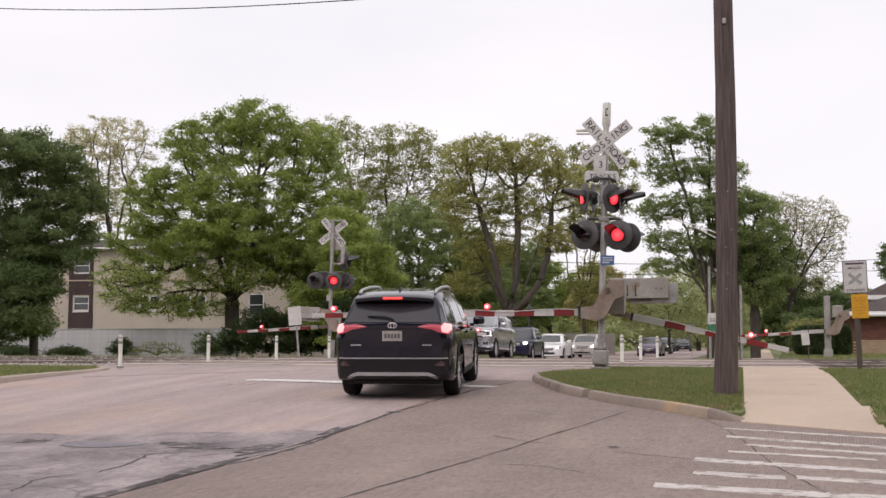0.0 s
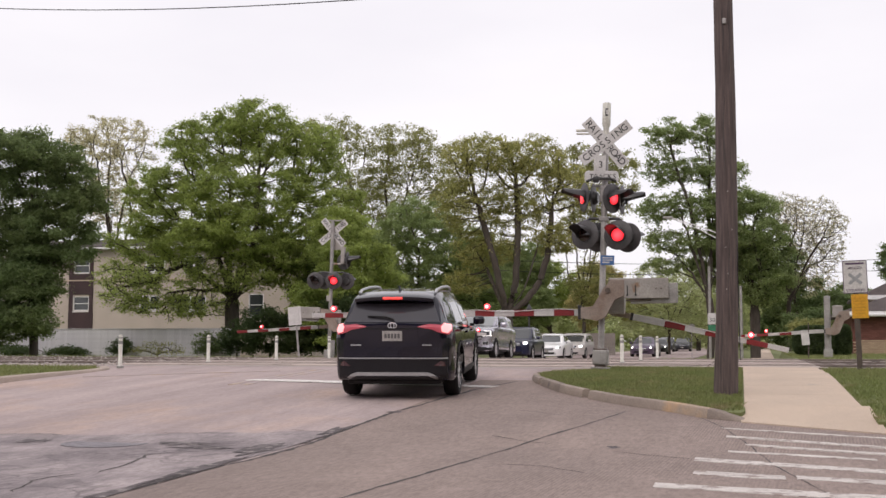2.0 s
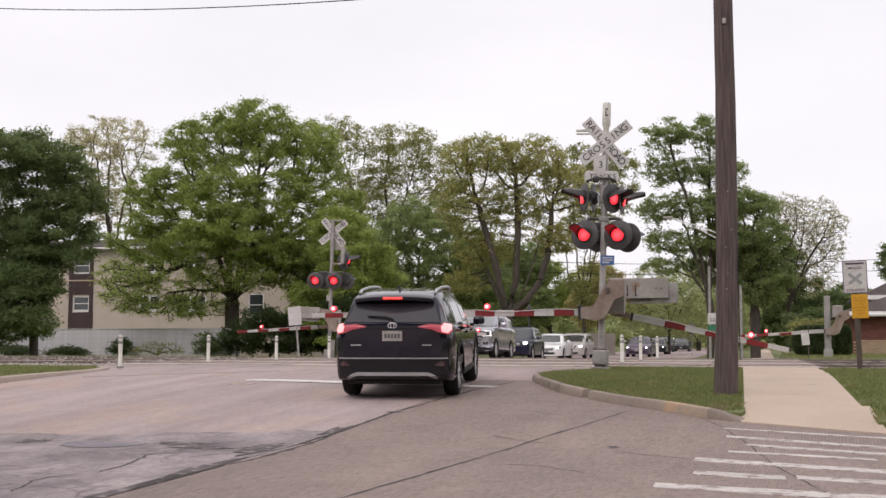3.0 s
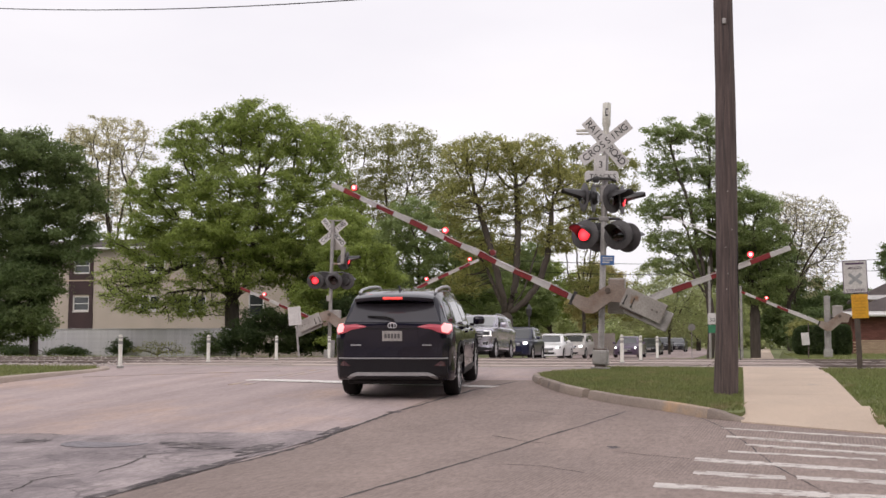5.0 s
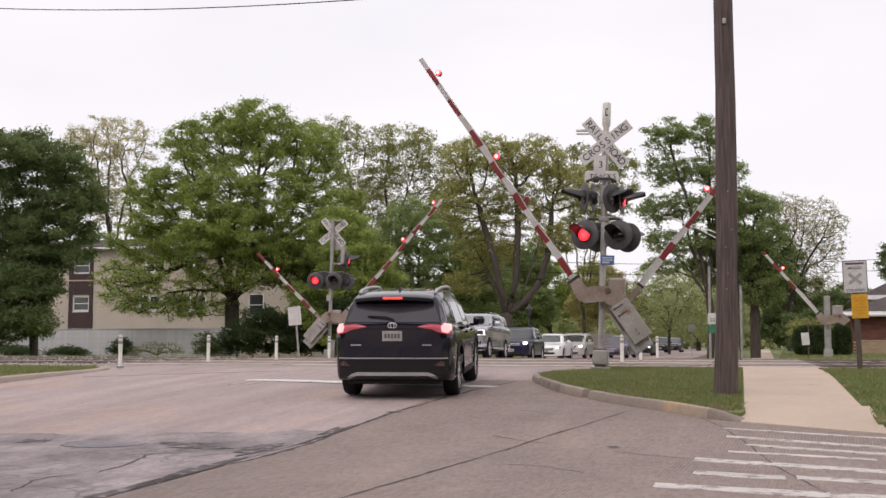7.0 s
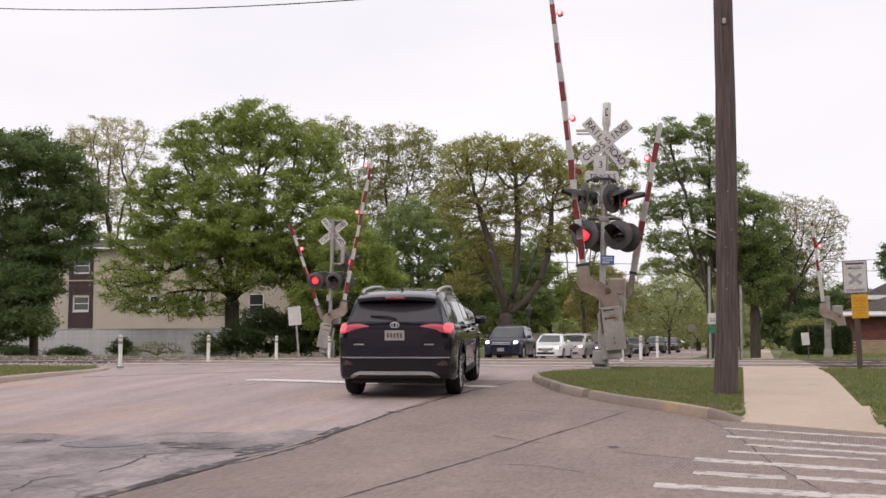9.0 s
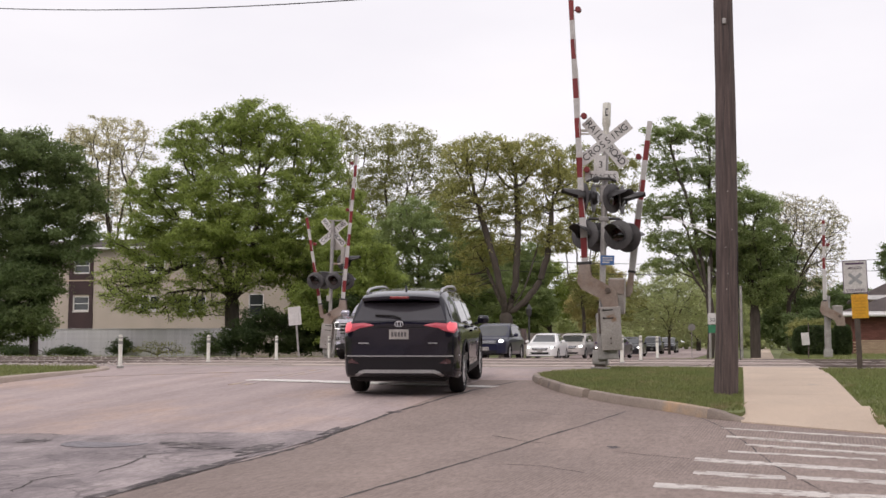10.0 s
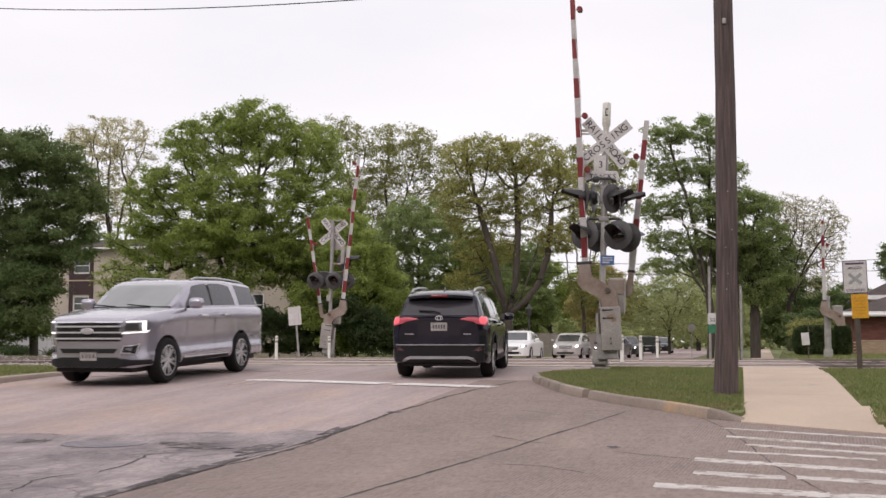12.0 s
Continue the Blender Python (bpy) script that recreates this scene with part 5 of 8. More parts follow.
skid = conform(tr_b, [(-0.54, 0.37), (0.54, 0.37), (0.54, 0.422), (-0.54, 0.422)], "rear", 0.03, 2, 14)
for f in (lambda o: o, mirror):
    skid = conform(tr_b, f([(0.535, 0.37), (0.66, 0.31), (0.69, 0.335), (0.61, 0.4), (0.535, 0.422)]), "rear", 0.03, 4, 4, skid)
part("skid_strip", skid, SATIN, suv_black, "silver skid strip", smooth=True)
part("tailgate_recess", conform(tr_b, [(-0.4, 0.8), (0.4, 0.8), (0.38, 1.06), (-0.38, 1.06)], "rear", 0.006, 4, 10), PAINT_BLACK, suv_black, "number plate recess", smooth=True)
part("chrome_strip", conform(tr_b, [(-0.4, 1.06), (0.4, 1.06), (0.42, 1.075), (-0.42, 1.075)], "rear", 0.012, 2, 10), TRIM_K, suv_black)
plate_bars(suv_black, tr_b, "rear", 0.96, 5)
badge = None
for rx, rz in ((0.064, 0.043), (0.026, 0.04)):
    pts = [(rx * math.cos(a), 0, rz * math.sin(a)) for a in (2 * math.pi * k / 20 for k in range(21))]
    badge = tube(pts, 0.008, 6, badge, False)
part("badge", badge, CHROME, suv_black, "oval chrome badge", pose(0, -2.3, 1.115))
for x, w in ((-0.55, 0.16), (0.52, 0.14)):
    part("letter_strip", conform(tr_b, [(x - w / 2, 0.815), (x + w / 2, 0.815), (x + w / 2, 0.835), (x - w / 2, 0.835)], "rear", 0.01, 2, 4), SATIN, suv_black, "small chrome lettering strip")
part("rear_wiper", tube([(0.02, -2.25, 1.2), (-0.1, -2.235, 1.24), (-0.38, -2.21, 1.25)], 0.014, 6), TRIM_K, suv_black, "black rear wiper")
rail_pair(suv_black, shape_a, 0.585, -1.8, 0.1, 0.03)
mirrors(suv_black, 0.9, 0.62, 1.1, PAINT_BLACK)
part("antenna_fin", slab([(-1.62, 1.63), (-1.45, 1.63), (-1.6, 1.71)], 0.03, axis="x", bevel=0.006), PAINT_BLACK, suv_black)
for s, view in ((1, "right"), (-1, "left")):
    for a in shape_a.axles:
        b = None
        for k in range(14):
            a0, a1 = math.pi * k / 14, math.pi * (k + 1) / 14
            R0, R1 = 0.425, 0.5
            q = [(a + R0 * math.cos(a0), 0.355 + R0 * math.sin(a0)), (a + R1 * math.cos(a0), 0.355 + R1 * math.sin(a0)), (a + R1 * math.cos(a1), 0.355 + R1 * math.sin(a1)), (a + R0 * math.cos(a1), 0.355 + R0 * math.sin(a1))]
            b = conform(tr_b, q, view, 0.012, 2, 2, b)
        part("arch_trim", b, TRIM_K, suv_black, "black wheel arch trim")
    part("sill_trim", conform(tr_b, [(-0.95, 0.27), (0.9, 0.27), (0.9, 0.38), (-0.95, 0.38)], view, 0.012, 3, 10), TRIM_K, suv_black, "black sill trim")
    for y in (-0.35, 0.65 - 1.0 + 0.95):
        part("door_handle", conform(tr_b, [(y - 0.1, 0.93), (y + 0.1, 0.93), (y + 0.1, 0.965), (y - 0.1, 0.965)], view, 0.03, 2, 4), PAINT_BLACK, suv_black)

# large silver SUV that comes across the tracks
shape_s = Shape(
    half=[(-2.98, 0.84), (-2.9, 0.93), (-2.7, 0.985), (-1.8, 1.005), (1.2, 1.005), (1.8, 0.99), (2.05, 0.95), (2.25, 0.87), (2.38, 0.76), (2.45, 0.62)],
    top=[(-2.98, 1.2), (-2.86, 1.32), (-1.5, 1.36), (0.8, 1.35), (1.05, 1.34), (1.6, 1.29), (2.13, 1.21), (2.34, 1.16), (2.45, 1.08)],
    bottom=[(-2.98, 0.42), (-2.8, 0.36), (2.0, 0.34), (2.33, 0.31), (2.45, 0.33)],
    roof=[(-2.92, 1.3), (-2.86, 1.42), (-2.64, 1.74), (-2.52, 1.82), (-1.3, 1.89), (-0.2, 1.89), (0.14, 1.855), (0.34, 1.78), (1.02, 1.335)],
    cabin_half=[(-2.92, 0.84), (-2.5, 0.92), (-1.6, 0.94), (0.4, 0.945), (0.7, 0.9), (1.02, 0.8)], lean=0.31, axles=(-1.68, 1.43), wheel_r=0.405, arch=0.48,
    side=((0, 0.95), (0.04, 0.985), (0.19, 1.0), (0.26, 0.976), (0.45, 0.974), (0.66, 0.988), (0.78, 1.0), (0.84, 1.0), (0.9, 0.993), (0.94, 0.985)))
suv_silver, wheels_silver, tr, tr_b, tr_c = vehicle("silver_suv", "large silver SUV with bright grille and lit headlamps", "car", shape_s, PAINT_SILVER, "cars at the crossing", 6, 0.875, tyre_w=0.27)
side_windows(suv_silver, tr_c, shape_s, [(-2.72, -1.74, 0.22, -0.06), (-1.52, -0.5, 0.1, 0.02), (-0.42, 0.62, 0.0, 0.42)], lambda y: 1.38, 0.075)
part("windscreen", conform(tr_c, [(-0.855, 1.375), (0.855, 1.375), (0.755, 1.81), (-0.755, 1.81)], "front", 0.005, 10, 14), SCREEN_PALE, suv_silver, "wide windscreen, sky reflection partly painted into its colour", smooth=True)
part("rear_window", conform(tr_c, [(-0.78, 1.42), (0.78, 1.42), (0.72, 1.75), (-0.72, 1.75)], "rear", 0.005, 8, 10), GLASS, suv_silver, "dark rear window", smooth=True)
for view in ("right", "left"):
    part("pillar_trim", conform(tr_c, [(-0.52, 1.385), (-0.4, 1.385), (-0.4, 1.785), (-0.52, 1.785)], view, 0.0035, 6, 3), TRIM_K, suv_silver, "black door pillar trim", smooth=True)
part("cowl", conform(tr, [(-0.8, 1.35), (0.8, 1.35), (0.8, 1.378), (-0.8, 1.378)], "front", 0.012, 2, 10), TRIM_K, suv_silver, "black wiper cowl")
for x in (-0.42, 0.3):
    part("wiper", tube([(x, 1.04, 1.375), (x + 0.5, 1.0, 1.415)], 0.012, 6), TRIM_K, suv_silver)
grille = part("grille", conform(tr_b, [(-0.62, 0.78), (0.62, 0.78), (0.7, 0.97), (0.66, 1.11), (-0.66, 1.11), (-0.7, 0.97)], "front", 0.012, 8, 16), TRIM_K, suv_silver, "black grille opening", smooth=True)
for k in range(3):
    z = 0.83 + k * 0.105
    part("grille_bar", conform(tr_b, [(-0.64, z - 0.015), (0.64, z - 0.015), (0.64, z + 0.015), (-0.64, z + 0.015)], "front", 0.035, 2, 18), CHROME, grille, "bright grille bar", smooth=True)
part("grille_frame", conform(tr_b, [(-0.66, 1.105), (0.66, 1.105), (0.65, 1.125), (-0.65, 1.125)], "front", 0.045, 2, 18), CHROME, grille, smooth=True)
part("badge", moved(lathe([(0.0, 0.0), (0.1, 0.0), (0.105, -0.01), (0.09, -0.02), (0.0, -0.022)], 24, "y"), pose(0, 0, 0) @ Matrix.Diagonal((1.25, 1, 0.52, 1)) @ pose(0, 0, 0, 0, 0, 180)), RIM, suv_silver, "oval plain badge", pose(0, 2.492, 0.96), True)
for s in (1, -1):
    f = (lambda o: o) if s > 0 else mirror
    hl = part("headlamp", conform(tr_b, f([(0.6, 0.93), (0.86, 0.92), (0.965, 0.96), (0.95, 1.14), (0.7, 1.14), (0.62, 1.11)]), "front", 0.014, 8, 12), LAMP_CLEAR, suv_silver, "clear headlamp with bright strip", smooth=True)
    part("daytime_strip", conform(tr_b, f([(0.66, 0.905), (0.93, 0.92), (0.95, 0.96), (0.66, 0.94)]), "front", 0.024, 3, 10), DRL, hl, "glowing white strip", smooth=True)
    part("daytime_strip", conform(tr_b, f([(0.9, 0.95), (0.932, 0.95), (0.932, 1.12), (0.9, 1.12)]), "front", 0.024, 6, 4), DRL, hl, "glowing white strip", smooth=True)
    part("daytime_strip", conform(tr_b, f([(0.7, 1.108), (0.93, 1.108), (0.93, 1.132), (0.7, 1.132)]), "front", 0.024, 2, 8), DRL, hl, "glowing white strip", smooth=True)
    part("reflector", conform(tr_b, f([(0.7, 0.97), (0.87, 0.97), (0.87, 1.09), (0.7, 1.09)]), "front", 0.02, 3, 3), RIM_D, hl, "dark lamp bowl", smooth=True)
    fog = part("fog_surround", conform(tr_b, f([(0.62, 0.56), (0.84, 0.53), (0.875, 0.74), (0.66, 0.72)]), "front", 0.012, 6, 8), SATIN, suv_silver, "bright fog lamp surround", smooth=True)
    part("fog_inset", conform(tr_b, f([(0.65, 0.585), (0.82, 0.56), (0.85, 0.715), (0.685, 0.7)]), "front", 0.018, 5, 6), TRIM_K, fog, smooth=True)
    part("fog_lamp", conform(tr_b, f([(0.7, 0.62), (0.78, 0.61), (0.79, 0.67), (0.71, 0.67)]), "front", 0.028, 3, 3), LAMP_CLEAR, fog, smooth=True)
    part("tail_lamp", conform(tr_b, f([(0.78, 0.9), (0.92, 0.9), (0.94, 1.18), (0.8, 1.18)]), "rear", 0.012, 6, 5), LAMP_RED, suv_silver, "red tail lamp", smooth=True)
part("lower_intake", conform(tr_b, [(-0.5, 0.575), (0.5, 0.575), (0.56, 0.65), (-0.56, 0.65)], "front", 0.014, 4, 14), TRIM_K, suv_silver, "black intake slot", smooth=True)
part("lower_bumper", conform(tr_b, [(-0.7, 0.33), (0.7, 0.33), (0.74, 0.47), (0.55, 0.5), (-0.55, 0.5), (-0.74, 0.47)], "front", 0.012, 6, 30), TRIM_K, suv_silver, "black lower bumper", smooth=True)
for view in ("right", "left"):
    part("bumper_corner", conform(tr_b, [(1.94, 0.36), (2.41, 0.335), (2.42, 0.475), (1.9, 0.45)], view, 0.012, 5, 10), TRIM_K, suv_silver, "black bumper corner", smooth=True)
plate_bars(suv_silver, tr_b, "front", 0.52, 4, 0.32)
rail_pair(suv_silver, shape_s, 0.64, -2.5, -0.1, 0.035)
mirrors(suv_silver, 0.98, 0.62, 1.43, PAINT_SILVER, 1.4)
for s, view in ((1, "right"), (-1, "left")):
    for y in (-0.95, 0.05):
        part("door_handle", conform(tr_b, [(y - 0.12, 1.18), (y + 0.12, 1.18), (y + 0.12, 1.215), (y - 0.12, 1.215)], view, 0.035, 2, 4), CHROME, suv_silver, "bright door handle")
    for y in (-1.5, -0.46, 0.68):
        part("door_seam", conform(tr_b, [(y - 0.005, 0.48), (y + 0.005, 0.48), (y + 0.005, 1.33), (y - 0.005, 1.33)], view, 0.001, 8, 2), TRIM_K, suv_silver)
    # the crease's shade line, drawn as a thin dark strip
    part("belt_crease", conform(tr_b, [(-2.5, 1.255), (1.3, 1.2), (1.3, 1.212), (-2.5, 1.267)], view, 0.001, 2, 30), RIM_D, suv_silver)
    part("sill_trim", conform(tr_b, [(-1.25, 0.345), (0.85, 0.345), (0.85, 0.41), (-1.25, 0.41)], view, 0.02, 3, 10), TRIM_K, suv_silver, "black running board")
    part("sill_chrome", conform(tr_b, [(-1.25, 0.42), (0.85, 0.42), (0.85, 0.445), (-1.25, 0.445)], view, 0.02, 2, 10), CHROME, suv_silver)


def oncoming(name, label, shape, material, lamp_z, lamp_x, lamp_w, lamp_h, grille_box, belt, cut, windows, lit=True, glass_z=(0, 0), spokes=5, lamp_glow=0.05, mirror_at=None):
    """A queueing car seen from its front."""
    car, wheels, tree, tree_b, tree_c = vehicle(name, label, "car", shape, material, "cars at the crossing", spokes)
    side_windows(car, tree_c, shape, windows, lambda y: belt, cut)
    w = shape.half(0)
    part("windscreen", conform(tree_c, [(-w * 0.86, glass_z[0]), (w * 0.86, glass_z[0]), (w * 0.66, glass_z[1]), (-w * 0.66, glass_z[1])], "front", 0.005, 8, 10), SCREEN, car, "windscreen reflecting the sky", smooth=True)
    part("rear_window", conform(tree_c, [(-w * 0.74, glass_z[0]), (w * 0.74, glass_z[0]), (w * 0.62, glass_z[1]), (-w * 0.62, glass_z[1])], "rear", 0.005, 6, 8), GLASS, car, smooth=True)
    gx, g0, g1 = grille_box
    g = part("grille", conform(tree_b, [(-gx * 0.85, g0), (gx * 0.85, g0), (gx, g1), (-gx, g1)], "front", 0.01, 5, 10), TRIM_K, car, "black grille", smooth=True)
    for k in range(2):
        z = g0 + (g1 - g0) * (0.35 + 0.4 * k)
        part("grille_bar", conform(tree_b, [(-gx * 0.85, z - 0.01), (gx * 0.85, z - 0.01), (gx * 0.85, z + 0.01), (-gx * 0.85, z + 0.01)], "front", 0.025, 2, 10), CHROME, g)
    part("lower_intake", conform(tree_b, [(-w * 0.62, 0.28), (w * 0.62, 0.28), (w * 0.55, 0.4), (-w * 0.55, 0.4)], "front", 0.012, 3, 10), TRIM_K, car, "black lower intake", smooth=True)
    for s in (1, -1):
        f = (lambda o: o) if s > 0 else mirror
        h = part("headlamp", conform(tree_b, f([(lamp_x - lamp_w, lamp_z - lamp_h * 0.5), (lamp_x + lamp_w * 0.9, lamp_z - lamp_h * 0.3), (lamp_x + lamp_w, lamp_z + lamp_h), (lamp_x - lamp_w * 0.5, lamp_z + lamp_h * 0.6)]), "front", 0.012, 6, 8), LAMP_CLEAR, car, "clear headlamp", smooth=True)
        if lit:
            r = lamp_glow
            part("lit_bulb", conform(tree_b, f([(lamp_x + r * math.cos(a), lamp_z + 0.01 + r * 0.72 * math.sin(a)) for a in (math.pi * (k + 0.5) / 6 for k in range(12))]), "front", 0.03, 6, 4), HEADLIGHT, h, "glowing headlamp", smooth=True)
    plate_bars(car, tree_b, "front", 0.47, 3)
    mirrors(car, w - 0.02, mirror_at[0], mirror_at[1], material)
    return car, wheels


shape_mid = Shape(
    half=[(-2.3, 0.7), (-2.2, 0.84), (-1.9, 0.9), (0.0, 0.92), (1.5, 0.9), (1.95, 0.83), (2.2, 0.68), (2.3, 0.5)],
    top=[(-2.3, 0.9), (-2.15, 1.03), (-1.2, 1.05), (0.7, 1.02), (1.4, 0.98), (2.0, 0.9), (2.2, 0.78), (2.3, 0.66)],
    bottom=[(-2.3, 0.36), (-1.9, 0.28), (1.9, 0.26), (2.3, 0.28)],
    roof=[(-2.2, 1.03), (-1.95, 1.45), (-1.6, 1.6), (-0.6, 1.66), (0.1, 1.63), (0.4, 1.55), (1.2, 1.0)],
    cabin_half=[(-2.2, 0.78), (-1.6, 0.84), (0.5, 0.85), (1.2, 0.8)], lean=0.3, axles=(-1.32, 1.32), wheel_r=0.35, arch=0.42)
shape_sedan = Shape(
    half=[(-2.4, 0.66), (-2.3, 0.8), (-2.0, 0.88), (0.0, 0.915), (1.5, 0.9), (2.0, 0.84), (2.3, 0.68), (2.4, 0.48)],
    top=[(-2.4, 0.86), (-2.2, 0.98), (-1.4, 0.99), (0.6, 0.94), (1.3, 0.9), (1.95, 0.8), (2.25, 0.68), (2.4, 0.56)],
    bottom=[(-2.4, 0.3), (-1.9, 0.22), (1.9, 0.19), (2.4, 0.2)],
    roof=[(-1.95, 0.98), (-1.2, 1.32), (-0.7, 1.43), (-0.1, 1.46), (0.35, 1.4), (1.25, 0.92)],
    cabin_half=[(-1.95, 0.72), (-1.2, 0.79), (0.4, 0.82), (1.25, 0.78)], lean=0.4, axles=(-1.38, 1.42), wheel_r=0.325, arch=0.39)
shape_van = Shape(
    half=[(-2.4, 0.78), (-2.3, 0.88), (-1.9, 0.93), (0.0, 0.95), (1.5, 0.93), (2.0, 0.86), (2.3, 0.7), (2.4, 0.52)],
    top=[(-2.4, 0.95), (-2.25, 1.05), (0.9, 1.02), (1.6, 0.98), (2.1, 0.88), (2.3, 0.76), (2.4, 0.64)],
    bottom=[(-2.4, 0.32), (-1.9, 0.24), (1.9, 0.22), (2.4, 0.24)],
    roof=[(-2.3, 1.05), (-2.2, 1.32), (-2.05, 1.52), (-1.6, 1.59), (-0.4, 1.61), (0.3, 1.57), (0.6, 1.49), (1.55, 1.0)],
    cabin_half=[(-2.3, 0.85), (-1.6, 0.88), (0.5, 0.88), (1.55, 0.82)], lean=0.26, axles=(-1.5, 1.5), wheel_r=0.335, arch=0.41)

suv_blue, wheels_blue = oncoming("blue_suv", "dark blue SUV with lit headlamps in the queue", shape_mid, PAINT_BLUE, 0.8, 0.66, 0.14, 0.07, (0.5, 0.66, 0.84), 1.08, 0.1,
                                 [(-2.0, -1.3, 0.25, 0.0), (-1.2, -0.25, 0.0, 0.0), (-0.17, 0.85, 0.0, 0.5)], True, (1.05, 1.55), 5, 0.1, (0.65, 1.1))
sedan_white, wheels_white = oncoming("white_sedan", "white sedan with headlamps on in the queue", shape_sedan, PAINT_WHITE, 0.66, 0.64, 0.16, 0.06, (0.45, 0.5, 0.64), 1.0, 0.07,
                                     [(-1.45, -0.4, 0.4, 0.0), (-0.33, 0.75, 0.0, 0.55)], True, (0.97, 1.36), 8, 0.07, (0.6, 1.0))
van_grey, wheels_grey = oncoming("silver_minivan", "pale silver minivan with lit headlamps in the queue", shape_van, PAINT_GREY, 0.76, 0.68, 0.15, 0.08, (0.42, 0.62, 0.8), 1.08, 0.12,
                                 [(-2.1, -1.3, 0.1, 0.0), (-1.2, -0.1, 0.0, 0.0), (0.0, 1.1, 0.0, 0.6)], True, (1.06, 1.5), 7, 0.1, (0.9, 1.12))
sedan_plum, wheels_plum = oncoming("plum_sedan", "dark plum car with lit headlamps rolling up", shape_sedan, PAINT_PURPLE, 0.66, 0.66, 0.12, 0.05, (0.45, 0.5, 0.62), 1.0, 0.08,
                                   [(-1.45, -0.4, 0.4, 0.0), (-0.33, 0.75, 0.0, 0.55)], True, (0.97, 1.36), 5, 0.07, (0.6, 1.0))
car_dark, wheels_dark = oncoming("charcoal_sedan", "dark grey car with lit headlamps rolling up", shape_sedan, PAINT_DARK, 0.66, 0.66, 0.12, 0.05, (0.45, 0.5, 0.62), 1.0, 0.08,
                                 [(-1.45, -0.4, 0.4, 0.0), (-0.33, 0.75, 0.0, 0.55)], True, (0.97, 1.36), 5, 0.07, (0.6, 1.0))
car_far, wheels_far = oncoming("charcoal_suv", "dark SUV far down the road", shape_mid, PAINT_DARK, 0.8, 0.66, 0.14, 0.07, (0.5, 0.66, 0.84), 1.08, 0.1,
                               [(-1.2, -0.25, 0.0, 0.0), (-0.17, 0.85, 0.0, 0.5)], False, (1.05, 1.55), 5, 0.05, (0.65, 1.1))
van_far, wheels_vfar = oncoming("black_van", "dark van far down the road", shape_van, PAINT_DARK, 0.76, 0.68, 0.15, 0.08, (0.42, 0.62, 0.8), 1.08, 0.12,
                                [(-1.2, -0.1, 0.0, 0.0), (0.0, 1.1, 0.0, 0.6)], False, (1.06, 1.5), 5, 0.06, (0.9, 1.12))


# ---- buildings, fences, poles and signs ----
def window_on(parent, x, z, w, h, y, sashes=2, bars=1):
    """A framed window set into a wall that faces -y."""
    fr = None
    for cx, cz, sx, sz in ((x - w / 2, z, 0.14, h + 0.14), (x + w / 2, z, 0.14, h + 0.14), (x, z + h / 2, w, 0.14), (x, z - h / 2, w, 0.14)):
        fr = box(sx, 0.1, sz, (cx, y - 0.03, cz), 0.008, 1, fr)
    for k in range(1, sashes):
        fr = box(0.14, 0.08, h, (x - w / 2 + w * k / sashes, y - 0.03, z), 0.005, 1, fr)
    win = part("window", fr, TRIM_W, parent, "white window frame")
    part("pane", box(w - 0.04, 0.02, h - 0.04, (x, y + 0.0, z)), PANE, win, "dark window pane")
    for k in range(bars):
        part("glazing_bar", box(w - 0.06, 0.03, 0.045, (x, y - 0.035, z - h / 2 + h * (k + 1) / (bars + 1))), TRIM_W, win)
    part("sill", box(w + 0.2, 0.14, 0.06, (x, y - 0.06, z - h / 2 - 0.07), 0.01, 1), TRIM_W, win)
    return win


def walled(parent, x0, x1, y0, y1, z0, z1, holes, material, name="wall"):
    """A front wall with window openings through it, and three closed sides."""
    t = 0.25
    xs = sorted({x0, x1, *[v for cx, cz, w, h in holes for v in (cx - w / 2, cx + w / 2)]})
    zs = sorted({z0, z1, *[v for cx, cz, w, h in holes for v in (cz - h / 2, cz + h / 2)]})
    b = None
    for xa, xb in zip(xs, xs[1:]):
        for za, zb in zip(zs, zs[1:]):
            mx, mz = (xa + xb) / 2, (za + zb) / 2
            if any(abs(mx - cx) < w / 2 and abs(mz - cz) < h / 2 for cx, cz, w, h in holes):
                continue
            b = box(xb - xa, t, zb - za, (mx, y0 + t / 2, mz), 0, 1, b)
    b = box(t, y1 - y0, z1 - z0, (x0 + t / 2, (y0 + y1) / 2 + t, (z0 + z1) / 2), 0, 1, b)
    b = box(t, y1 - y0, z1 - z0, (x1 - t / 2, (y0 + y1) / 2 + t, (z0 + z1) / 2), 0, 1, b)
    b = box(x1 - x0, t, z1 - z0, ((x0 + x1) / 2, y1, (z0 + z1) / 2), 0, 1, b)
    bmesh.ops.remove_doubles(b, verts=b.verts, dist=0.001)
    return part(name, b, material, parent)


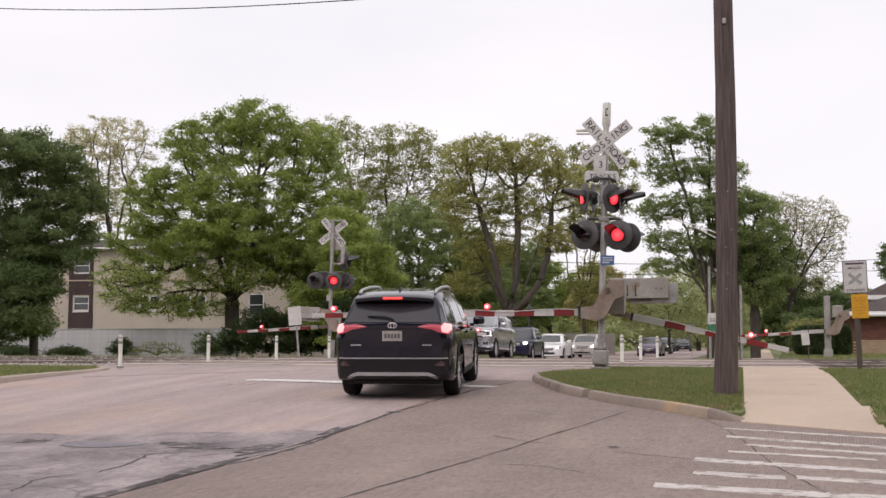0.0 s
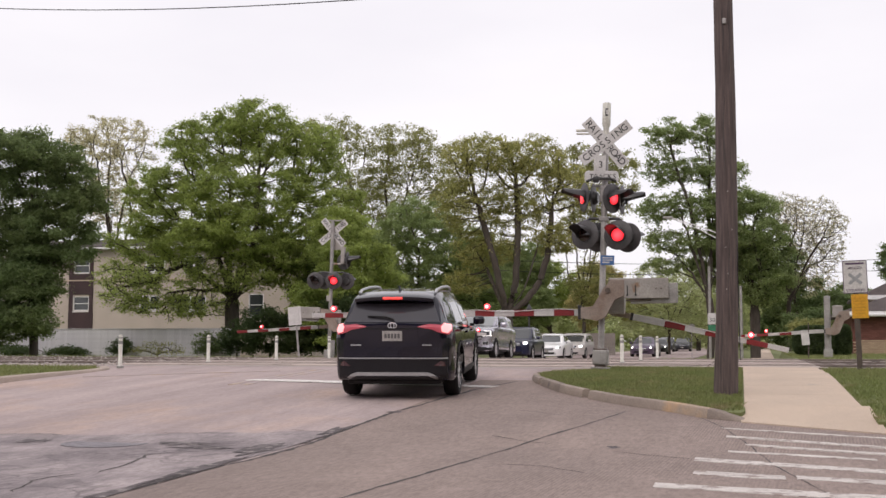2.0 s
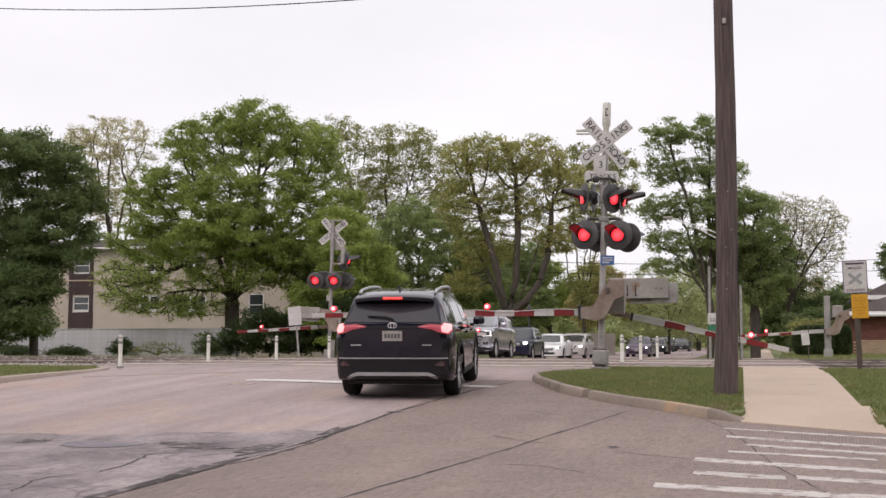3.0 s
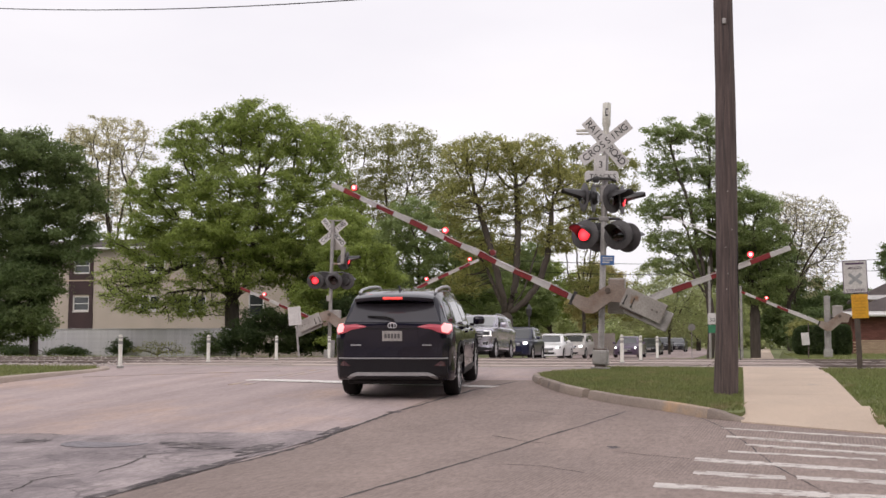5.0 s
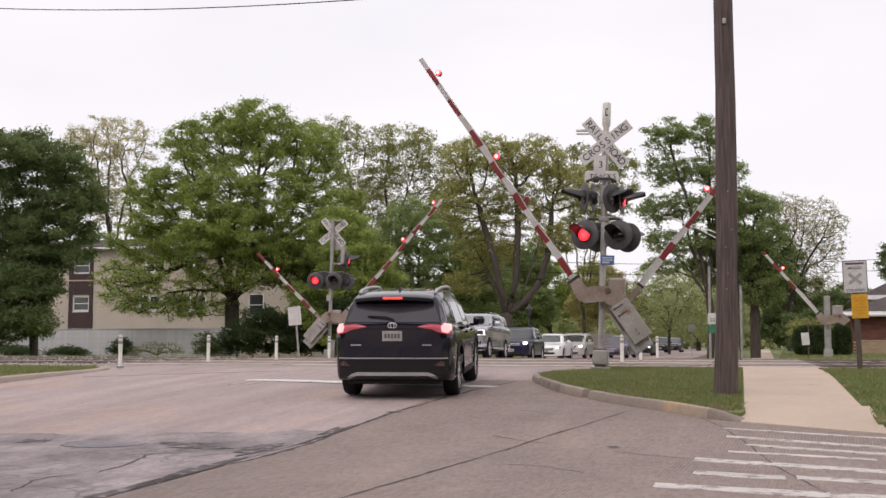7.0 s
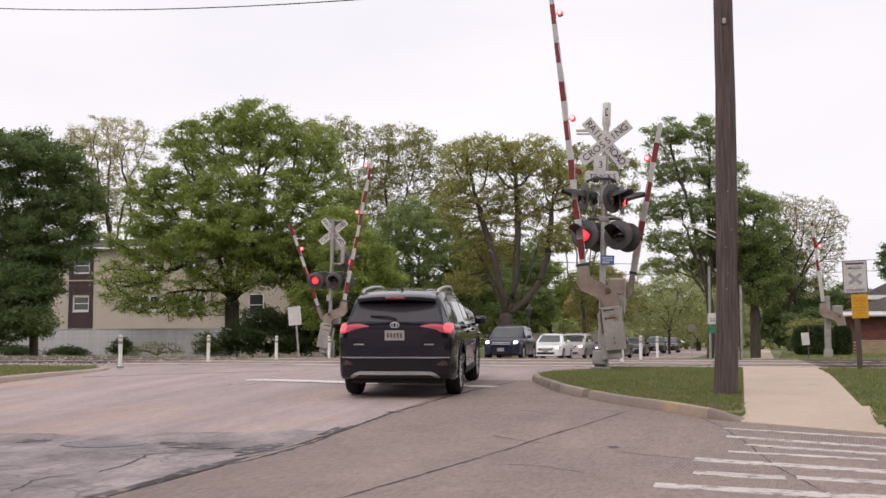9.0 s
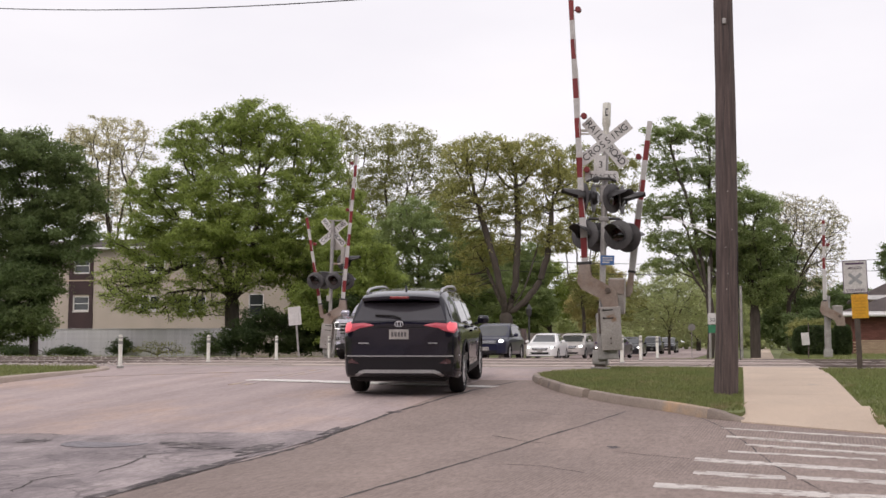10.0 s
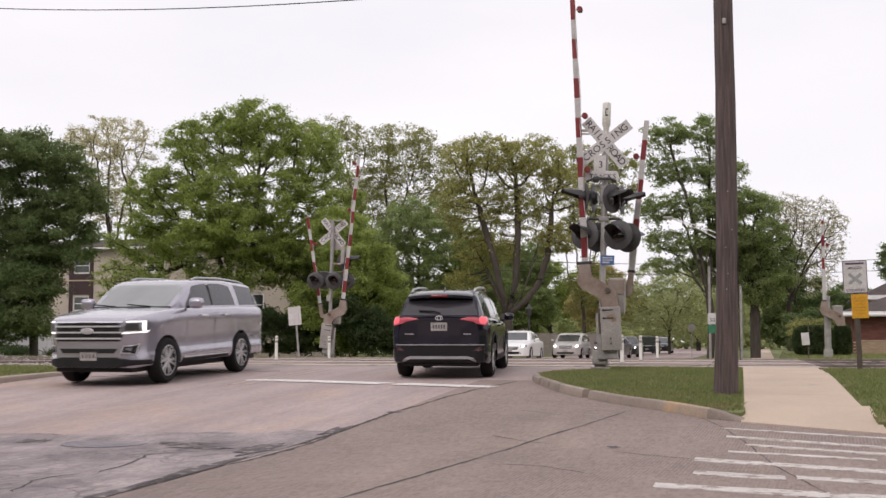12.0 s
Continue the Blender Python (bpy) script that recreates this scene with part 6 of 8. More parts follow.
def hip_roof(x0, x1, y0, y1, z, rise, over=0.5, inset=4.0):
    b = bmesh.new()
    a = [b.verts.new(p) for p in ((x0 - over, y0 - over, z), (x1 + over, y0 - over, z), (x1 + over, y1 + over, z), (x0 - over, y1 + over, z))]
    a2 = [b.verts.new((v.co.x, v.co.y, z + 0.18)) for v in a]
    ym = (y0 + y1) / 2
    r = [b.verts.new((x0 + inset, ym, z + rise)), b.verts.new((x1 - inset, ym, z + rise))]
    b.faces.new(a[::-1])
    for i in range(4):
        b.faces.new((a[i], a[(i + 1) % 4], a2[(i + 1) % 4], a2[i]))
    b.faces.new((a2[0], a2[1], r[1], r[0]))
    b.faces.new((a2[2], a2[3], r[0], r[1]))
    b.faces.new((a2[1], a2[2], r[1]))
    b.faces.new((a2[3], a2[0], r[0]))
    return b


GY = 72.0
flats = thing("apartment_building", "two-storey beige rendered building with brown panels and white windows", "house", pose(0, 0, -0.5))
win_list = [(-44.55, 3.7, 1.25, 1.0), (-39.3, 3.7, 1.5, 1.0), (-36.2, 3.65, 2.3, 1.0), (-31.4, 3.5, 1.1, 1.5), (-44.55, 6.35, 1.25, 1.1), (-38.9, 6.35, 1.5, 1.1), (-36.0, 6.35, 1.5, 1.1), (-31.4, 6.35, 1.2, 1.1), (-48.0, 3.7, 1.3, 1.0), (-51.5, 3.7, 1.3, 1.0), (-51.5, 6.35, 1.3, 1.1)]
walled(flats, -60.0, -28.0, GY, GY + 11, 0.0, 7.45, win_list, STUCCO)
part("brown_panel", box(1.9, 0.06, 1.55, (-44.55, GY - 0.03, 2.3)), BROWN_PANEL, flats, "dark brown cladding panel")
part("brown_panel", box(1.9, 0.06, 1.45, (-44.55, GY - 0.03, 5.05)), BROWN_PANEL, flats, "dark brown cladding panel")
part("brown_panel", box(0.28, 0.06, 7.2, (-45.34, GY - 0.034, 3.7)), BROWN_PANEL, flats, "dark brown cladding panel")
part("brown_panel", box(0.28, 0.06, 7.2, (-43.76, GY - 0.034, 3.7)), BROWN_PANEL, flats, "dark brown cladding panel")
part("string_course", box(32.0, 0.1, 0.08, (-44, GY - 0.045, 5.3)), CONCRETE, flats, "pale trim board")
part("roof", hip_roof(-60, -28, GY, GY + 11, 7.45, 1.2), SHINGLE, flats, "dark brown shingle roof")
part("fascia", box(33.1, 0.05, 0.15, (-44, GY - 0.53, 7.5)), TRIM_W, flats, "white fascia board")
for cx, cz, w, h in win_list:
    window_on(flats, cx, cz, w, h, GY + 0.1, 2 if w > 1.4 else 1)

RY = 58.0
ranch = thing("brick_house", "low red and tan brick house with brown roof", "house", pose(0, 0, -0.45))
walled(ranch, 5.1, 22.0, RY, RY + 9, 0.0, 2.2, [(12.0, 1.3, 1.6, 1.1)], BRICK)
window_on(ranch, 12.0, 1.3, 1.6, 1.1, RY + 0.1, 2)
part("roof", hip_roof(5.1, 22.0, RY, RY + 9, 2.2, 1.9, 0.6, 4.5), SHINGLE, ranch, "brown shingle roof")
part("gutter", tube([(4.4, RY - 0.66, 2.25), (22.7, RY - 0.66, 2.25)], 0.08, 8), TRIM_W, ranch, "white gutter")
part("fascia", box(18.1, 0.05, 0.22, (13.55, RY - 0.63, 2.3)), TRIM_W, ranch, "white fascia board")
part("downpipe", tube([(5.3, RY - 0.6, 2.2), (5.3, RY - 0.1, 1.9), (5.3, RY - 0.1, 0.1)], 0.05, 8), TRIM_W, ranch, "white downpipe")
wing = thing("house_wing", "further house with brown roof behind the brick one", "house", pose(0, 0, -0.45))
walled(wing, 7.2, 24.0, RY + 12, RY + 20, 0.0, 3.4, [], STUCCO)
part("roof", hip_roof(7.2, 24.0, RY + 12, RY + 20, 3.4, 2.4, 0.6, 4.0), SHINGLE, wing, "brown shingle roof")
part("fascia", box(18.0, 0.05, 0.25, (15.6, RY + 11.35, 3.5)), TRIM_W, wing, "white fascia board")
# courses of brick on the house front that faces the tracks
bm_one = {}
for row in range(29):
    z = 0.04 + row * 0.075
    for k in range(9):
        x = 5.22 + k * 0.215 + (0.107 if row % 2 else 0)
        key = "t" if z < 1.05 else "r"
        at = pose(x, RY - 0.012, z + 0.03)
        if key not in bm_one:
            bm_one[key] = part("brick", box(0.205, 0.03, 0.065), BRICK_T if key == "t" else BRICK, ranch, "", at)
        else:
            shared("brick", bm_one[key], ranch, at)

# white board fence behind the far lawn
fence = thing("board_fence", "white painted board fence, stained by ivy", "fence", pose(0, 60.0, ground_z(60)))
board = None
for k in range(120):
    x = -45.5 + k * 0.152
    at = pose(x, 0, 0.0, 0, 0, 0.3 * math.sin(k * 1.7))
    if board is None:
        board = part("board", slab([(-0.072, 0.05), (0.072, 0.05), (0.072, 1.68), (-0.072, 1.68)], 0.024), FENCE, fence, "", at)
    else:
        shared("board", board, fence, at)
for k in range(8):
    part("post", box(0.11, 0.11, 1.75, (-45.4 + k * 2.6, 0.09, 0.87), 0.01, 1), FENCE, fence)
for z in (0.4, 1.4):
    part("fence_rail", box(18.4, 0.05, 0.09, (-36.3, 0.05, z)), FENCE, fence)
part("cap_rail", box(18.4, 0.09, 0.04, (-36.3, 0, 1.7)), FENCE, fence)

grey_fence = thing("timber_fence", "weathered grey timber fence beyond the road", "fence", pose(-17.6, 92, ground_z(92), 0, 0, 8))
board = None
for k in range(56):
    at = pose(-0.5 + k * 0.152, 0, 0.0)
    if board is None:
        board = part("board", slab([(-0.07, 0.05), (0.07, 0.05), (0.07, 1.75), (0, 1.82), (-0.07, 1.75)], 0.024), BALLAST, grey_fence, "", at)
    else:
        shared("board", board, grey_fence, at)
for z in (0.4, 1.4):
    part("fence_rail", box(8.5, 0.05, 0.09, (3.7, 0.05, z)), BALLAST, grey_fence)

# leaning wooden pole on the corner verge
pole = thing("utility_pole", "tall dark weathered wooden utility pole, slightly bowed", "pole", pose(-0.22, 17.07, ground_z(17.07) + 0.1))
line = [(-0.02, 0.0, -0.3), (-0.01, 0.0, 0.0), (0.018, 0, 0.8), (0.04, 0, 1.7), (0.052, 0, 2.6), (0.06, 0, 3.6), (0.064, 0, 4.4), (0.057, 0, 5.6), (0.03, 0, 8.0), (0.0, 0, 11.0)]
trunk = tube(line, [0.175, 0.168, 0.157, 0.153, 0.15, 0.145, 0.14, 0.134, 0.125, 0.115], 28)
bmesh.ops.subdivide_edges(trunk, edges=[e for e in trunk.edges if abs(e.verts[0].co.z - e.verts[1].co.z) > 0.3], cuts=6)
for v in trunk.verts:
    a = math.atan2(v.co.y, v.co.x)
    r = 1 + 0.012 * noise.noise((math.cos(a) * 6, math.sin(a) * 6, v.co.z * 0.5))
    v.co.x, v.co.y = v.co.x * 1.0 + (r - 1) * math.cos(a) * 0.9, v.co.y + (r - 1) * math.sin(a) * 0.9
part("shaft", trunk, POLE, pole, smooth=True)
for k, (a0, z0, z1) in enumerate(((-100, 3.1, 4.4), (-80, 1.0, 2.4), (-115, 0.2, 1.1), (-60, 4.6, 5.6), (-95, 4.9, 5.6))):
    pts = []
    for q in range(8):
        z = z0 + (z1 - z0) * q / 7
        aa = radians(a0 + 4 * math.sin(q * 1.3 + k))
        rr = float(np.interp(z, [0, 0.8, 1.8, 3.8, 6.2], [0.169, 0.158, 0.154, 0.146, 0.135]))
        cx = float(np.interp(z, [0, 0.8, 1.7, 2.6, 3.6, 4.4, 5.6, 6.2], [-0.01, 0.018, 0.04, 0.052, 0.06, 0.064, 0.057, 0.05]))
        pts.append((cx + rr * math.cos(aa), rr * math.sin(aa), z))
    part("drying_crack", tube(pts, [0.002] + [0.006] * 6 + [0.002], 5), CRACK, pole, "dark vertical crack")
for k, (a0, z) in enumerate(((-95, 2.1), (-85, 1.72), (-95, 1.5), (-80, 2.9), (-60, 2.35))):
    rr = 0.153
    part("nail", lathe([(0.0, 0.0), (0.008, 0.0), (0.006, 0.004), (0.0, 0.005)], 6), SIGN_W, pole, "", pose(0.045 + rr * math.cos(radians(a0)), rr * math.sin(radians(a0)), z, 90))
part("ground_wire_clip", box(0.05, 0.03, 0.08, (0.07, -0.145, 5.38), 0.008), GALV, pole)
part("ground_wire", tube([(0.205 - 0.004 * z, -0.05, z * 0.5) for z in range(1, 21)], 0.006, 5), WIRE, pole)


def wire(name, label, a, z, sag, r=0.012):
    pts = [Vector(a).lerp(Vector(z), k / 24) - Vector((0, 0, 4 * sag * (k / 24) * (1 - k / 24))) for k in range(25)]
    return tagged(link(name, tube(pts, r, 5), WIRE), label, "cable")


wire("overhead_cable", "thin dark cable hanging from the utility pole", (-30.29, 26.29, 11.5), (-0.22, 16.95, 6.05), 1.0, 0.01)
copy_thing(pole, pose(-30.3, 26.45, 0.38))

# warning sign on a leaning brown post beside the sidewalk
sign = thing("warning_sign", "white notice over an amber panel on a brown post", "sign", pose(2.235, 24.0, ground_z(24) - 0.01, 0, -1.6, 0))
part("post", box(0.1, 0.07, 2.15, (0, 0.04, 1.0), 0.01, 1), TIE, sign, "dark brown post")
face = part("white_panel", box(0.46, 0.008, 0.65, (0.0, -0.004, 1.85), 0.003, 1), SIGN_W, sign, "white panel with dark border")
for cx, cz, sx, sz in ((0, 2.165, 0.44, 0.012), (0, 1.535, 0.44, 0.012), (-0.22, 1.85, 0.012, 0.63), (0.22, 1.85, 0.012, 0.63)):
    part("border", box(sx, 0.004, sz, (cx, -0.011, cz)), SIGN_R, face)
part("text_bar", box(0.35, 0.004, 0.034, (0, -0.011, 2.11)), SIGN_R, face)
for i, ch in enumerate("ARRESTS"):
    part("letter", words(ch, 0.075), SIGN_R, face, "", pose(-0.11 + i * 0.038, -0.011, 2.02))
for i, ch in enumerate("VIOLATORS"):
    part("letter", words(ch, 0.075), SIGN_R, face, "", pose(-0.155 + i * 0.039, -0.011, 1.585))
for roll in (40, -40):
    part("cross_symbol", box(0.3, 0.004, 0.06, (0, 0, 0)), GREYBAR, face, "", pose(0.0, -0.011 - (0.003 if roll > 0 else 0), 1.81) @ pose(0, 0, 0, 0, roll, 0))
amber = part("amber_panel", box(0.31, 0.008, 0.47, (0.06, -0.004, 1.27), 0.003, 1), SIGN_Y, sign, "amber panel with faint text")
for k in range(6):
    part("text_bar", box(0.22 - 0.03 * (k % 3), 0.004, 0.018, (0.06, -0.011, 1.43 - k * 0.06)), AMBER_TEXT, amber)

# back of a tilted sign by the far mast
back_sign = thing("back_of_sign", "pale back of a small sign on a tilted post", "sign", pose(-14.4, 36.6, 0.0, 0, -5, 0))
part("post", box(0.06, 0.05, 1.4, (0, 0.03, 0.65), 0.008, 1), GALV, back_sign, "thin metal post")
part("plate", box(0.46, 0.01, 0.62, (-0.03, -0.004, 1.42), 0.003, 1), SIGN_W, back_sign, "white plate")
part("brace", box(0.08, 0.03, 0.5, (0.08, -0.015, 1.42), 0.006, 1), SIGN_W, back_sign)

# small things along the far sidewalk and road
notice = thing("small_notice", "small white notice on a thin post", "sign", pose(2.32, 43.2, ground_z(43)))
part("post", tube([(-0.02, 0.02, 0), (0.0, 0.02, 1.3)], 0.02, 6), POLE, notice, "thin dark post")
part("plate", box(0.27, 0.01, 0.44, (-0.05, -0.01, 0.74), 0.003, 1), SIGN_W, notice, "white plate", pose(0, 0, 0, 0, -5, 0))
speed = thing("speed_limit_sign", "white speed limit sign on a grey steel pole", "sign", pose(-1.61, 63.60, ground_z(62)))
part("post", tube([(0, 0.03, 0), (0, 0.03, 5.0)], 0.07, 10), GALV, speed, "grey steel pole")
sp = part("plate", box(0.46, 0.01, 0.58, (0.12, -0.06, 2.2), 0.003, 1), SIGN_W, speed, "white plate")
part("letter", words("30", 0.31), SIGN_K, sp, "", pose(0.13, -0.07, 2.13))
part("green_plate", box(0.42, 0.01, 0.42, (0.12, -0.06, 1.66), 0.003, 1), SIGN_G, speed, "green plate")
arm = tube([(0, 0, 6.42), (-1.4, 0, 6.94), (-2.85, 0, 7.4)], 0.026, 8, tube([(0, 0, 6.05), (-1.35, 0, 6.78), (-2.85, 0, 7.36)], 0.022, 8))
lamp = thing("street_lamp", "grey street lamp arm on a steel pole", "street lamp", pose(-0.66, 61.69, ground_z(61), 0, 0, 14.4))
part("pole", tube([(0, 0, 0), (0, 0, 6.55)], [0.08, 0.06], 10), GALV, lamp, "grey steel pole")
part("arm", arm, TRIM_W, lamp, "double pipe lamp arm")
part("head", box(0.5, 0.2, 0.12, (-3.02, 0, 7.4), 0.05, 3), GALV, lamp, "flat lamp head")
lantern = thing("lantern_post", "slim black lantern post", "street lamp", pose(-12.9, 72.0, ground_z(72)))
part("post", tube([(0, 0, 0), (0, 0, 2.6)], [0.09, 0.05], 10), BLACK, lantern, "black post")
part("lantern", lathe([(0.08, 2.6), (0.16, 2.75), (0.2, 3.1), (0.12, 3.25), (0.03, 3.4), (0.0, 3.42)], 8), BLACK, lantern, "black lantern")
util = thing("far_utility_pole", "slim pale grey pole beside the far sidewalk", "pole", pose(0.02, 76, ground_z(76)))
part("shaft", tube([(0, 0, 0), (0, 0, 4.55)], [0.1, 0.085], 12), GALV, util, smooth=True)
part("cap", lathe([(0.095, 4.55), (0.095, 4.6), (0.0, 4.63)], 12), GALV, util)
wire("distant_cable", "thin distant cable across the road", (-20, 88, 7.0), (14, 88, 6.6), 0.5, 0.02)
wire("distant_cable", "thin distant cable across the road", (-20, 88, 6.2), (14, 88, 5.8), 0.5, 0.02)
street = thing("round_sign", "back of a round sign on a thin post", "sign", pose(-3.4, 84, ground_z(84)))
part("post", tube([(0, 0, 0), (0, 0, 2.2)], 0.03, 6), GALV, street)
part("disc", lathe([(0.0, 0.0), (0.27, 0.0), (0.27, 0.02), (0.0, 0.02)], 8, "y"), GALV, street, "grey disc", pose(0, -0.03, 2.1))
bin_post = thing("signal_cabinet", "slim dark box on a post beside the far road edge", "box", pose(-12.2, 66, ground_z(66)))
part("post", box(0.1, 0.1, 1.0, (0, 0, 0.5), 0.01, 1), POLE, bin_post)
part("case", box(0.4, 0.3, 0.9, (0, 0, 1.3), 0.03), POLE, bin_post, "dark case")


# ---- trees, shrubs and grass ----
def kmeans(p, k, rs, rounds=5):
    k = min(k, len(p))
    c = p[rs.choice(len(p), k, replace=False)]
    for _ in range(rounds):
        lab = np.argmin(((p[:, None] - c[None]) ** 2).sum(2), 1)
        c = np.array([p[lab == i].mean(0) if (lab == i).any() else c[i] for i in range(k)])
    return lab, c


def limb_mesh(limbs, n=6):
    """Tubes for many limbs at once: each is (points, radii)."""
    vs, fs, off = [], [], 0
    ang = np.arange(n) * 2 * np.pi / n
    for pts, rad in limbs:
        pts = np.asarray(pts)
        d = np.gradient(pts, axis=0)
        d /= np.linalg.norm(d, axis=1)[:, None] + 1e-9
        ref = np.where(np.abs(d[:, 2:3]) > 0.9, np.array([[1.0, 0, 0]]), np.array([[0, 0, 1.0]]))
        s = np.cross(d, ref)
        s /= np.linalg.norm(s, axis=1)[:, None] + 1e-9
        u = np.cross(d, s)
        ring = pts[:, None] + np.asarray(rad)[:, None, None] * (s[:, None] * np.cos(ang)[None, :, None] + u[:, None] * np.sin(ang)[None, :, None])
        vs.append(ring.reshape(-1, 3))
        m = len(pts)
        i = np.arange(m - 1)[:, None] * n
        k = np.arange(n)[None]
        fs.append(np.stack([i + k, i + (k + 1) % n, i + n + (k + 1) % n, i + n + k], 2).reshape(-1, 4) + off)
        off += m * n
    return np.concatenate(vs), np.concatenate(fs)


def leaf_mesh(centres, size, rs, droop=0.25, narrow=0.62):
    """Small pointed leaves, each one triangle, mostly lying flat but turned every way."""
    n = len(centres)
    a = rs.rand(n) * 2 * np.pi
    el = rs.normal(-droop, 0.45, n)
    d = np.stack([np.cos(a) * np.cos(el), np.sin(a) * np.cos(el), np.sin(el)], 1)
    s = np.cross(d, rs.normal(size=(n, 3)) * 0.75 + np.array([0, 0, 0.8]))
    s /= np.linalg.norm(s, axis=1)[:, None] + 1e-9
    ln = size * (0.6 + 0.8 * rs.rand(n))[:, None]
    w = ln * narrow * (0.7 + 0.6 * rs.rand(n))[:, None]
    v = np.stack([centres - d * ln * 0.45 + s * w * 0.6, centres - d * ln * 0.35 - s * w * 0.6, centres + d * ln * 0.65], 1)
    return v.reshape(-1, 3), np.arange(n * 3).reshape(n, 3)


def fill_crown(lobes, count, rs, gap, flat):
    """Points spread over the lobes of a crown, gathered into level sprays with gaps between them."""
    lob = np.array([l[:6] for l in lobes], float)
    share = np.array([l[6] for l in lobes], float)
    out, off = [], rs.uniform(-50, 50, 3)
    size = float(np.mean(lob[:, 3])) * 0.5
    while len(out) < count:
        m = rs.choice(len(lobes), p=share / share.sum())
        d = rs.normal(size=3)
        d *= rs.rand() ** 0.4 / np.linalg.norm(d)
        q = lob[m, :3] + d * lob[m, 3:6]
        w = noise.noise(((q[0] + off[0]) / size, (q[1] + off[1]) / size, (q[2] + off[2]) / (size * flat)))
        if w > rs.normal(gap, 0.1) and q[2] > 0.3:
            out.append(q)
    return np.array(out)


def tree(label, at, lobes, tips, per_tip, leaf, material, trunk_r=0.3, fork=2.5, seed=1, spread=0.25, limbs=7, name="tree", twig_r=0.009, lean=(0, 0), category="tree", bark=None, crook=0.12, gap=-0.08, flat=0.6, droop=0.25, rim=0.72, fringe=2, rise=0.13, thin_below=0.0):
    """A tapered trunk, limbs that divide and grow step by step towards the points that fill the crown, and leaves in sprays along the outer twigs.
    lobes: (sideways, depth, height, three radii, share of the twigs)."""
    rs = np.random.RandomState(seed)
    t = thing(name, label, category, at)
    goal = fill_crown(lobes, tips, rs, gap, flat)
    volume = sum(4.19 * l[3] * l[4] * l[5] for l in lobes) * 0.55
    gapw = (volume / tips) ** (1 / 3)
    step, reach = 0.5 * gapw, 0.8 * gapw
    pos, par = [np.array([0.0, 0.0, -0.25])], [-1]

    def chain(start, points):
        k = start
        for q in points:
            pos.append(np.array(q, float))
            par.append(k)
            k = len(pos) - 1
        return k
    top = np.array([lean[0], lean[1], fork])
    m = max(4, int(fork / max(step, 0.15)))
    f = (np.arange(m) + 1) / m
    bow = rs.normal(0, 0.03 * fork, 2)
    trunk = chain(0, [(top[0] * q + bow[0] * math.sin(3.14 * q), top[1] * q + bow[1] * math.sin(3.14 * q), -0.25 + (fork + 0.25) * q) for q in f])
    lab, c = kmeans(goal, limbs, rs)
    for i in range(len(c)):
        end = top + (c[i] - top) * rim
        ln = np.linalg.norm(end - top)
        k = max(3, int(ln / max(step, 0.12)))
        b = max(1, trunk - rs.randint(0, max(1, int(m * 0.3))))
        a0 = pos[b]
        bend = rs.normal(0, crook * ln * 0.7, 3)
        pts, wob = [], np.zeros(3)
        for q in (np.arange(k) + 1) / k:
            wob = wob * 0.8 + rs.normal(0, crook * step * 1.2, 3)
            pts.append(a0 + (end - a0) * q + (bend + np.array([0, 0, rise * ln])) * math.sin(math.pi * q) + wob)
        chain(b, pts)
    live = goal.copy()
    best = np.full(len(live), 1e9)
    who = np.zeros(len(live), int)
    fresh = 0
    for _ in range(70):
        new_p = np.array(pos[fresh:])
        if not len(new_p) or not len(live):
            break
        d2 = ((live[:, None] - new_p[None]) ** 2).sum(2)
        j = d2.argmin(1)
        dm = d2[np.arange(len(live)), j]
        nearer = dm < best
        best[nearer], who[nearer] = dm[nearer], j[nearer] + fresh
        fresh = len(pos)
        keep = best > reach ** 2
        live, best, who = live[keep], best[keep], who[keep]
        if not len(live):
            break
        now = np.array(pos)
        pull = live - now[who]
        pull /= np.linalg.norm(pull, axis=1)[:, None] + 1e-9
        total = np.zeros((len(pos), 3))
        np.add.at(total, who, pull)
        for i in np.unique(who):
            d = total[i] / (np.linalg.norm(total[i]) + 1e-9) + rs.normal(0, 0.16, 3) + np.array([0, 0, 0.05])
            pos.append(now[i] + d / np.linalg.norm(d) * step)
            par.append(int(i))
    p, par = np.array(pos), np.array(par)
    ends = np.setdiff1d(np.arange(trunk + 1, len(p)), par)
    for k in range(fringe):
        way = p[ends] - p[par[ends]]
        way /= np.linalg.norm(way, axis=1)[:, None] + 1e-9
        base = ends
        for q in range(2):
            way = way + rs.normal(0, 0.42, way.shape) + np.array([0, 0, 0.06])
            way /= np.linalg.norm(way, axis=1)[:, None]
            fresh = np.arange(len(p), len(p) + len(ends))
            p = np.concatenate([p, p[base] + way * gapw * 0.36 * rs.uniform(0.6, 1.3, (len(ends), 1))])
            par = np.concatenate([par, base])
            base = fresh
    n = len(p)
    kids = np.zeros(n, int)
    np.add.at(kids, par[1:], 1)
    load = np.where(kids == 0, 1.0, 0.0)
    for i in range(n - 1, 0, -1):
        load[par[i]] += load[i]
    rad = twig_r + (trunk_r - twig_r) * ((load - 1) / max(load[0] - 1, 1)) ** 0.56
    rad[0] *= 1.25
    follow = np.full(n, -1)
    for i in range(n - 1, 0, -1):
        if follow[par[i]] < 0 or load[i] > load[follow[par[i]]]:
            follow[par[i]] = i
    thick, thin_ones = [], []
    for i in range(n):
        if i and follow[par[i]] == i:
            continue
        line = [par[i]] if i else []
        k = i
        while k >= 0:
            line.append(k)
            k = follow[k]
        if len(line) > 1:
            r = rad[line].copy()
            if i:
                r[0] = min(r[0], r[1] * 1.15)
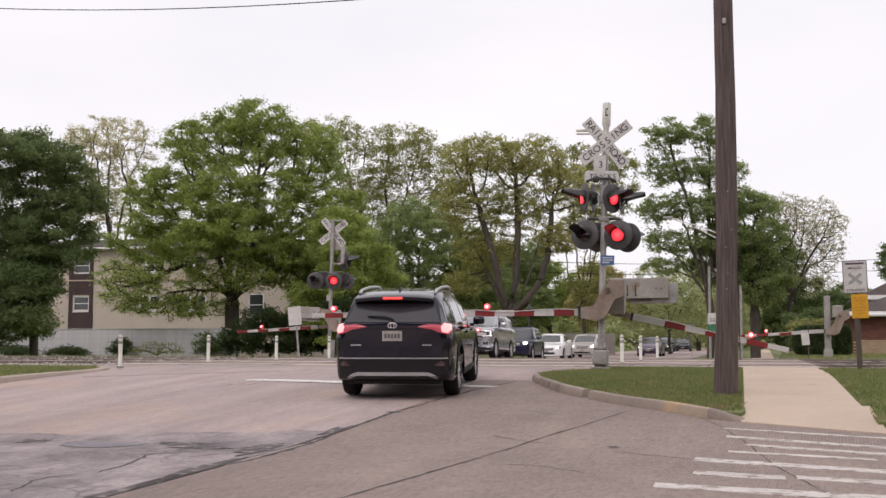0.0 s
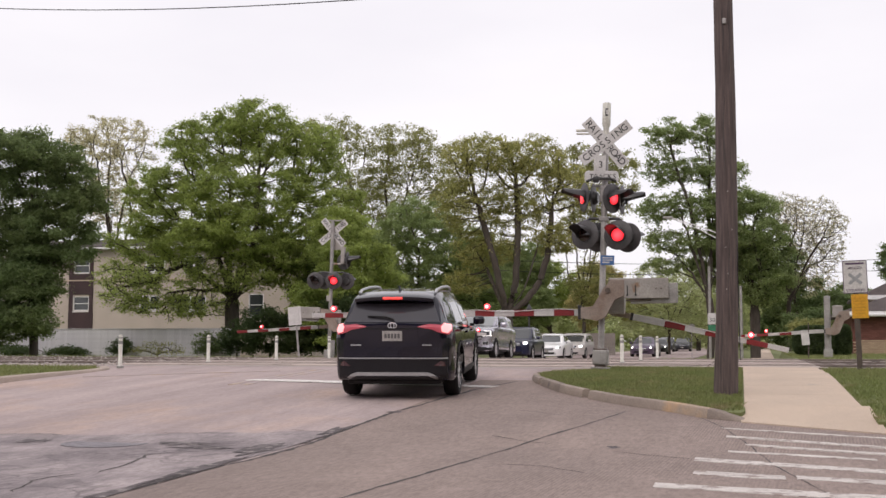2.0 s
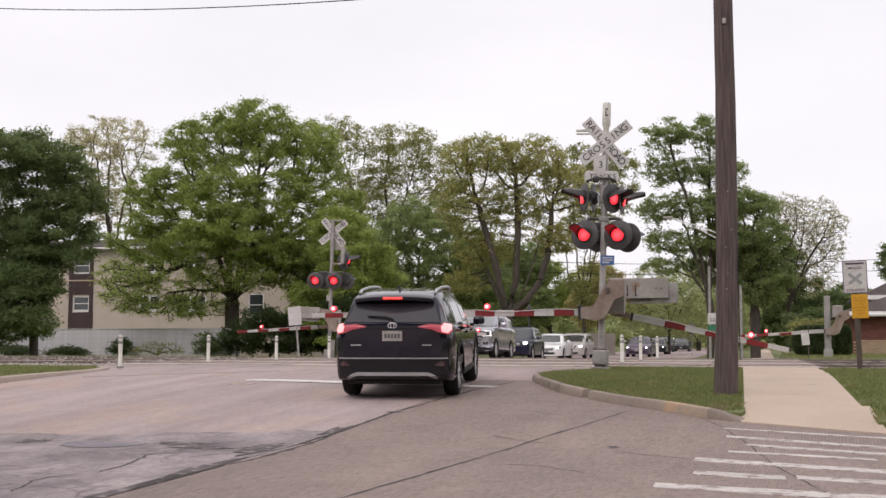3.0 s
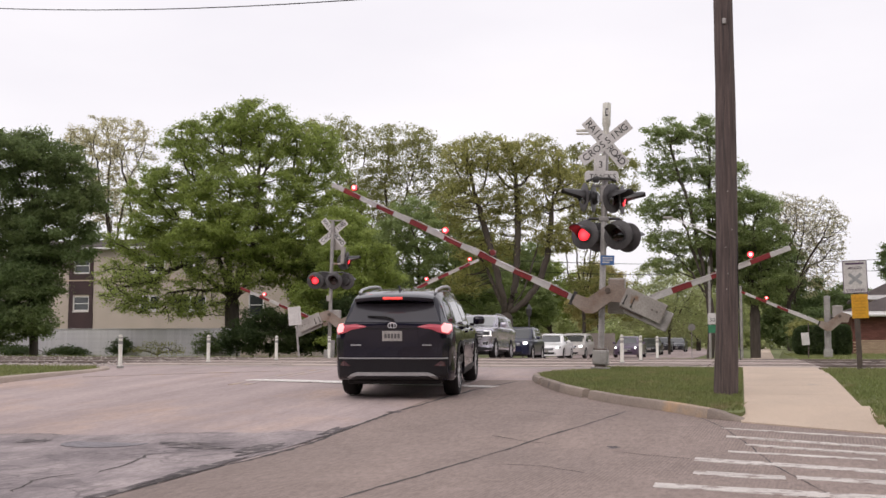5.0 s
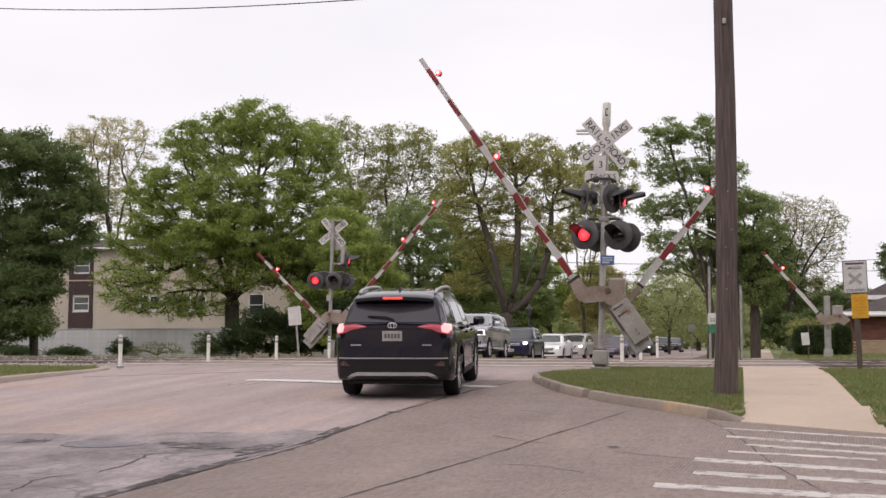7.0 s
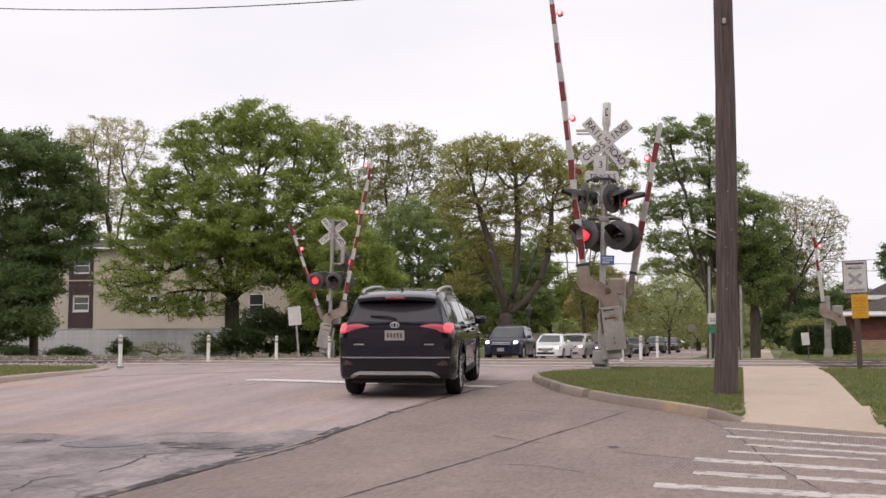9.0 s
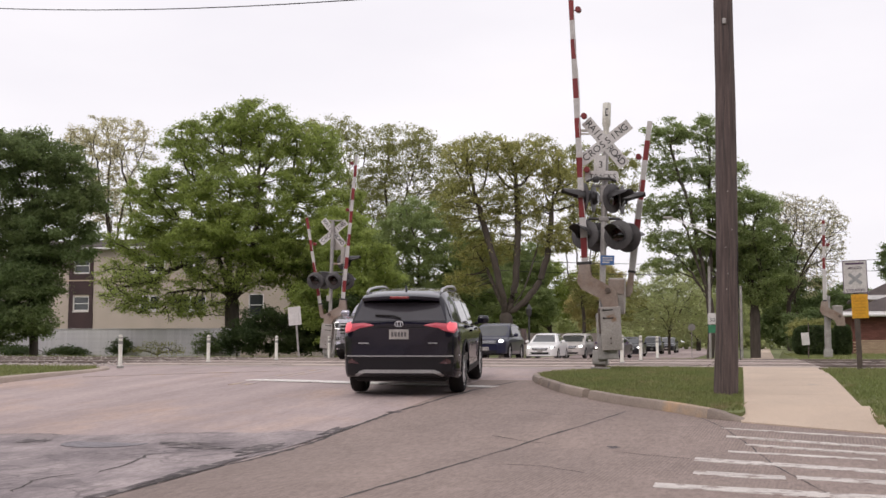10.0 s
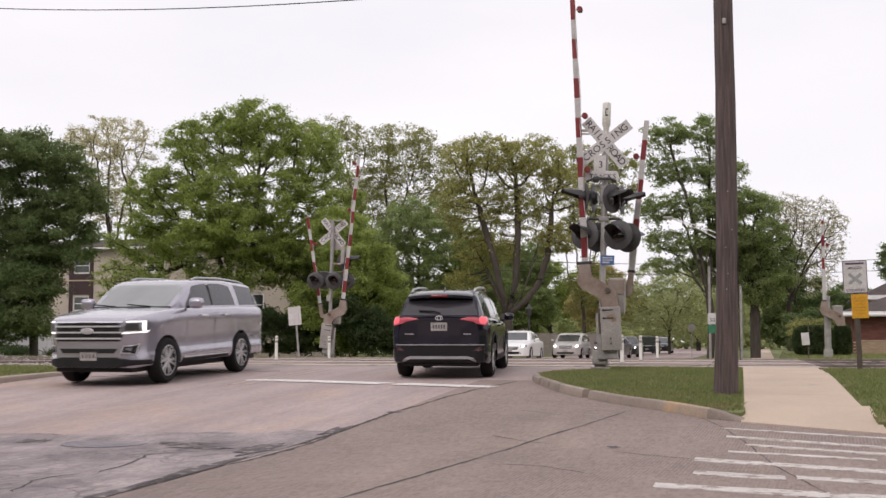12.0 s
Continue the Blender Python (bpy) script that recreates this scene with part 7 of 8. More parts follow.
            (thick if r[1] > 0.04 else thin_ones).append((p[line], r))
    v, f = limb_mesh(thick, 8)
    if thin_ones:
        v2, f2 = limb_mesh(thin_ones, 4)
        v, f = np.concatenate([v, v2]), np.concatenate([f, f2 + len(v)])
    soup("trunk", v, f, bark or BARK, t, smooth=True)
    count = tips * per_tip
    if count:
        twig = np.nonzero((load <= 4) & (np.arange(n) > trunk))[0]
        full = np.where((p[twig, 2] < thin_below) & (p[twig, 0] < 2.0), 0.34, 1.0)
        pick = rs.choice(twig, count, p=full / full.sum())
        q = rs.rand(count)[:, None]
        wide = rs.uniform(0.6, 1.3, n)[pick, None]
        cen = p[par[pick]] * (1 - q) + p[pick] * q + rs.normal(size=(count, 3)) * spread * wide * np.array([1.0, 1.0, 0.5])
        cen[:, 2] = np.maximum(cen[:, 2], 0.05)
        v, f = leaf_mesh(cen, leaf, rs, droop)
        tagged(soup("crown", v, f, material, t), "", "", "", "stuff")
    return t


def stand(x, y, dz=0.0):
    return pose(x, y, ground_z(y) + dz, 0, 0, 14.4)


tree("broad dark green tree beside the road", stand(-29.5, 44.1), [(-0.4, -0.8, 8.4, 2.4, 2.2, 1.4, 4), (1.1, 0, 7, 1.9, 2, 2.2, 3.4), (-2.2, 0, 7, 2.2, 2.2, 2.4, 3.5), (0.9, -0.5, 5.1, 1.9, 2, 1.5, 3.6), (-1.5, 0.5, 4.5, 2.2, 2.2, 1.8, 3.5), (0, -1, 3, 1.4, 1.6, 1.2, 3), (-1.6, -0.6, 2.4, 1.8, 1.7, 1.4, 3), (0.2, -1.4, 1.6, 1.2, 1.2, 0.8, 1.7), (-1.5, -1, 1.3, 1.6, 1.3, 0.8, 1.6)],
     1800, 92, 0.1, LEAF_DARK, 0.2, 2.4, 1, 0.2, 9, gap=-0.16)
tree("tall thin tree with sparse pale spring leaves", stand(-50.0, 85.2), [(0.23, -2.09, 16.85, 4.17, 3.75, 2.55, 4), (-0.23, 0.0, 13.37, 3.24, 2.92, 3.24, 3), (-3.01, 0.7, 17.54, 1.39, 1.25, 1.39, 1)],
     700, 22, 0.14, LEAF_PALE, 0.24, 9.0, 2, 0.2, 9, flat=0.35)
tree("large spreading fresh green tree with dark trunk", stand(-28.1, 60.9), [(1.1, 0, 12.9, 2.6, 2.4, 2, 5), (-1.8, 0, 11.8, 2.4, 2.3, 2.1, 4.5), (4, 0.3, 11.8, 2.6, 2.4, 2, 4.5), (-3.9, 0, 9.2, 2.4, 2.2, 2, 4), (0.8, -1, 8.9, 3.7, 3.3, 2.5, 6.5), (5.1, 0.3, 8.9, 2.4, 2.2, 2.4, 4), (5.3, -0.5, 6.3, 2.5, 2.2, 1.8, 6), (-4.7, 0, 6.7, 2.6, 2.2, 1.3, 3.6), (0, -1.8, 6.8, 3.9, 3, 1.3, 5), (-4.4, -0.6, 4.5, 3.3, 2.4, 1.5, 5.5), (-2.9, 0.2, 3.1, 3.4, 2, 0.9, 4.5), (0.6, -1.4, 4.7, 3.2, 2, 1.1, 4), (4.8, -0.4, 4.3, 2.6, 1.8, 1.5, 5), (3.0, -1, 5.6, 2.2, 1.8, 1.4, 5), (-5.2, -0.5, 3.6, 2.2, 1.8, 1.1, 3)],
     5200, 46, 0.105, LEAF_MID, 0.42, 4.2, 3, 0.2, 18, gap=-0.08, crook=0.16, thin_below=5.4, twig_r=0.015)
tree("full green young tree beside the far mast", stand(-19.9, 58.9), [(0, -0.8, 4.9, 2.1, 2, 2.3, 4), (-0.9, 0, 6.6, 1.7, 1.4, 1.6, 2), (-2.1, 0.7, 3, 1.7, 1.4, 1.5, 2), (1.4, 0.2, 3.2, 1.6, 1.5, 1.8, 2.5), (0, -0.5, 1.6, 2.2, 1.6, 1.2, 2.5)],
     800, 90, 0.12, LEAF_MID, 0.14, 1.11, 4, 0.22, 8, gap=-0.18)
tree("tall open tree with thin spring foliage", stand(-31.6, 103.4), [(-5.27, -1.71, 19.57, 3.42, 3.08, 2.53, 2), (0.79, 0.0, 18.78, 4.48, 4.03, 2.9, 4), (0.0, 2.63, 14.57, 5.27, 4.74, 3.95, 4), (-2.63, -0.92, 15.62, 3.69, 3.32, 3.16, 2), (4.74, 0.79, 15.62, 3.16, 3.32, 3.69, 2)],
     2200, 22, 0.15, LEAF_OLIVE, 0.24, 5.6, 5, 0.26, 10, gap=-0.2)
tree("dense dark green tree behind the road", stand(-25.8, 91.5), [(0.2, -2, 9.4, 4.2, 3.6, 3.2, 4.5), (-0.7, 0, 6, 4.4, 3.8, 2.8, 4.5), (2.6, 1.6, 4.1, 3.4, 2.9, 2.3, 2.5), (4.4, 0.4, 7.8, 3.4, 2.6, 3, 4), (-2.6, 0.5, 8.2, 2.6, 2.4, 2.4, 2.5), (6.4, 0.6, 5.2, 2.6, 2.2, 2.2, 2.5)],
     1300, 76, 0.15, LEAF_COOL, 0.22, 3.19, 6, 0.27, 8, gap=-0.14)
tree("old forked tree with thick limbs and olive foliage", stand(-16.2, 80.5), [(-1.7, -1, 14.1, 2.9, 2.6, 1.6, 4), (1.9, 0, 14.1, 2.7, 2.5, 1.6, 4), (4.3, 0.5, 12.1, 2.3, 2, 2, 3), (-2.9, -0.6, 10.9, 2.3, 2.2, 2.4, 3), (0.7, 0.6, 10.9, 2.7, 2.4, 2.2, 3), (3.7, 0.6, 8.5, 2.3, 1.8, 1.3, 2), (-1.3, 0.6, 7.7, 2.5, 2, 1.4, 2), (-2.5, 0.5, 5.3, 1.7, 1.5, 1, 1)],
     2300, 27, 0.125, LEAF_FRESH, 0.46, 3.5, 7, 0.22, 5, gap=-0.2, rim=0.82, rise=-0.1, crook=0.09)
tree("olive yellow spring tree", stand(-13.3, 99.8), [(0.24, -1.83, 16.0, 3.66, 3.29, 1.95, 3), (0.73, 0.0, 12.1, 2.68, 2.41, 2.68, 3), (3.41, 1.1, 15.03, 2.2, 2.85, 3.17, 2), (0.9, -1.0, 5.8, 2.3, 2.0, 2.1, 3), (3.6, -0.6, 4.6, 2.0, 1.8, 1.8, 2)],
     1000, 30, 0.15, LEAF_OLIVE, 0.15, 5.27, 8, 0.22, 8)
tree("open green street tree with level sprays of leaves", stand(-2.0, 76.9), [(-2.5, -0.5, 14.4, 1.6, 1.6, 1.1, 2.5), (0.1, 0, 14.6, 1.6, 1.6, 1.2, 2.5), (-2.3, 0.3, 12.2, 2, 1.8, 1.1, 3), (0.6, 0, 12.2, 2.1, 1.9, 1.4, 3.5), (-2.7, 0.3, 9.7, 2, 1.7, 1, 2.5), (0.3, -0.4, 9.7, 2.4, 2.1, 1.3, 3.5), (-1.9, 0.3, 7.5, 2.3, 1.9, 1, 3), (1.4, 0, 7.5, 2.1, 1.9, 1.2, 2.5), (-2.7, 0.3, 6, 1.5, 1.3, 0.6, 1)],
     1500, 32, 0.125, LEAF_COOL, 0.24, 4.2, 9, 0.18, 12, gap=-0.15, flat=0.35)
tree("full dark green tree over the sidewalk", stand(0.88, 78.5), [(-0.5, -1.1, 8.4, 2.5, 2.6, 2.9, 4), (0, 0, 5.4, 2.7, 2.3, 2.1, 4), (-1.8, 1.2, 6.4, 2.4, 2.1, 1.8, 3), (1, 0.3, 7.2, 1.6, 1.6, 1.6, 1.5)],
     1200, 50, 0.13, LEAF_COOL, 0.34, 3.62, 10, 0.22, 9, gap=-0.15)
tree("bare fine-twigged tree leaning outward", stand(3.2, 81.3), [(1.22, -1.24, 8.88, 2.47, 2.23, 1.9, 4), (2.17, 0.0, 7.36, 1.71, 1.54, 1.71, 3), (0.08, 0.76, 9.65, 1.52, 1.54, 1.71, 2), (1.6, -0.38, 5.46, 1.52, 1.37, 1.52, 1)],
     2300, 6, 0.08, LEAF_PALE, 0.16, 4.32, 11, 0.13, 9, twig_r=0.007, crook=0.06, gap=-0.2, flat=1.0, fringe=3)
tree("distant dark tree behind the houses", stand(12.6, 106.5), [(0.24, -0.73, 7.73, 1.46, 2.2, 2.44, 3)],
     120, 85, 0.158, LEAF_DARK, 0.2, 3.34, 12, 0.25, 5)
tree("rounded green tree far down the road", stand(-19.8, 124.0), [(-0.91, -1.98, 6.4, 4.3, 3.6, 3.4, 3), (-6.0, 0.0, 7.0, 4.4, 3.2, 4.0, 3)],
     560, 96, 0.187, LEAF_MID, 0.25, 2.06, 13, 0.3, 6)
tree("yellow-green budding tree beyond the crossing", stand(-12.8, 110.3), [(0.0, -1.21, 6.25, 2.41, 2.41, 2.68, 3), (-1.34, 0.0, 4.37, 2.15, 1.93, 2.15, 2)],
     340, 75, 0.158, LEAF_GOLD, 0.2, 1.95, 14, 0.25, 6)
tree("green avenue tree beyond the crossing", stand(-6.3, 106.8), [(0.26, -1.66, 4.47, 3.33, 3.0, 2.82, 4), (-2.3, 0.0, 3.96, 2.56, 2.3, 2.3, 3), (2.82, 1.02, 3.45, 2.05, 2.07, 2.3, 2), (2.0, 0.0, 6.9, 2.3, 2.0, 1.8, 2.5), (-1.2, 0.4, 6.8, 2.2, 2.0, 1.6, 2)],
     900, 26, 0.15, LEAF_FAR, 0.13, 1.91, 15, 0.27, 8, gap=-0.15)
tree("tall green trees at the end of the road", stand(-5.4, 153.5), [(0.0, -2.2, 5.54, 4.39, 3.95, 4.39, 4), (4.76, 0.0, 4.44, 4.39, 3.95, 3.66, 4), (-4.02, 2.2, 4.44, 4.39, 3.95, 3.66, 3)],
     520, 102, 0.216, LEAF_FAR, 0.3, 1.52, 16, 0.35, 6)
tree("dark shrubby tree behind the far fence", stand(-25.1, 59.6), [(-0.31, -0.94, 1.59, 1.87, 1.69, 1.25, 3), (1.87, 0.0, 1.43, 1.87, 1.69, 1.4, 4), (3.75, 0.94, 1.43, 1.87, 1.69, 1.56, 3), (-1.56, -0.31, 1.12, 1.25, 1.12, 1.09, 2), (2.5, 0.2, 3.4, 1.5, 1.3, 1.3, 2.5), (3.2, 0.2, 4.9, 1.2, 1.1, 1.4, 2)],
     700, 96, 0.1, LEAF_HEDGE, 0.08, 0.56, 17, 0.2, 7, gap=-0.2)
tree("dark leafy shrub beside the far mast", stand(-18.4, 57.0), [(0, 0, 1.5, 1.5, 1.0, 1.2, 3), (-1.3, 0, 2.2, 1.2, 0.9, 1.5, 2), (1.2, 0, 1.1, 1.1, 0.9, 0.9, 2)],
     360, 90, 0.1, LEAF_HEDGE, 0.07, 0.5, 24, 0.2, 6, gap=-0.2)
tree("dark evergreen shrub by the brick house", stand(4.2, 70.5, 0.4), [(0.16, -0.72, 1.51, 1.45, 1.3, 1.13, 3), (-1.13, 0.0, 1.51, 0.8, 0.87, 0.97, 2)],
     180, 102, 0.108, LEAF_DARK, 0.08, 0.7, 18, 0.175, 5)
tree("dense dark green trees low behind the forked tree", stand(-23.5, 115.8), [(-4, 0, 5, 3.2, 2.6, 3.2, 3), (0, 0, 4.8, 3.4, 2.8, 3.4, 3), (3, 0, 5, 2.4, 2.4, 3.2, 2.5), (2.2, 0.5, 9, 3, 2.4, 2.4, 2.4), (-2.4, 0.5, 9, 3, 2.4, 2.4, 2)],
     1000, 96, 0.19, LEAF_COOL, 0.2, 1.6, 22, 0.3, 8, gap=-0.2)
tree("loose green trees behind the brick house", stand(5.1, 99.4), [(-2.2, 0.0, 5.6, 2.3, 2.0, 2.4, 3), (1.2, 0.4, 4.4, 2.4, 2.0, 2.2, 3), (-1.2, 0.0, 7.9, 1.8, 1.7, 1.2, 1.5), (4.2, 0.0, 3.6, 2.0, 1.8, 1.6, 2)],
     420, 68, 0.158, LEAF_DARK, 0.18, 2.2, 23, 0.25, 7)
tree("leafy trees closing the view behind the fence", stand(-55.0, 99.4), [(-10.2, -2.95, 4.61, 5.9, 5.31, 3.76, 3), (4.29, 0.0, 7.83, 7.51, 6.76, 4.29, 3), (16.63, 2.95, 5.69, 5.9, 5.31, 4.29, 3), (24.15, -1.34, 3.54, 5.37, 4.83, 2.68, 3)],
     760, 102, 0.216, LEAF_COOL, 0.3, 3.54, 19, 0.4, 8)
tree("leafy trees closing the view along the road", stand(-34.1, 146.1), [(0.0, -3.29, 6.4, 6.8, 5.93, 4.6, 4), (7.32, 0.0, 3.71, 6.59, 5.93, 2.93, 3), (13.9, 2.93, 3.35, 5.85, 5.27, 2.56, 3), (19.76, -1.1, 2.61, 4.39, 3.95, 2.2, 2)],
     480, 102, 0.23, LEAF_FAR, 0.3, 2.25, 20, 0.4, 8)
tree("low garden trees beyond the houses", stand(6.1, 115.1), [(0.54, -1.61, 3.56, 3.22, 2.9, 2.41, 3), (3.76, 0.0, 4.64, 2.68, 2.41, 2.15, 2), (-2.15, 1.34, 2.49, 2.68, 2.41, 1.88, 2), (-2.6, 0.8, 6.2, 2.5, 2.4, 2.4, 3)],
     620, 94, 0.187, LEAF_DARK, 0.2, 1.95, 21, 0.3, 6)


# distant woods that close the view along the horizon
rs = np.random.RandomState(77)
n = 64000
u = rs.uniform(-110, 110, n)
ridge = np.array([noise.noise((float(q) * 0.09, 3.0, 1.0)) + 0.5 * noise.noise((float(q) * 0.3, 8.0, 1.0)) for q in u])
depth = 175 + 14 * rs.rand(n)
height = rs.rand(n) ** 0.8 * np.maximum(7.2 + 3.4 * ridge, 2.5) - 0.5
cen = np.stack([u * 0.9686 - depth * 0.2487, u * 0.2487 + depth * 0.9686, height], 1)
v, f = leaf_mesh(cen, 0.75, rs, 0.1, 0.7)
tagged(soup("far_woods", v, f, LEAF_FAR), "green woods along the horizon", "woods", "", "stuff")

def shrub(label, at, lobes, tips, per_tip, leaf, material, seed, spread=0.16):
    return tree(label, at, lobes, tips, per_tip, leaf, material, 0.05, 0.2, seed, spread, 6, "shrub", 0.006, category="shrub")


def hedge(label, x, y, z, sx, sy, sz, count, seed):
    """A clipped bush: a dark core within a close skin of small leaves over a rounded block."""
    rs = np.random.RandomState(seed)
    t = thing("hedge", label, "hedge", pose(x, y, z))
    part("core", box(sx * 0.86, sy * 0.86, sz * 0.92, (0, 0, sz * 0.46), min(sx, sz) * 0.32, 4), DARK_GREEN, t)
    d = rs.normal(size=(count, 3))
    d = np.sign(d) * np.abs(d / np.abs(d).max(1)[:, None]) ** 0.75
    d /= (np.abs(d) ** 3.4).sum(1)[:, None] ** (1 / 3.4)
    p = d * np.array([sx, sy, sz]) / 2 * (0.95 + 0.09 * rs.rand(count, 1)) + np.array([0, 0, sz / 2])
    v, f = leaf_mesh(p, 0.075, rs)
    tagged(soup("leaves", v, f, LEAF_HEDGE, t), "", "", "", "stuff")
    return t


hedge("clipped boxy yew hedge beside the house", 2.9, 50.5, -0.05, 1.6, 1.2, 1.25, 13000, 31)
hedge("clipped boxy yew hedge beside the house", 4.05, 50.8, -0.05, 0.72, 1.0, 1.3, 7000, 32)
shrub("yellow-green rounded bush behind the hedge", stand(3.0, 54.5, 0.3), [(0, 0, 1.1, 0.9, 0.9, 0.55, 1)], 260, 50, 0.08, LEAF_OLIVE, 33, 0.12)
shrub("bare brownish twiggy shrub before the fence", stand(-31.2, 58.2), [(0, 0, 0.5, 1.5, 0.6, 0.45, 1)], 260, 5, 0.07, LEAF_OLIVE, 34, 0.15)
shrub("ivy clump on the fence", stand(-34.2, 59.4), [(0, 0, 0.6, 0.7, 0.3, 0.6, 1)], 90, 24, 0.1, LEAF_HEDGE, 35, 0.15)
shrub("low dark shrub along the fence", stand(-38.6, 59.0), [(0, 0, 0.3, 2.4, 0.5, 0.35, 1)], 160, 26, 0.1, LEAF_HEDGE, 36, 0.18)
shrub("ivy clump on the fence", stand(-28.6, 59.3), [(0, 0, 0.8, 0.9, 0.3, 0.8, 1)], 120, 22, 0.1, LEAF_DARK, 37, 0.16)
shrub("low dark shrub along the fence", stand(-41.5, 59.2), [(0, 0, 0.35, 1.6, 0.5, 0.4, 1)], 120, 26, 0.1, LEAF_HEDGE, 38, 0.18)
shrub("small green shrub along the far sidewalk", stand(3.1, 72.0, 0.4), [(0, 0, 0.5, 0.35, 0.35, 0.5, 1)], 60, 30, 0.1, LEAF_DARK, 39, 0.14)


def inside(x, y, outline):
    hit = False
    for (x0, y0), (x1, y1) in zip(outline, outline[1:] + outline[:1]):
        if (y0 > y) != (y1 > y) and x < x0 + (y - y0) * (x1 - x0) / (y1 - y0):
            hit = not hit
    return hit


def grass(name, outline, x0, x1, y0, y1, count, lift, height, label, seed):
    rs = np.random.RandomState(seed)
    pts = []
    while len(pts) < count:
        x, y = rs.uniform(x0, x1), rs.uniform(y0, y1)
        if inside(x, y, outline) and noise.noise((x * 1.3, y * 1.3, 5)) > rs.uniform(-1.1, 0.1):
            pts.append((x, y, (ground_z(y) if x < 1.7 or y < 39 else 0.0) + lift * (float(np.interp(y, [19, 22.8], [1, 0.25])) if lift > 0 else 1)))
    p = np.array(pts)
    a = rs.rand(count) * 6.283
    h = height * (0.5 + rs.rand(count))
    w = 0.007 + 0.006 * rs.rand(count)
    d = np.stack([np.cos(a), np.sin(a), np.zeros(count)], 1)
    lean = rs.normal(0, 0.45, (count, 2)) * h[:, None]
    tip = p + np.stack([lean[:, 0], lean[:, 1], h], 1)
    v = np.stack([p - d * w[:, None], p + d * w[:, None], tip], 1).reshape(-1, 3)
    tagged(soup(name, v, np.arange(count * 3).reshape(count, 3), GRASS), label, "grass", "", "stuff")


grass("grass", VERGE, -3.7, 0.0, 15.0, 24.2, 42000, 0.1, 0.045, "short green grass on the corner verge", 1)
grass("grass", VERGE_R, 1.5, 7.0, 14.2, 24.4, 45000, 0.07, 0.045, "short green grass beside the sidewalk", 2)
grass("grass", VERGE_L, -22.0, -13.4, 16.0, 23.5, 26000, 0.1, 0.06, "short green grass beyond the far curb", 3)
grass("grass", [(-36, 39.5), (-13.6, 39.5), (-13.6, 58), (-36, 58)], -34, -13.6, 40, 58, 26000, -0.06, 0.12, "rough grass between tracks and fence", 4)
grass("grass", [(-2.8, 41), (0, 41), (0, 60), (-2.8, 60)], -2.8, 0, 41, 60, 9000, -0.05, 0.08, "grass beside the far sidewalk", 5)
grass("grass", [(1.9, 41), (9, 41), (9, 57), (1.9, 57)], 1.9, 9, 41, 57, 14000, -0.05, 0.08, "grass before the brick house", 6)


# ---- what moves ----
def glide(pairs, t):
    e = 0.15
    return float(np.mean([np.interp(min(max(t + k * e, pairs[0][0]), pairs[-1][0]), [p[0] for p in pairs], [p[1] for p in pairs]) for k in (-1, -0.5, 0, 0.5, 1)])) if 0.3 < t < 11.7 else float(np.interp(t, [p[0] for p in pairs], [p[1] for p in pairs]))


def drive(car, wheels, radius, way, places, step=0.1):
    """Drives a car: way gives distance by time, places gives (x, y, turn) by distance; the wheels roll with it."""
    rows, t, still = [], 0.0, None
    times = [0.0]
    while times[-1] < 11.999:
        times.append(round(times[-1] + step, 4))
    for t in times:
        x, y, turn = places(glide(way, t))
        slope = math.degrees(math.atan((ground_z(y + 1) - ground_z(y - 1)) / 2)) * (1 if abs(turn) < 90 else -1)
        rows.append((t, pose(x, y, ground_z(y) + 0.006, slope, 0, turn)))
    walk(car, thin(rows))
    moving = [t for t in times if glide(way, min(12, t + step)) - glide(way, max(0, t - step)) > 1e-4]
    if not moving:
        return
    a, z = max(0.0, moving[0] - step), min(12.0, moving[-1] + step)
    for w in wheels:
        base = w.matrix_basis.copy()
        flip = -1 if base.to_euler().z > 1 or base.to_euler().z < -1 else 1
        rows, t = [(0.0, base)] if a > 0.02 else [], a
        while t <= z + 1e-6:
            roll = -math.degrees(glide(way, t) - glide(way, 0)) / radius * flip
            rows.append((t, base @ pose(0, 0, 0, roll)))
            t += 1 / 30
        if rows[-1][0] < 11.99:
            rows.append((12.0, rows[-1][1]))
        walk(w, rows)


def thin(rows):
    """Drops rows between equal neighbours."""
    keep = [rows[0]]
    for a, r, z in zip(rows, rows[1:], rows[2:]):
        if (r[1].translation - a[1].translation).length + (z[1].translation - r[1].translation).length > 1e-5:
            keep.append(r)
        elif (a[1].translation - keep[-1][1].translation).length > 1e-5:
            keep.append(r)
    return keep + [rows[-1]]


def swing(arm, side, angles):
    """Turns a gate arm about its pivot: degrees above level, time by time."""
    at = arm.matrix_basis.translation.copy()
    walk(arm, [(t, pose(at.x, at.y, at.z, 0, -a * side, 0)) for t, a in angles])


def flash(core, spans, out, back):
    """The lit core stands at out within the spans, and at back outside them."""
    events = [(0.0, any(a <= 0 < b for a, b in spans))]
    for a, b in spans:
        if a > 0:
            events += [(a - 1 / 30, False), (a, True)]
        if b < 12:
            events += [(b - 1 / 30, True), (b, False)]
    events.append((12.0, any(a <= 12 < b for a, b in spans)))
    walk(core, [(t, pose(*(out if on else back))) for t, on in sorted(events)])


A_TURNS = [(0.0, 0.5), (0.97, 1.5), (1.97, 2.5), (3.0, 3.53), (4.03, 4.55), (5.07, 5.53), (6.07, 6.6), (7.1, 7.6), (8.13, 8.65), (9.2, 9.63)]
B_TURNS = [(0.5, 0.97), (1.5, 1.97), (2.5, 3.03), (3.53, 4.03), (4.55, 5.07), (5.53, 6.07), (6.6, 7.1), (7.6, 8.13), (8.65, 9.2)]
STEADY = [(0.0, 9.67)]


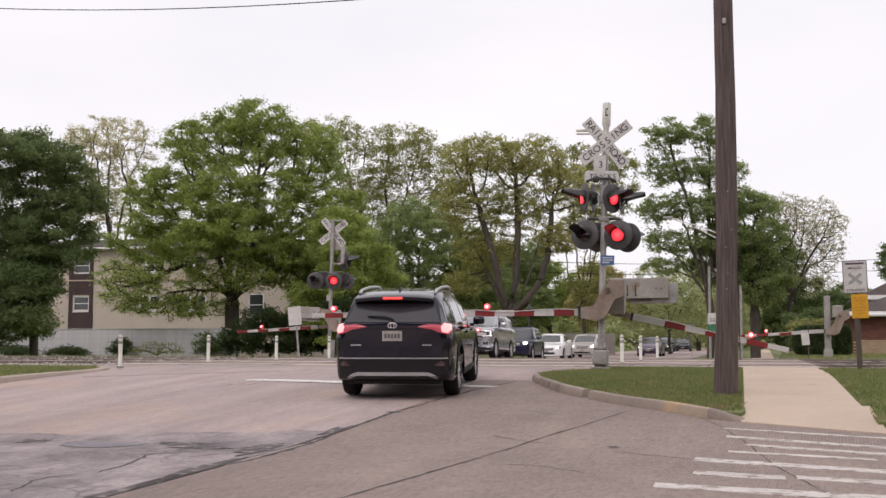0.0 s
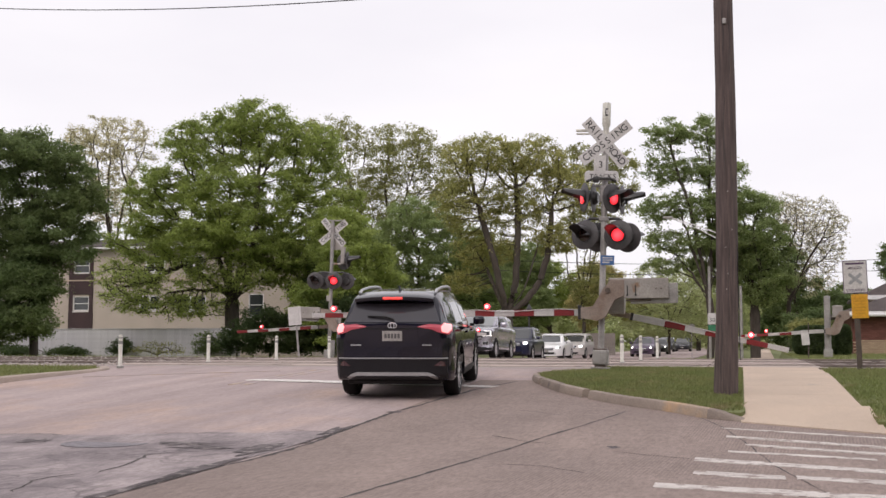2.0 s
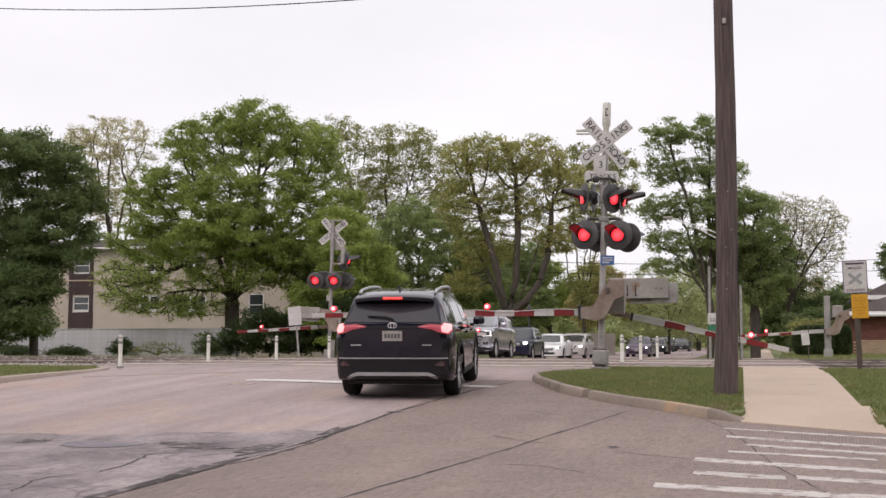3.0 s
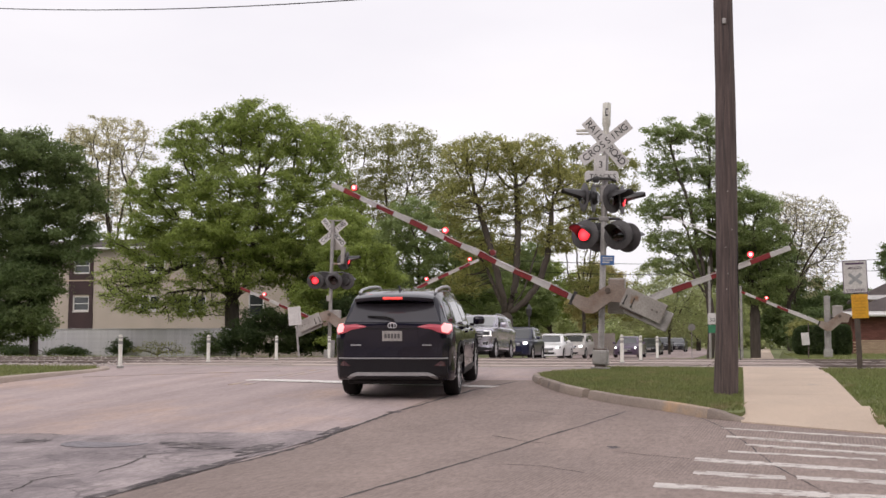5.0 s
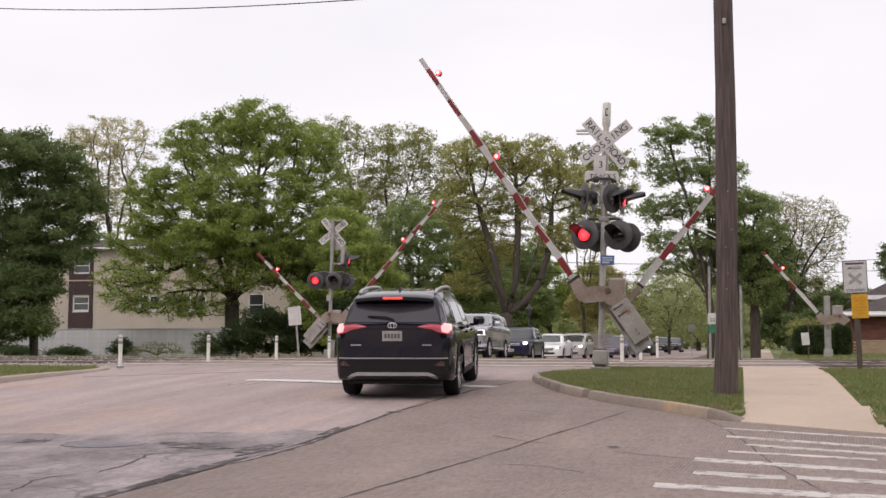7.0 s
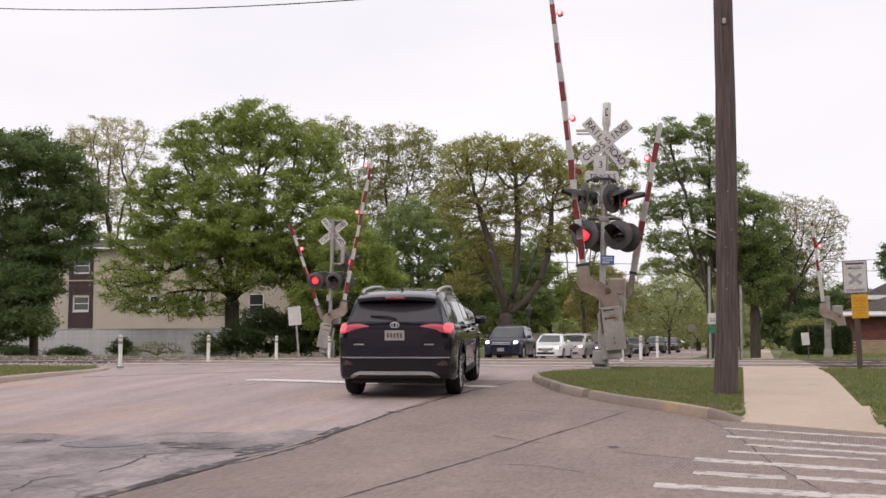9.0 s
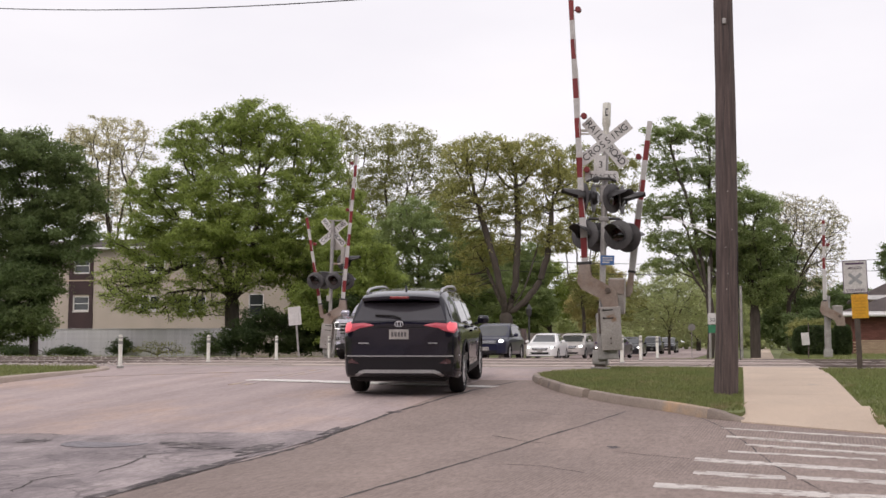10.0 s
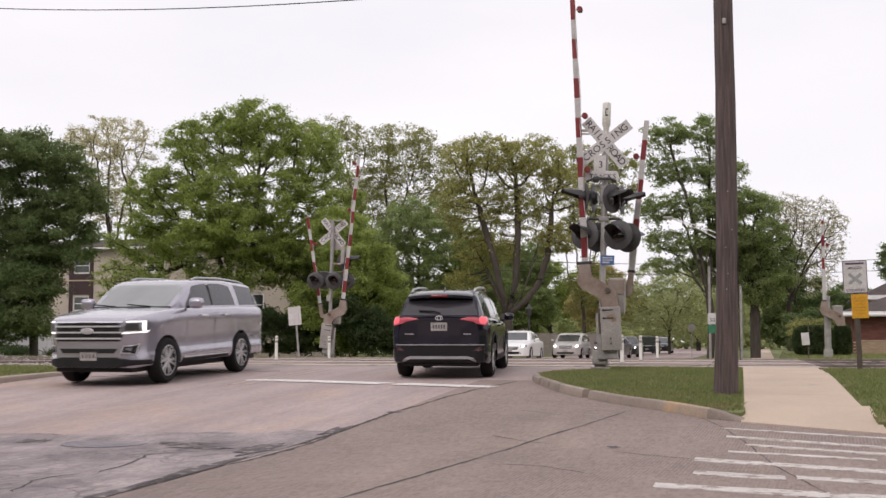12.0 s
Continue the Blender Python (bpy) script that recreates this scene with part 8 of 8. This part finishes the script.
def motions():
    for core in FLASH_A:
        flash(core, A_TURNS, (0, -0.05, 0), (0, 0.04, 0))
    for core in FLASH_B:
        flash(core, B_TURNS, (0, -0.05, 0), (0, 0.04, 0))
    for cores, spans in ((lamps_a, (A_TURNS, B_TURNS, STEADY)), (lamps_b, (STEADY,)), (lamps_c, (STEADY, STEADY)), (lamps_d, (STEADY,)), (lamps_e, (STEADY,))):
        for (core, out, back), sp in zip(cores, spans):
            flash(core, sp, out, back)
    swing(arm_a, -1, [(0, -2.3), (3.2, -2.3), (3.8, 3.5), (4.8, 20.4), (5.1, 25.2), (5.5, 31), (6, 38.6), (6.5, 46.4), (7, 53.7), (8, 67.8), (8.8, 79), (9.1, 83.2), (9.5, 87.7), (10, 85.5), (10.5, 86.8), (11, 87), (11.5, 86.2), (12, 85.8)])
    swing(arm_b, 1, [(0, -10.5), (3.2, -10.5), (3.8, 0), (4.8, 18.7), (5, 21.7), (5.5, 28.3), (5.8, 33.4), (6.5, 46), (7, 53.6), (8, 68), (8.8, 79), (9.1, 82), (9.5, 85), (10, 84.5), (12, 85.5)])
    swing(arm_c, 1, [(0, -1.5), (3.2, -1.5), (3.8, 5), (4.8, 21.7), (5.5, 30.9), (7, 49.8), (8, 65), (9, 80), (9.5, 83), (10, 86), (10.5, 87), (11.2, 86), (12, 85)])
    swing(arm_d, -1, [(0, -4.3), (3.2, -4.3), (3.8, 2), (4.8, 18), (5.5, 27.4), (7, 43), (8, 57), (9, 68.5), (9.5, 73), (10, 79), (10.5, 79.5), (12, 79.5)])
    swing(arm_e, -1, [(0, -3.5), (3.2, -3.5), (3.8, 3), (4.8, 20), (5.5, 30.5), (7, 50.5), (8, 66), (9, 84), (9.5, 89), (10, 90.5), (12, 90)])

    for core, at, until in BRAKES:
        flash(core, [(0.0, until)], at, (at[0], at[1] + 0.09, at[2]))

    def black_place(d):
        return -5.33 - 0.045 * d - 0.04 * max(0.0, d - 2.0), 18.9 + 0.995 * d, 7.2 - 0.3 * d
    drive(suv_black, wheels_black, 0.355, [(0, 0), (8.4, 0), (9, 0.15), (9.5, 0.33), (10, 0.42), (10.5, 0.68), (11, 1.34), (11.5, 2.42), (12, 3.95)], black_place)

    def lane(y):
        return float(np.interp(y, [20, 45, 75, 150, 300], [-11.05, -10.7, -10.5, -7.5, -1.5]))

    def queue(front, half):
        def f(d):
            y = front + half - d
            turn = math.degrees(math.atan2(lane(y + 3) - lane(y - 3), 6))
            return lane(y), y, 180 - turn
        return f
    drive(suv_silver, wheels_silver, 0.405, [(0, 0), (4.9, 0), (5.5, 0.1), (6, 0.35), (6.5, 0.65), (7, 1.15), (7.5, 2.0), (8, 3.3), (8.5, 5.0), (9, 7.2), (9.5, 9.9), (10, 12.9), (10.5, 16.1), (11, 19.6), (11.5, 23.4), (12, 27.3)], queue(46.5, 1.43))
    drive(suv_blue, wheels_blue, 0.35, [(0, 0), (7.6, 0), (8.3, 0.8), (9, 2.3), (9.5, 3.9), (10, 5.5), (10.5, 7.5), (11, 10), (11.5, 13.0), (12, 16.1)], queue(54.4, 2.3))
    drive(sedan_white, wheels_white, 0.325, [(0, 0), (8.9, 0), (9.5, 0.6), (10, 1.9), (10.5, 3.6), (11, 5.7), (11.5, 7.9), (12, 10.2)], queue(64.2, 2.4))
    drive(van_grey, wheels_grey, 0.335, [(0, 0), (0.5, 2.3), (1.0, 4.2), (1.4, 4.7), (1.7, 4.8), (10.8, 4.8), (11.5, 5.4), (12, 6.5)], queue(78.0, 2.4))

    def along(front, half, line):
        def f(d):
            y = front + half - d
            xs, ys = [q[1] for q in line], [q[0] for q in line]
            turn = math.degrees(math.atan2(np.interp(y + 2, ys, xs) - np.interp(y - 2, ys, xs), 4))
            return float(np.interp(y, ys, xs)), y, 180 - turn * 0.6
        return f
    drive(sedan_plum, wheels_plum, 0.325, [(0, 0), (2.5, 3.2), (5.5, 10), (6.5, 12), (8, 13.7), (12, 14)], along(88.0, 2.3, [(74, -8.5), (79, -7.7), (85, -7.2), (90, -6.7)]))
    drive(car_dark, wheels_dark, 0.325, [(0, 0), (2.5, 4.2), (5.5, 13), (6.5, 17), (9.5, 27), (12, 30)], along(112.0, 2.4, [(82, -7.9), (99, -7.7), (114, -7.4)]))
    drive(car_far, wheels_far, 0.35, [(0, 0), (2.5, 3), (6.5, 10), (9.5, 24), (12, 32)], along(135.0, 2.3, [(100, -8.0), (137, -8.3)]))
    drive(van_far, wheels_vfar, 0.335, [(0, 0), (2.5, 1), (6.5, 12), (9.5, 18), (12, 25)], along(140.0, 2.4, [(115, -7.7), (142, -6.7)]))


motions()
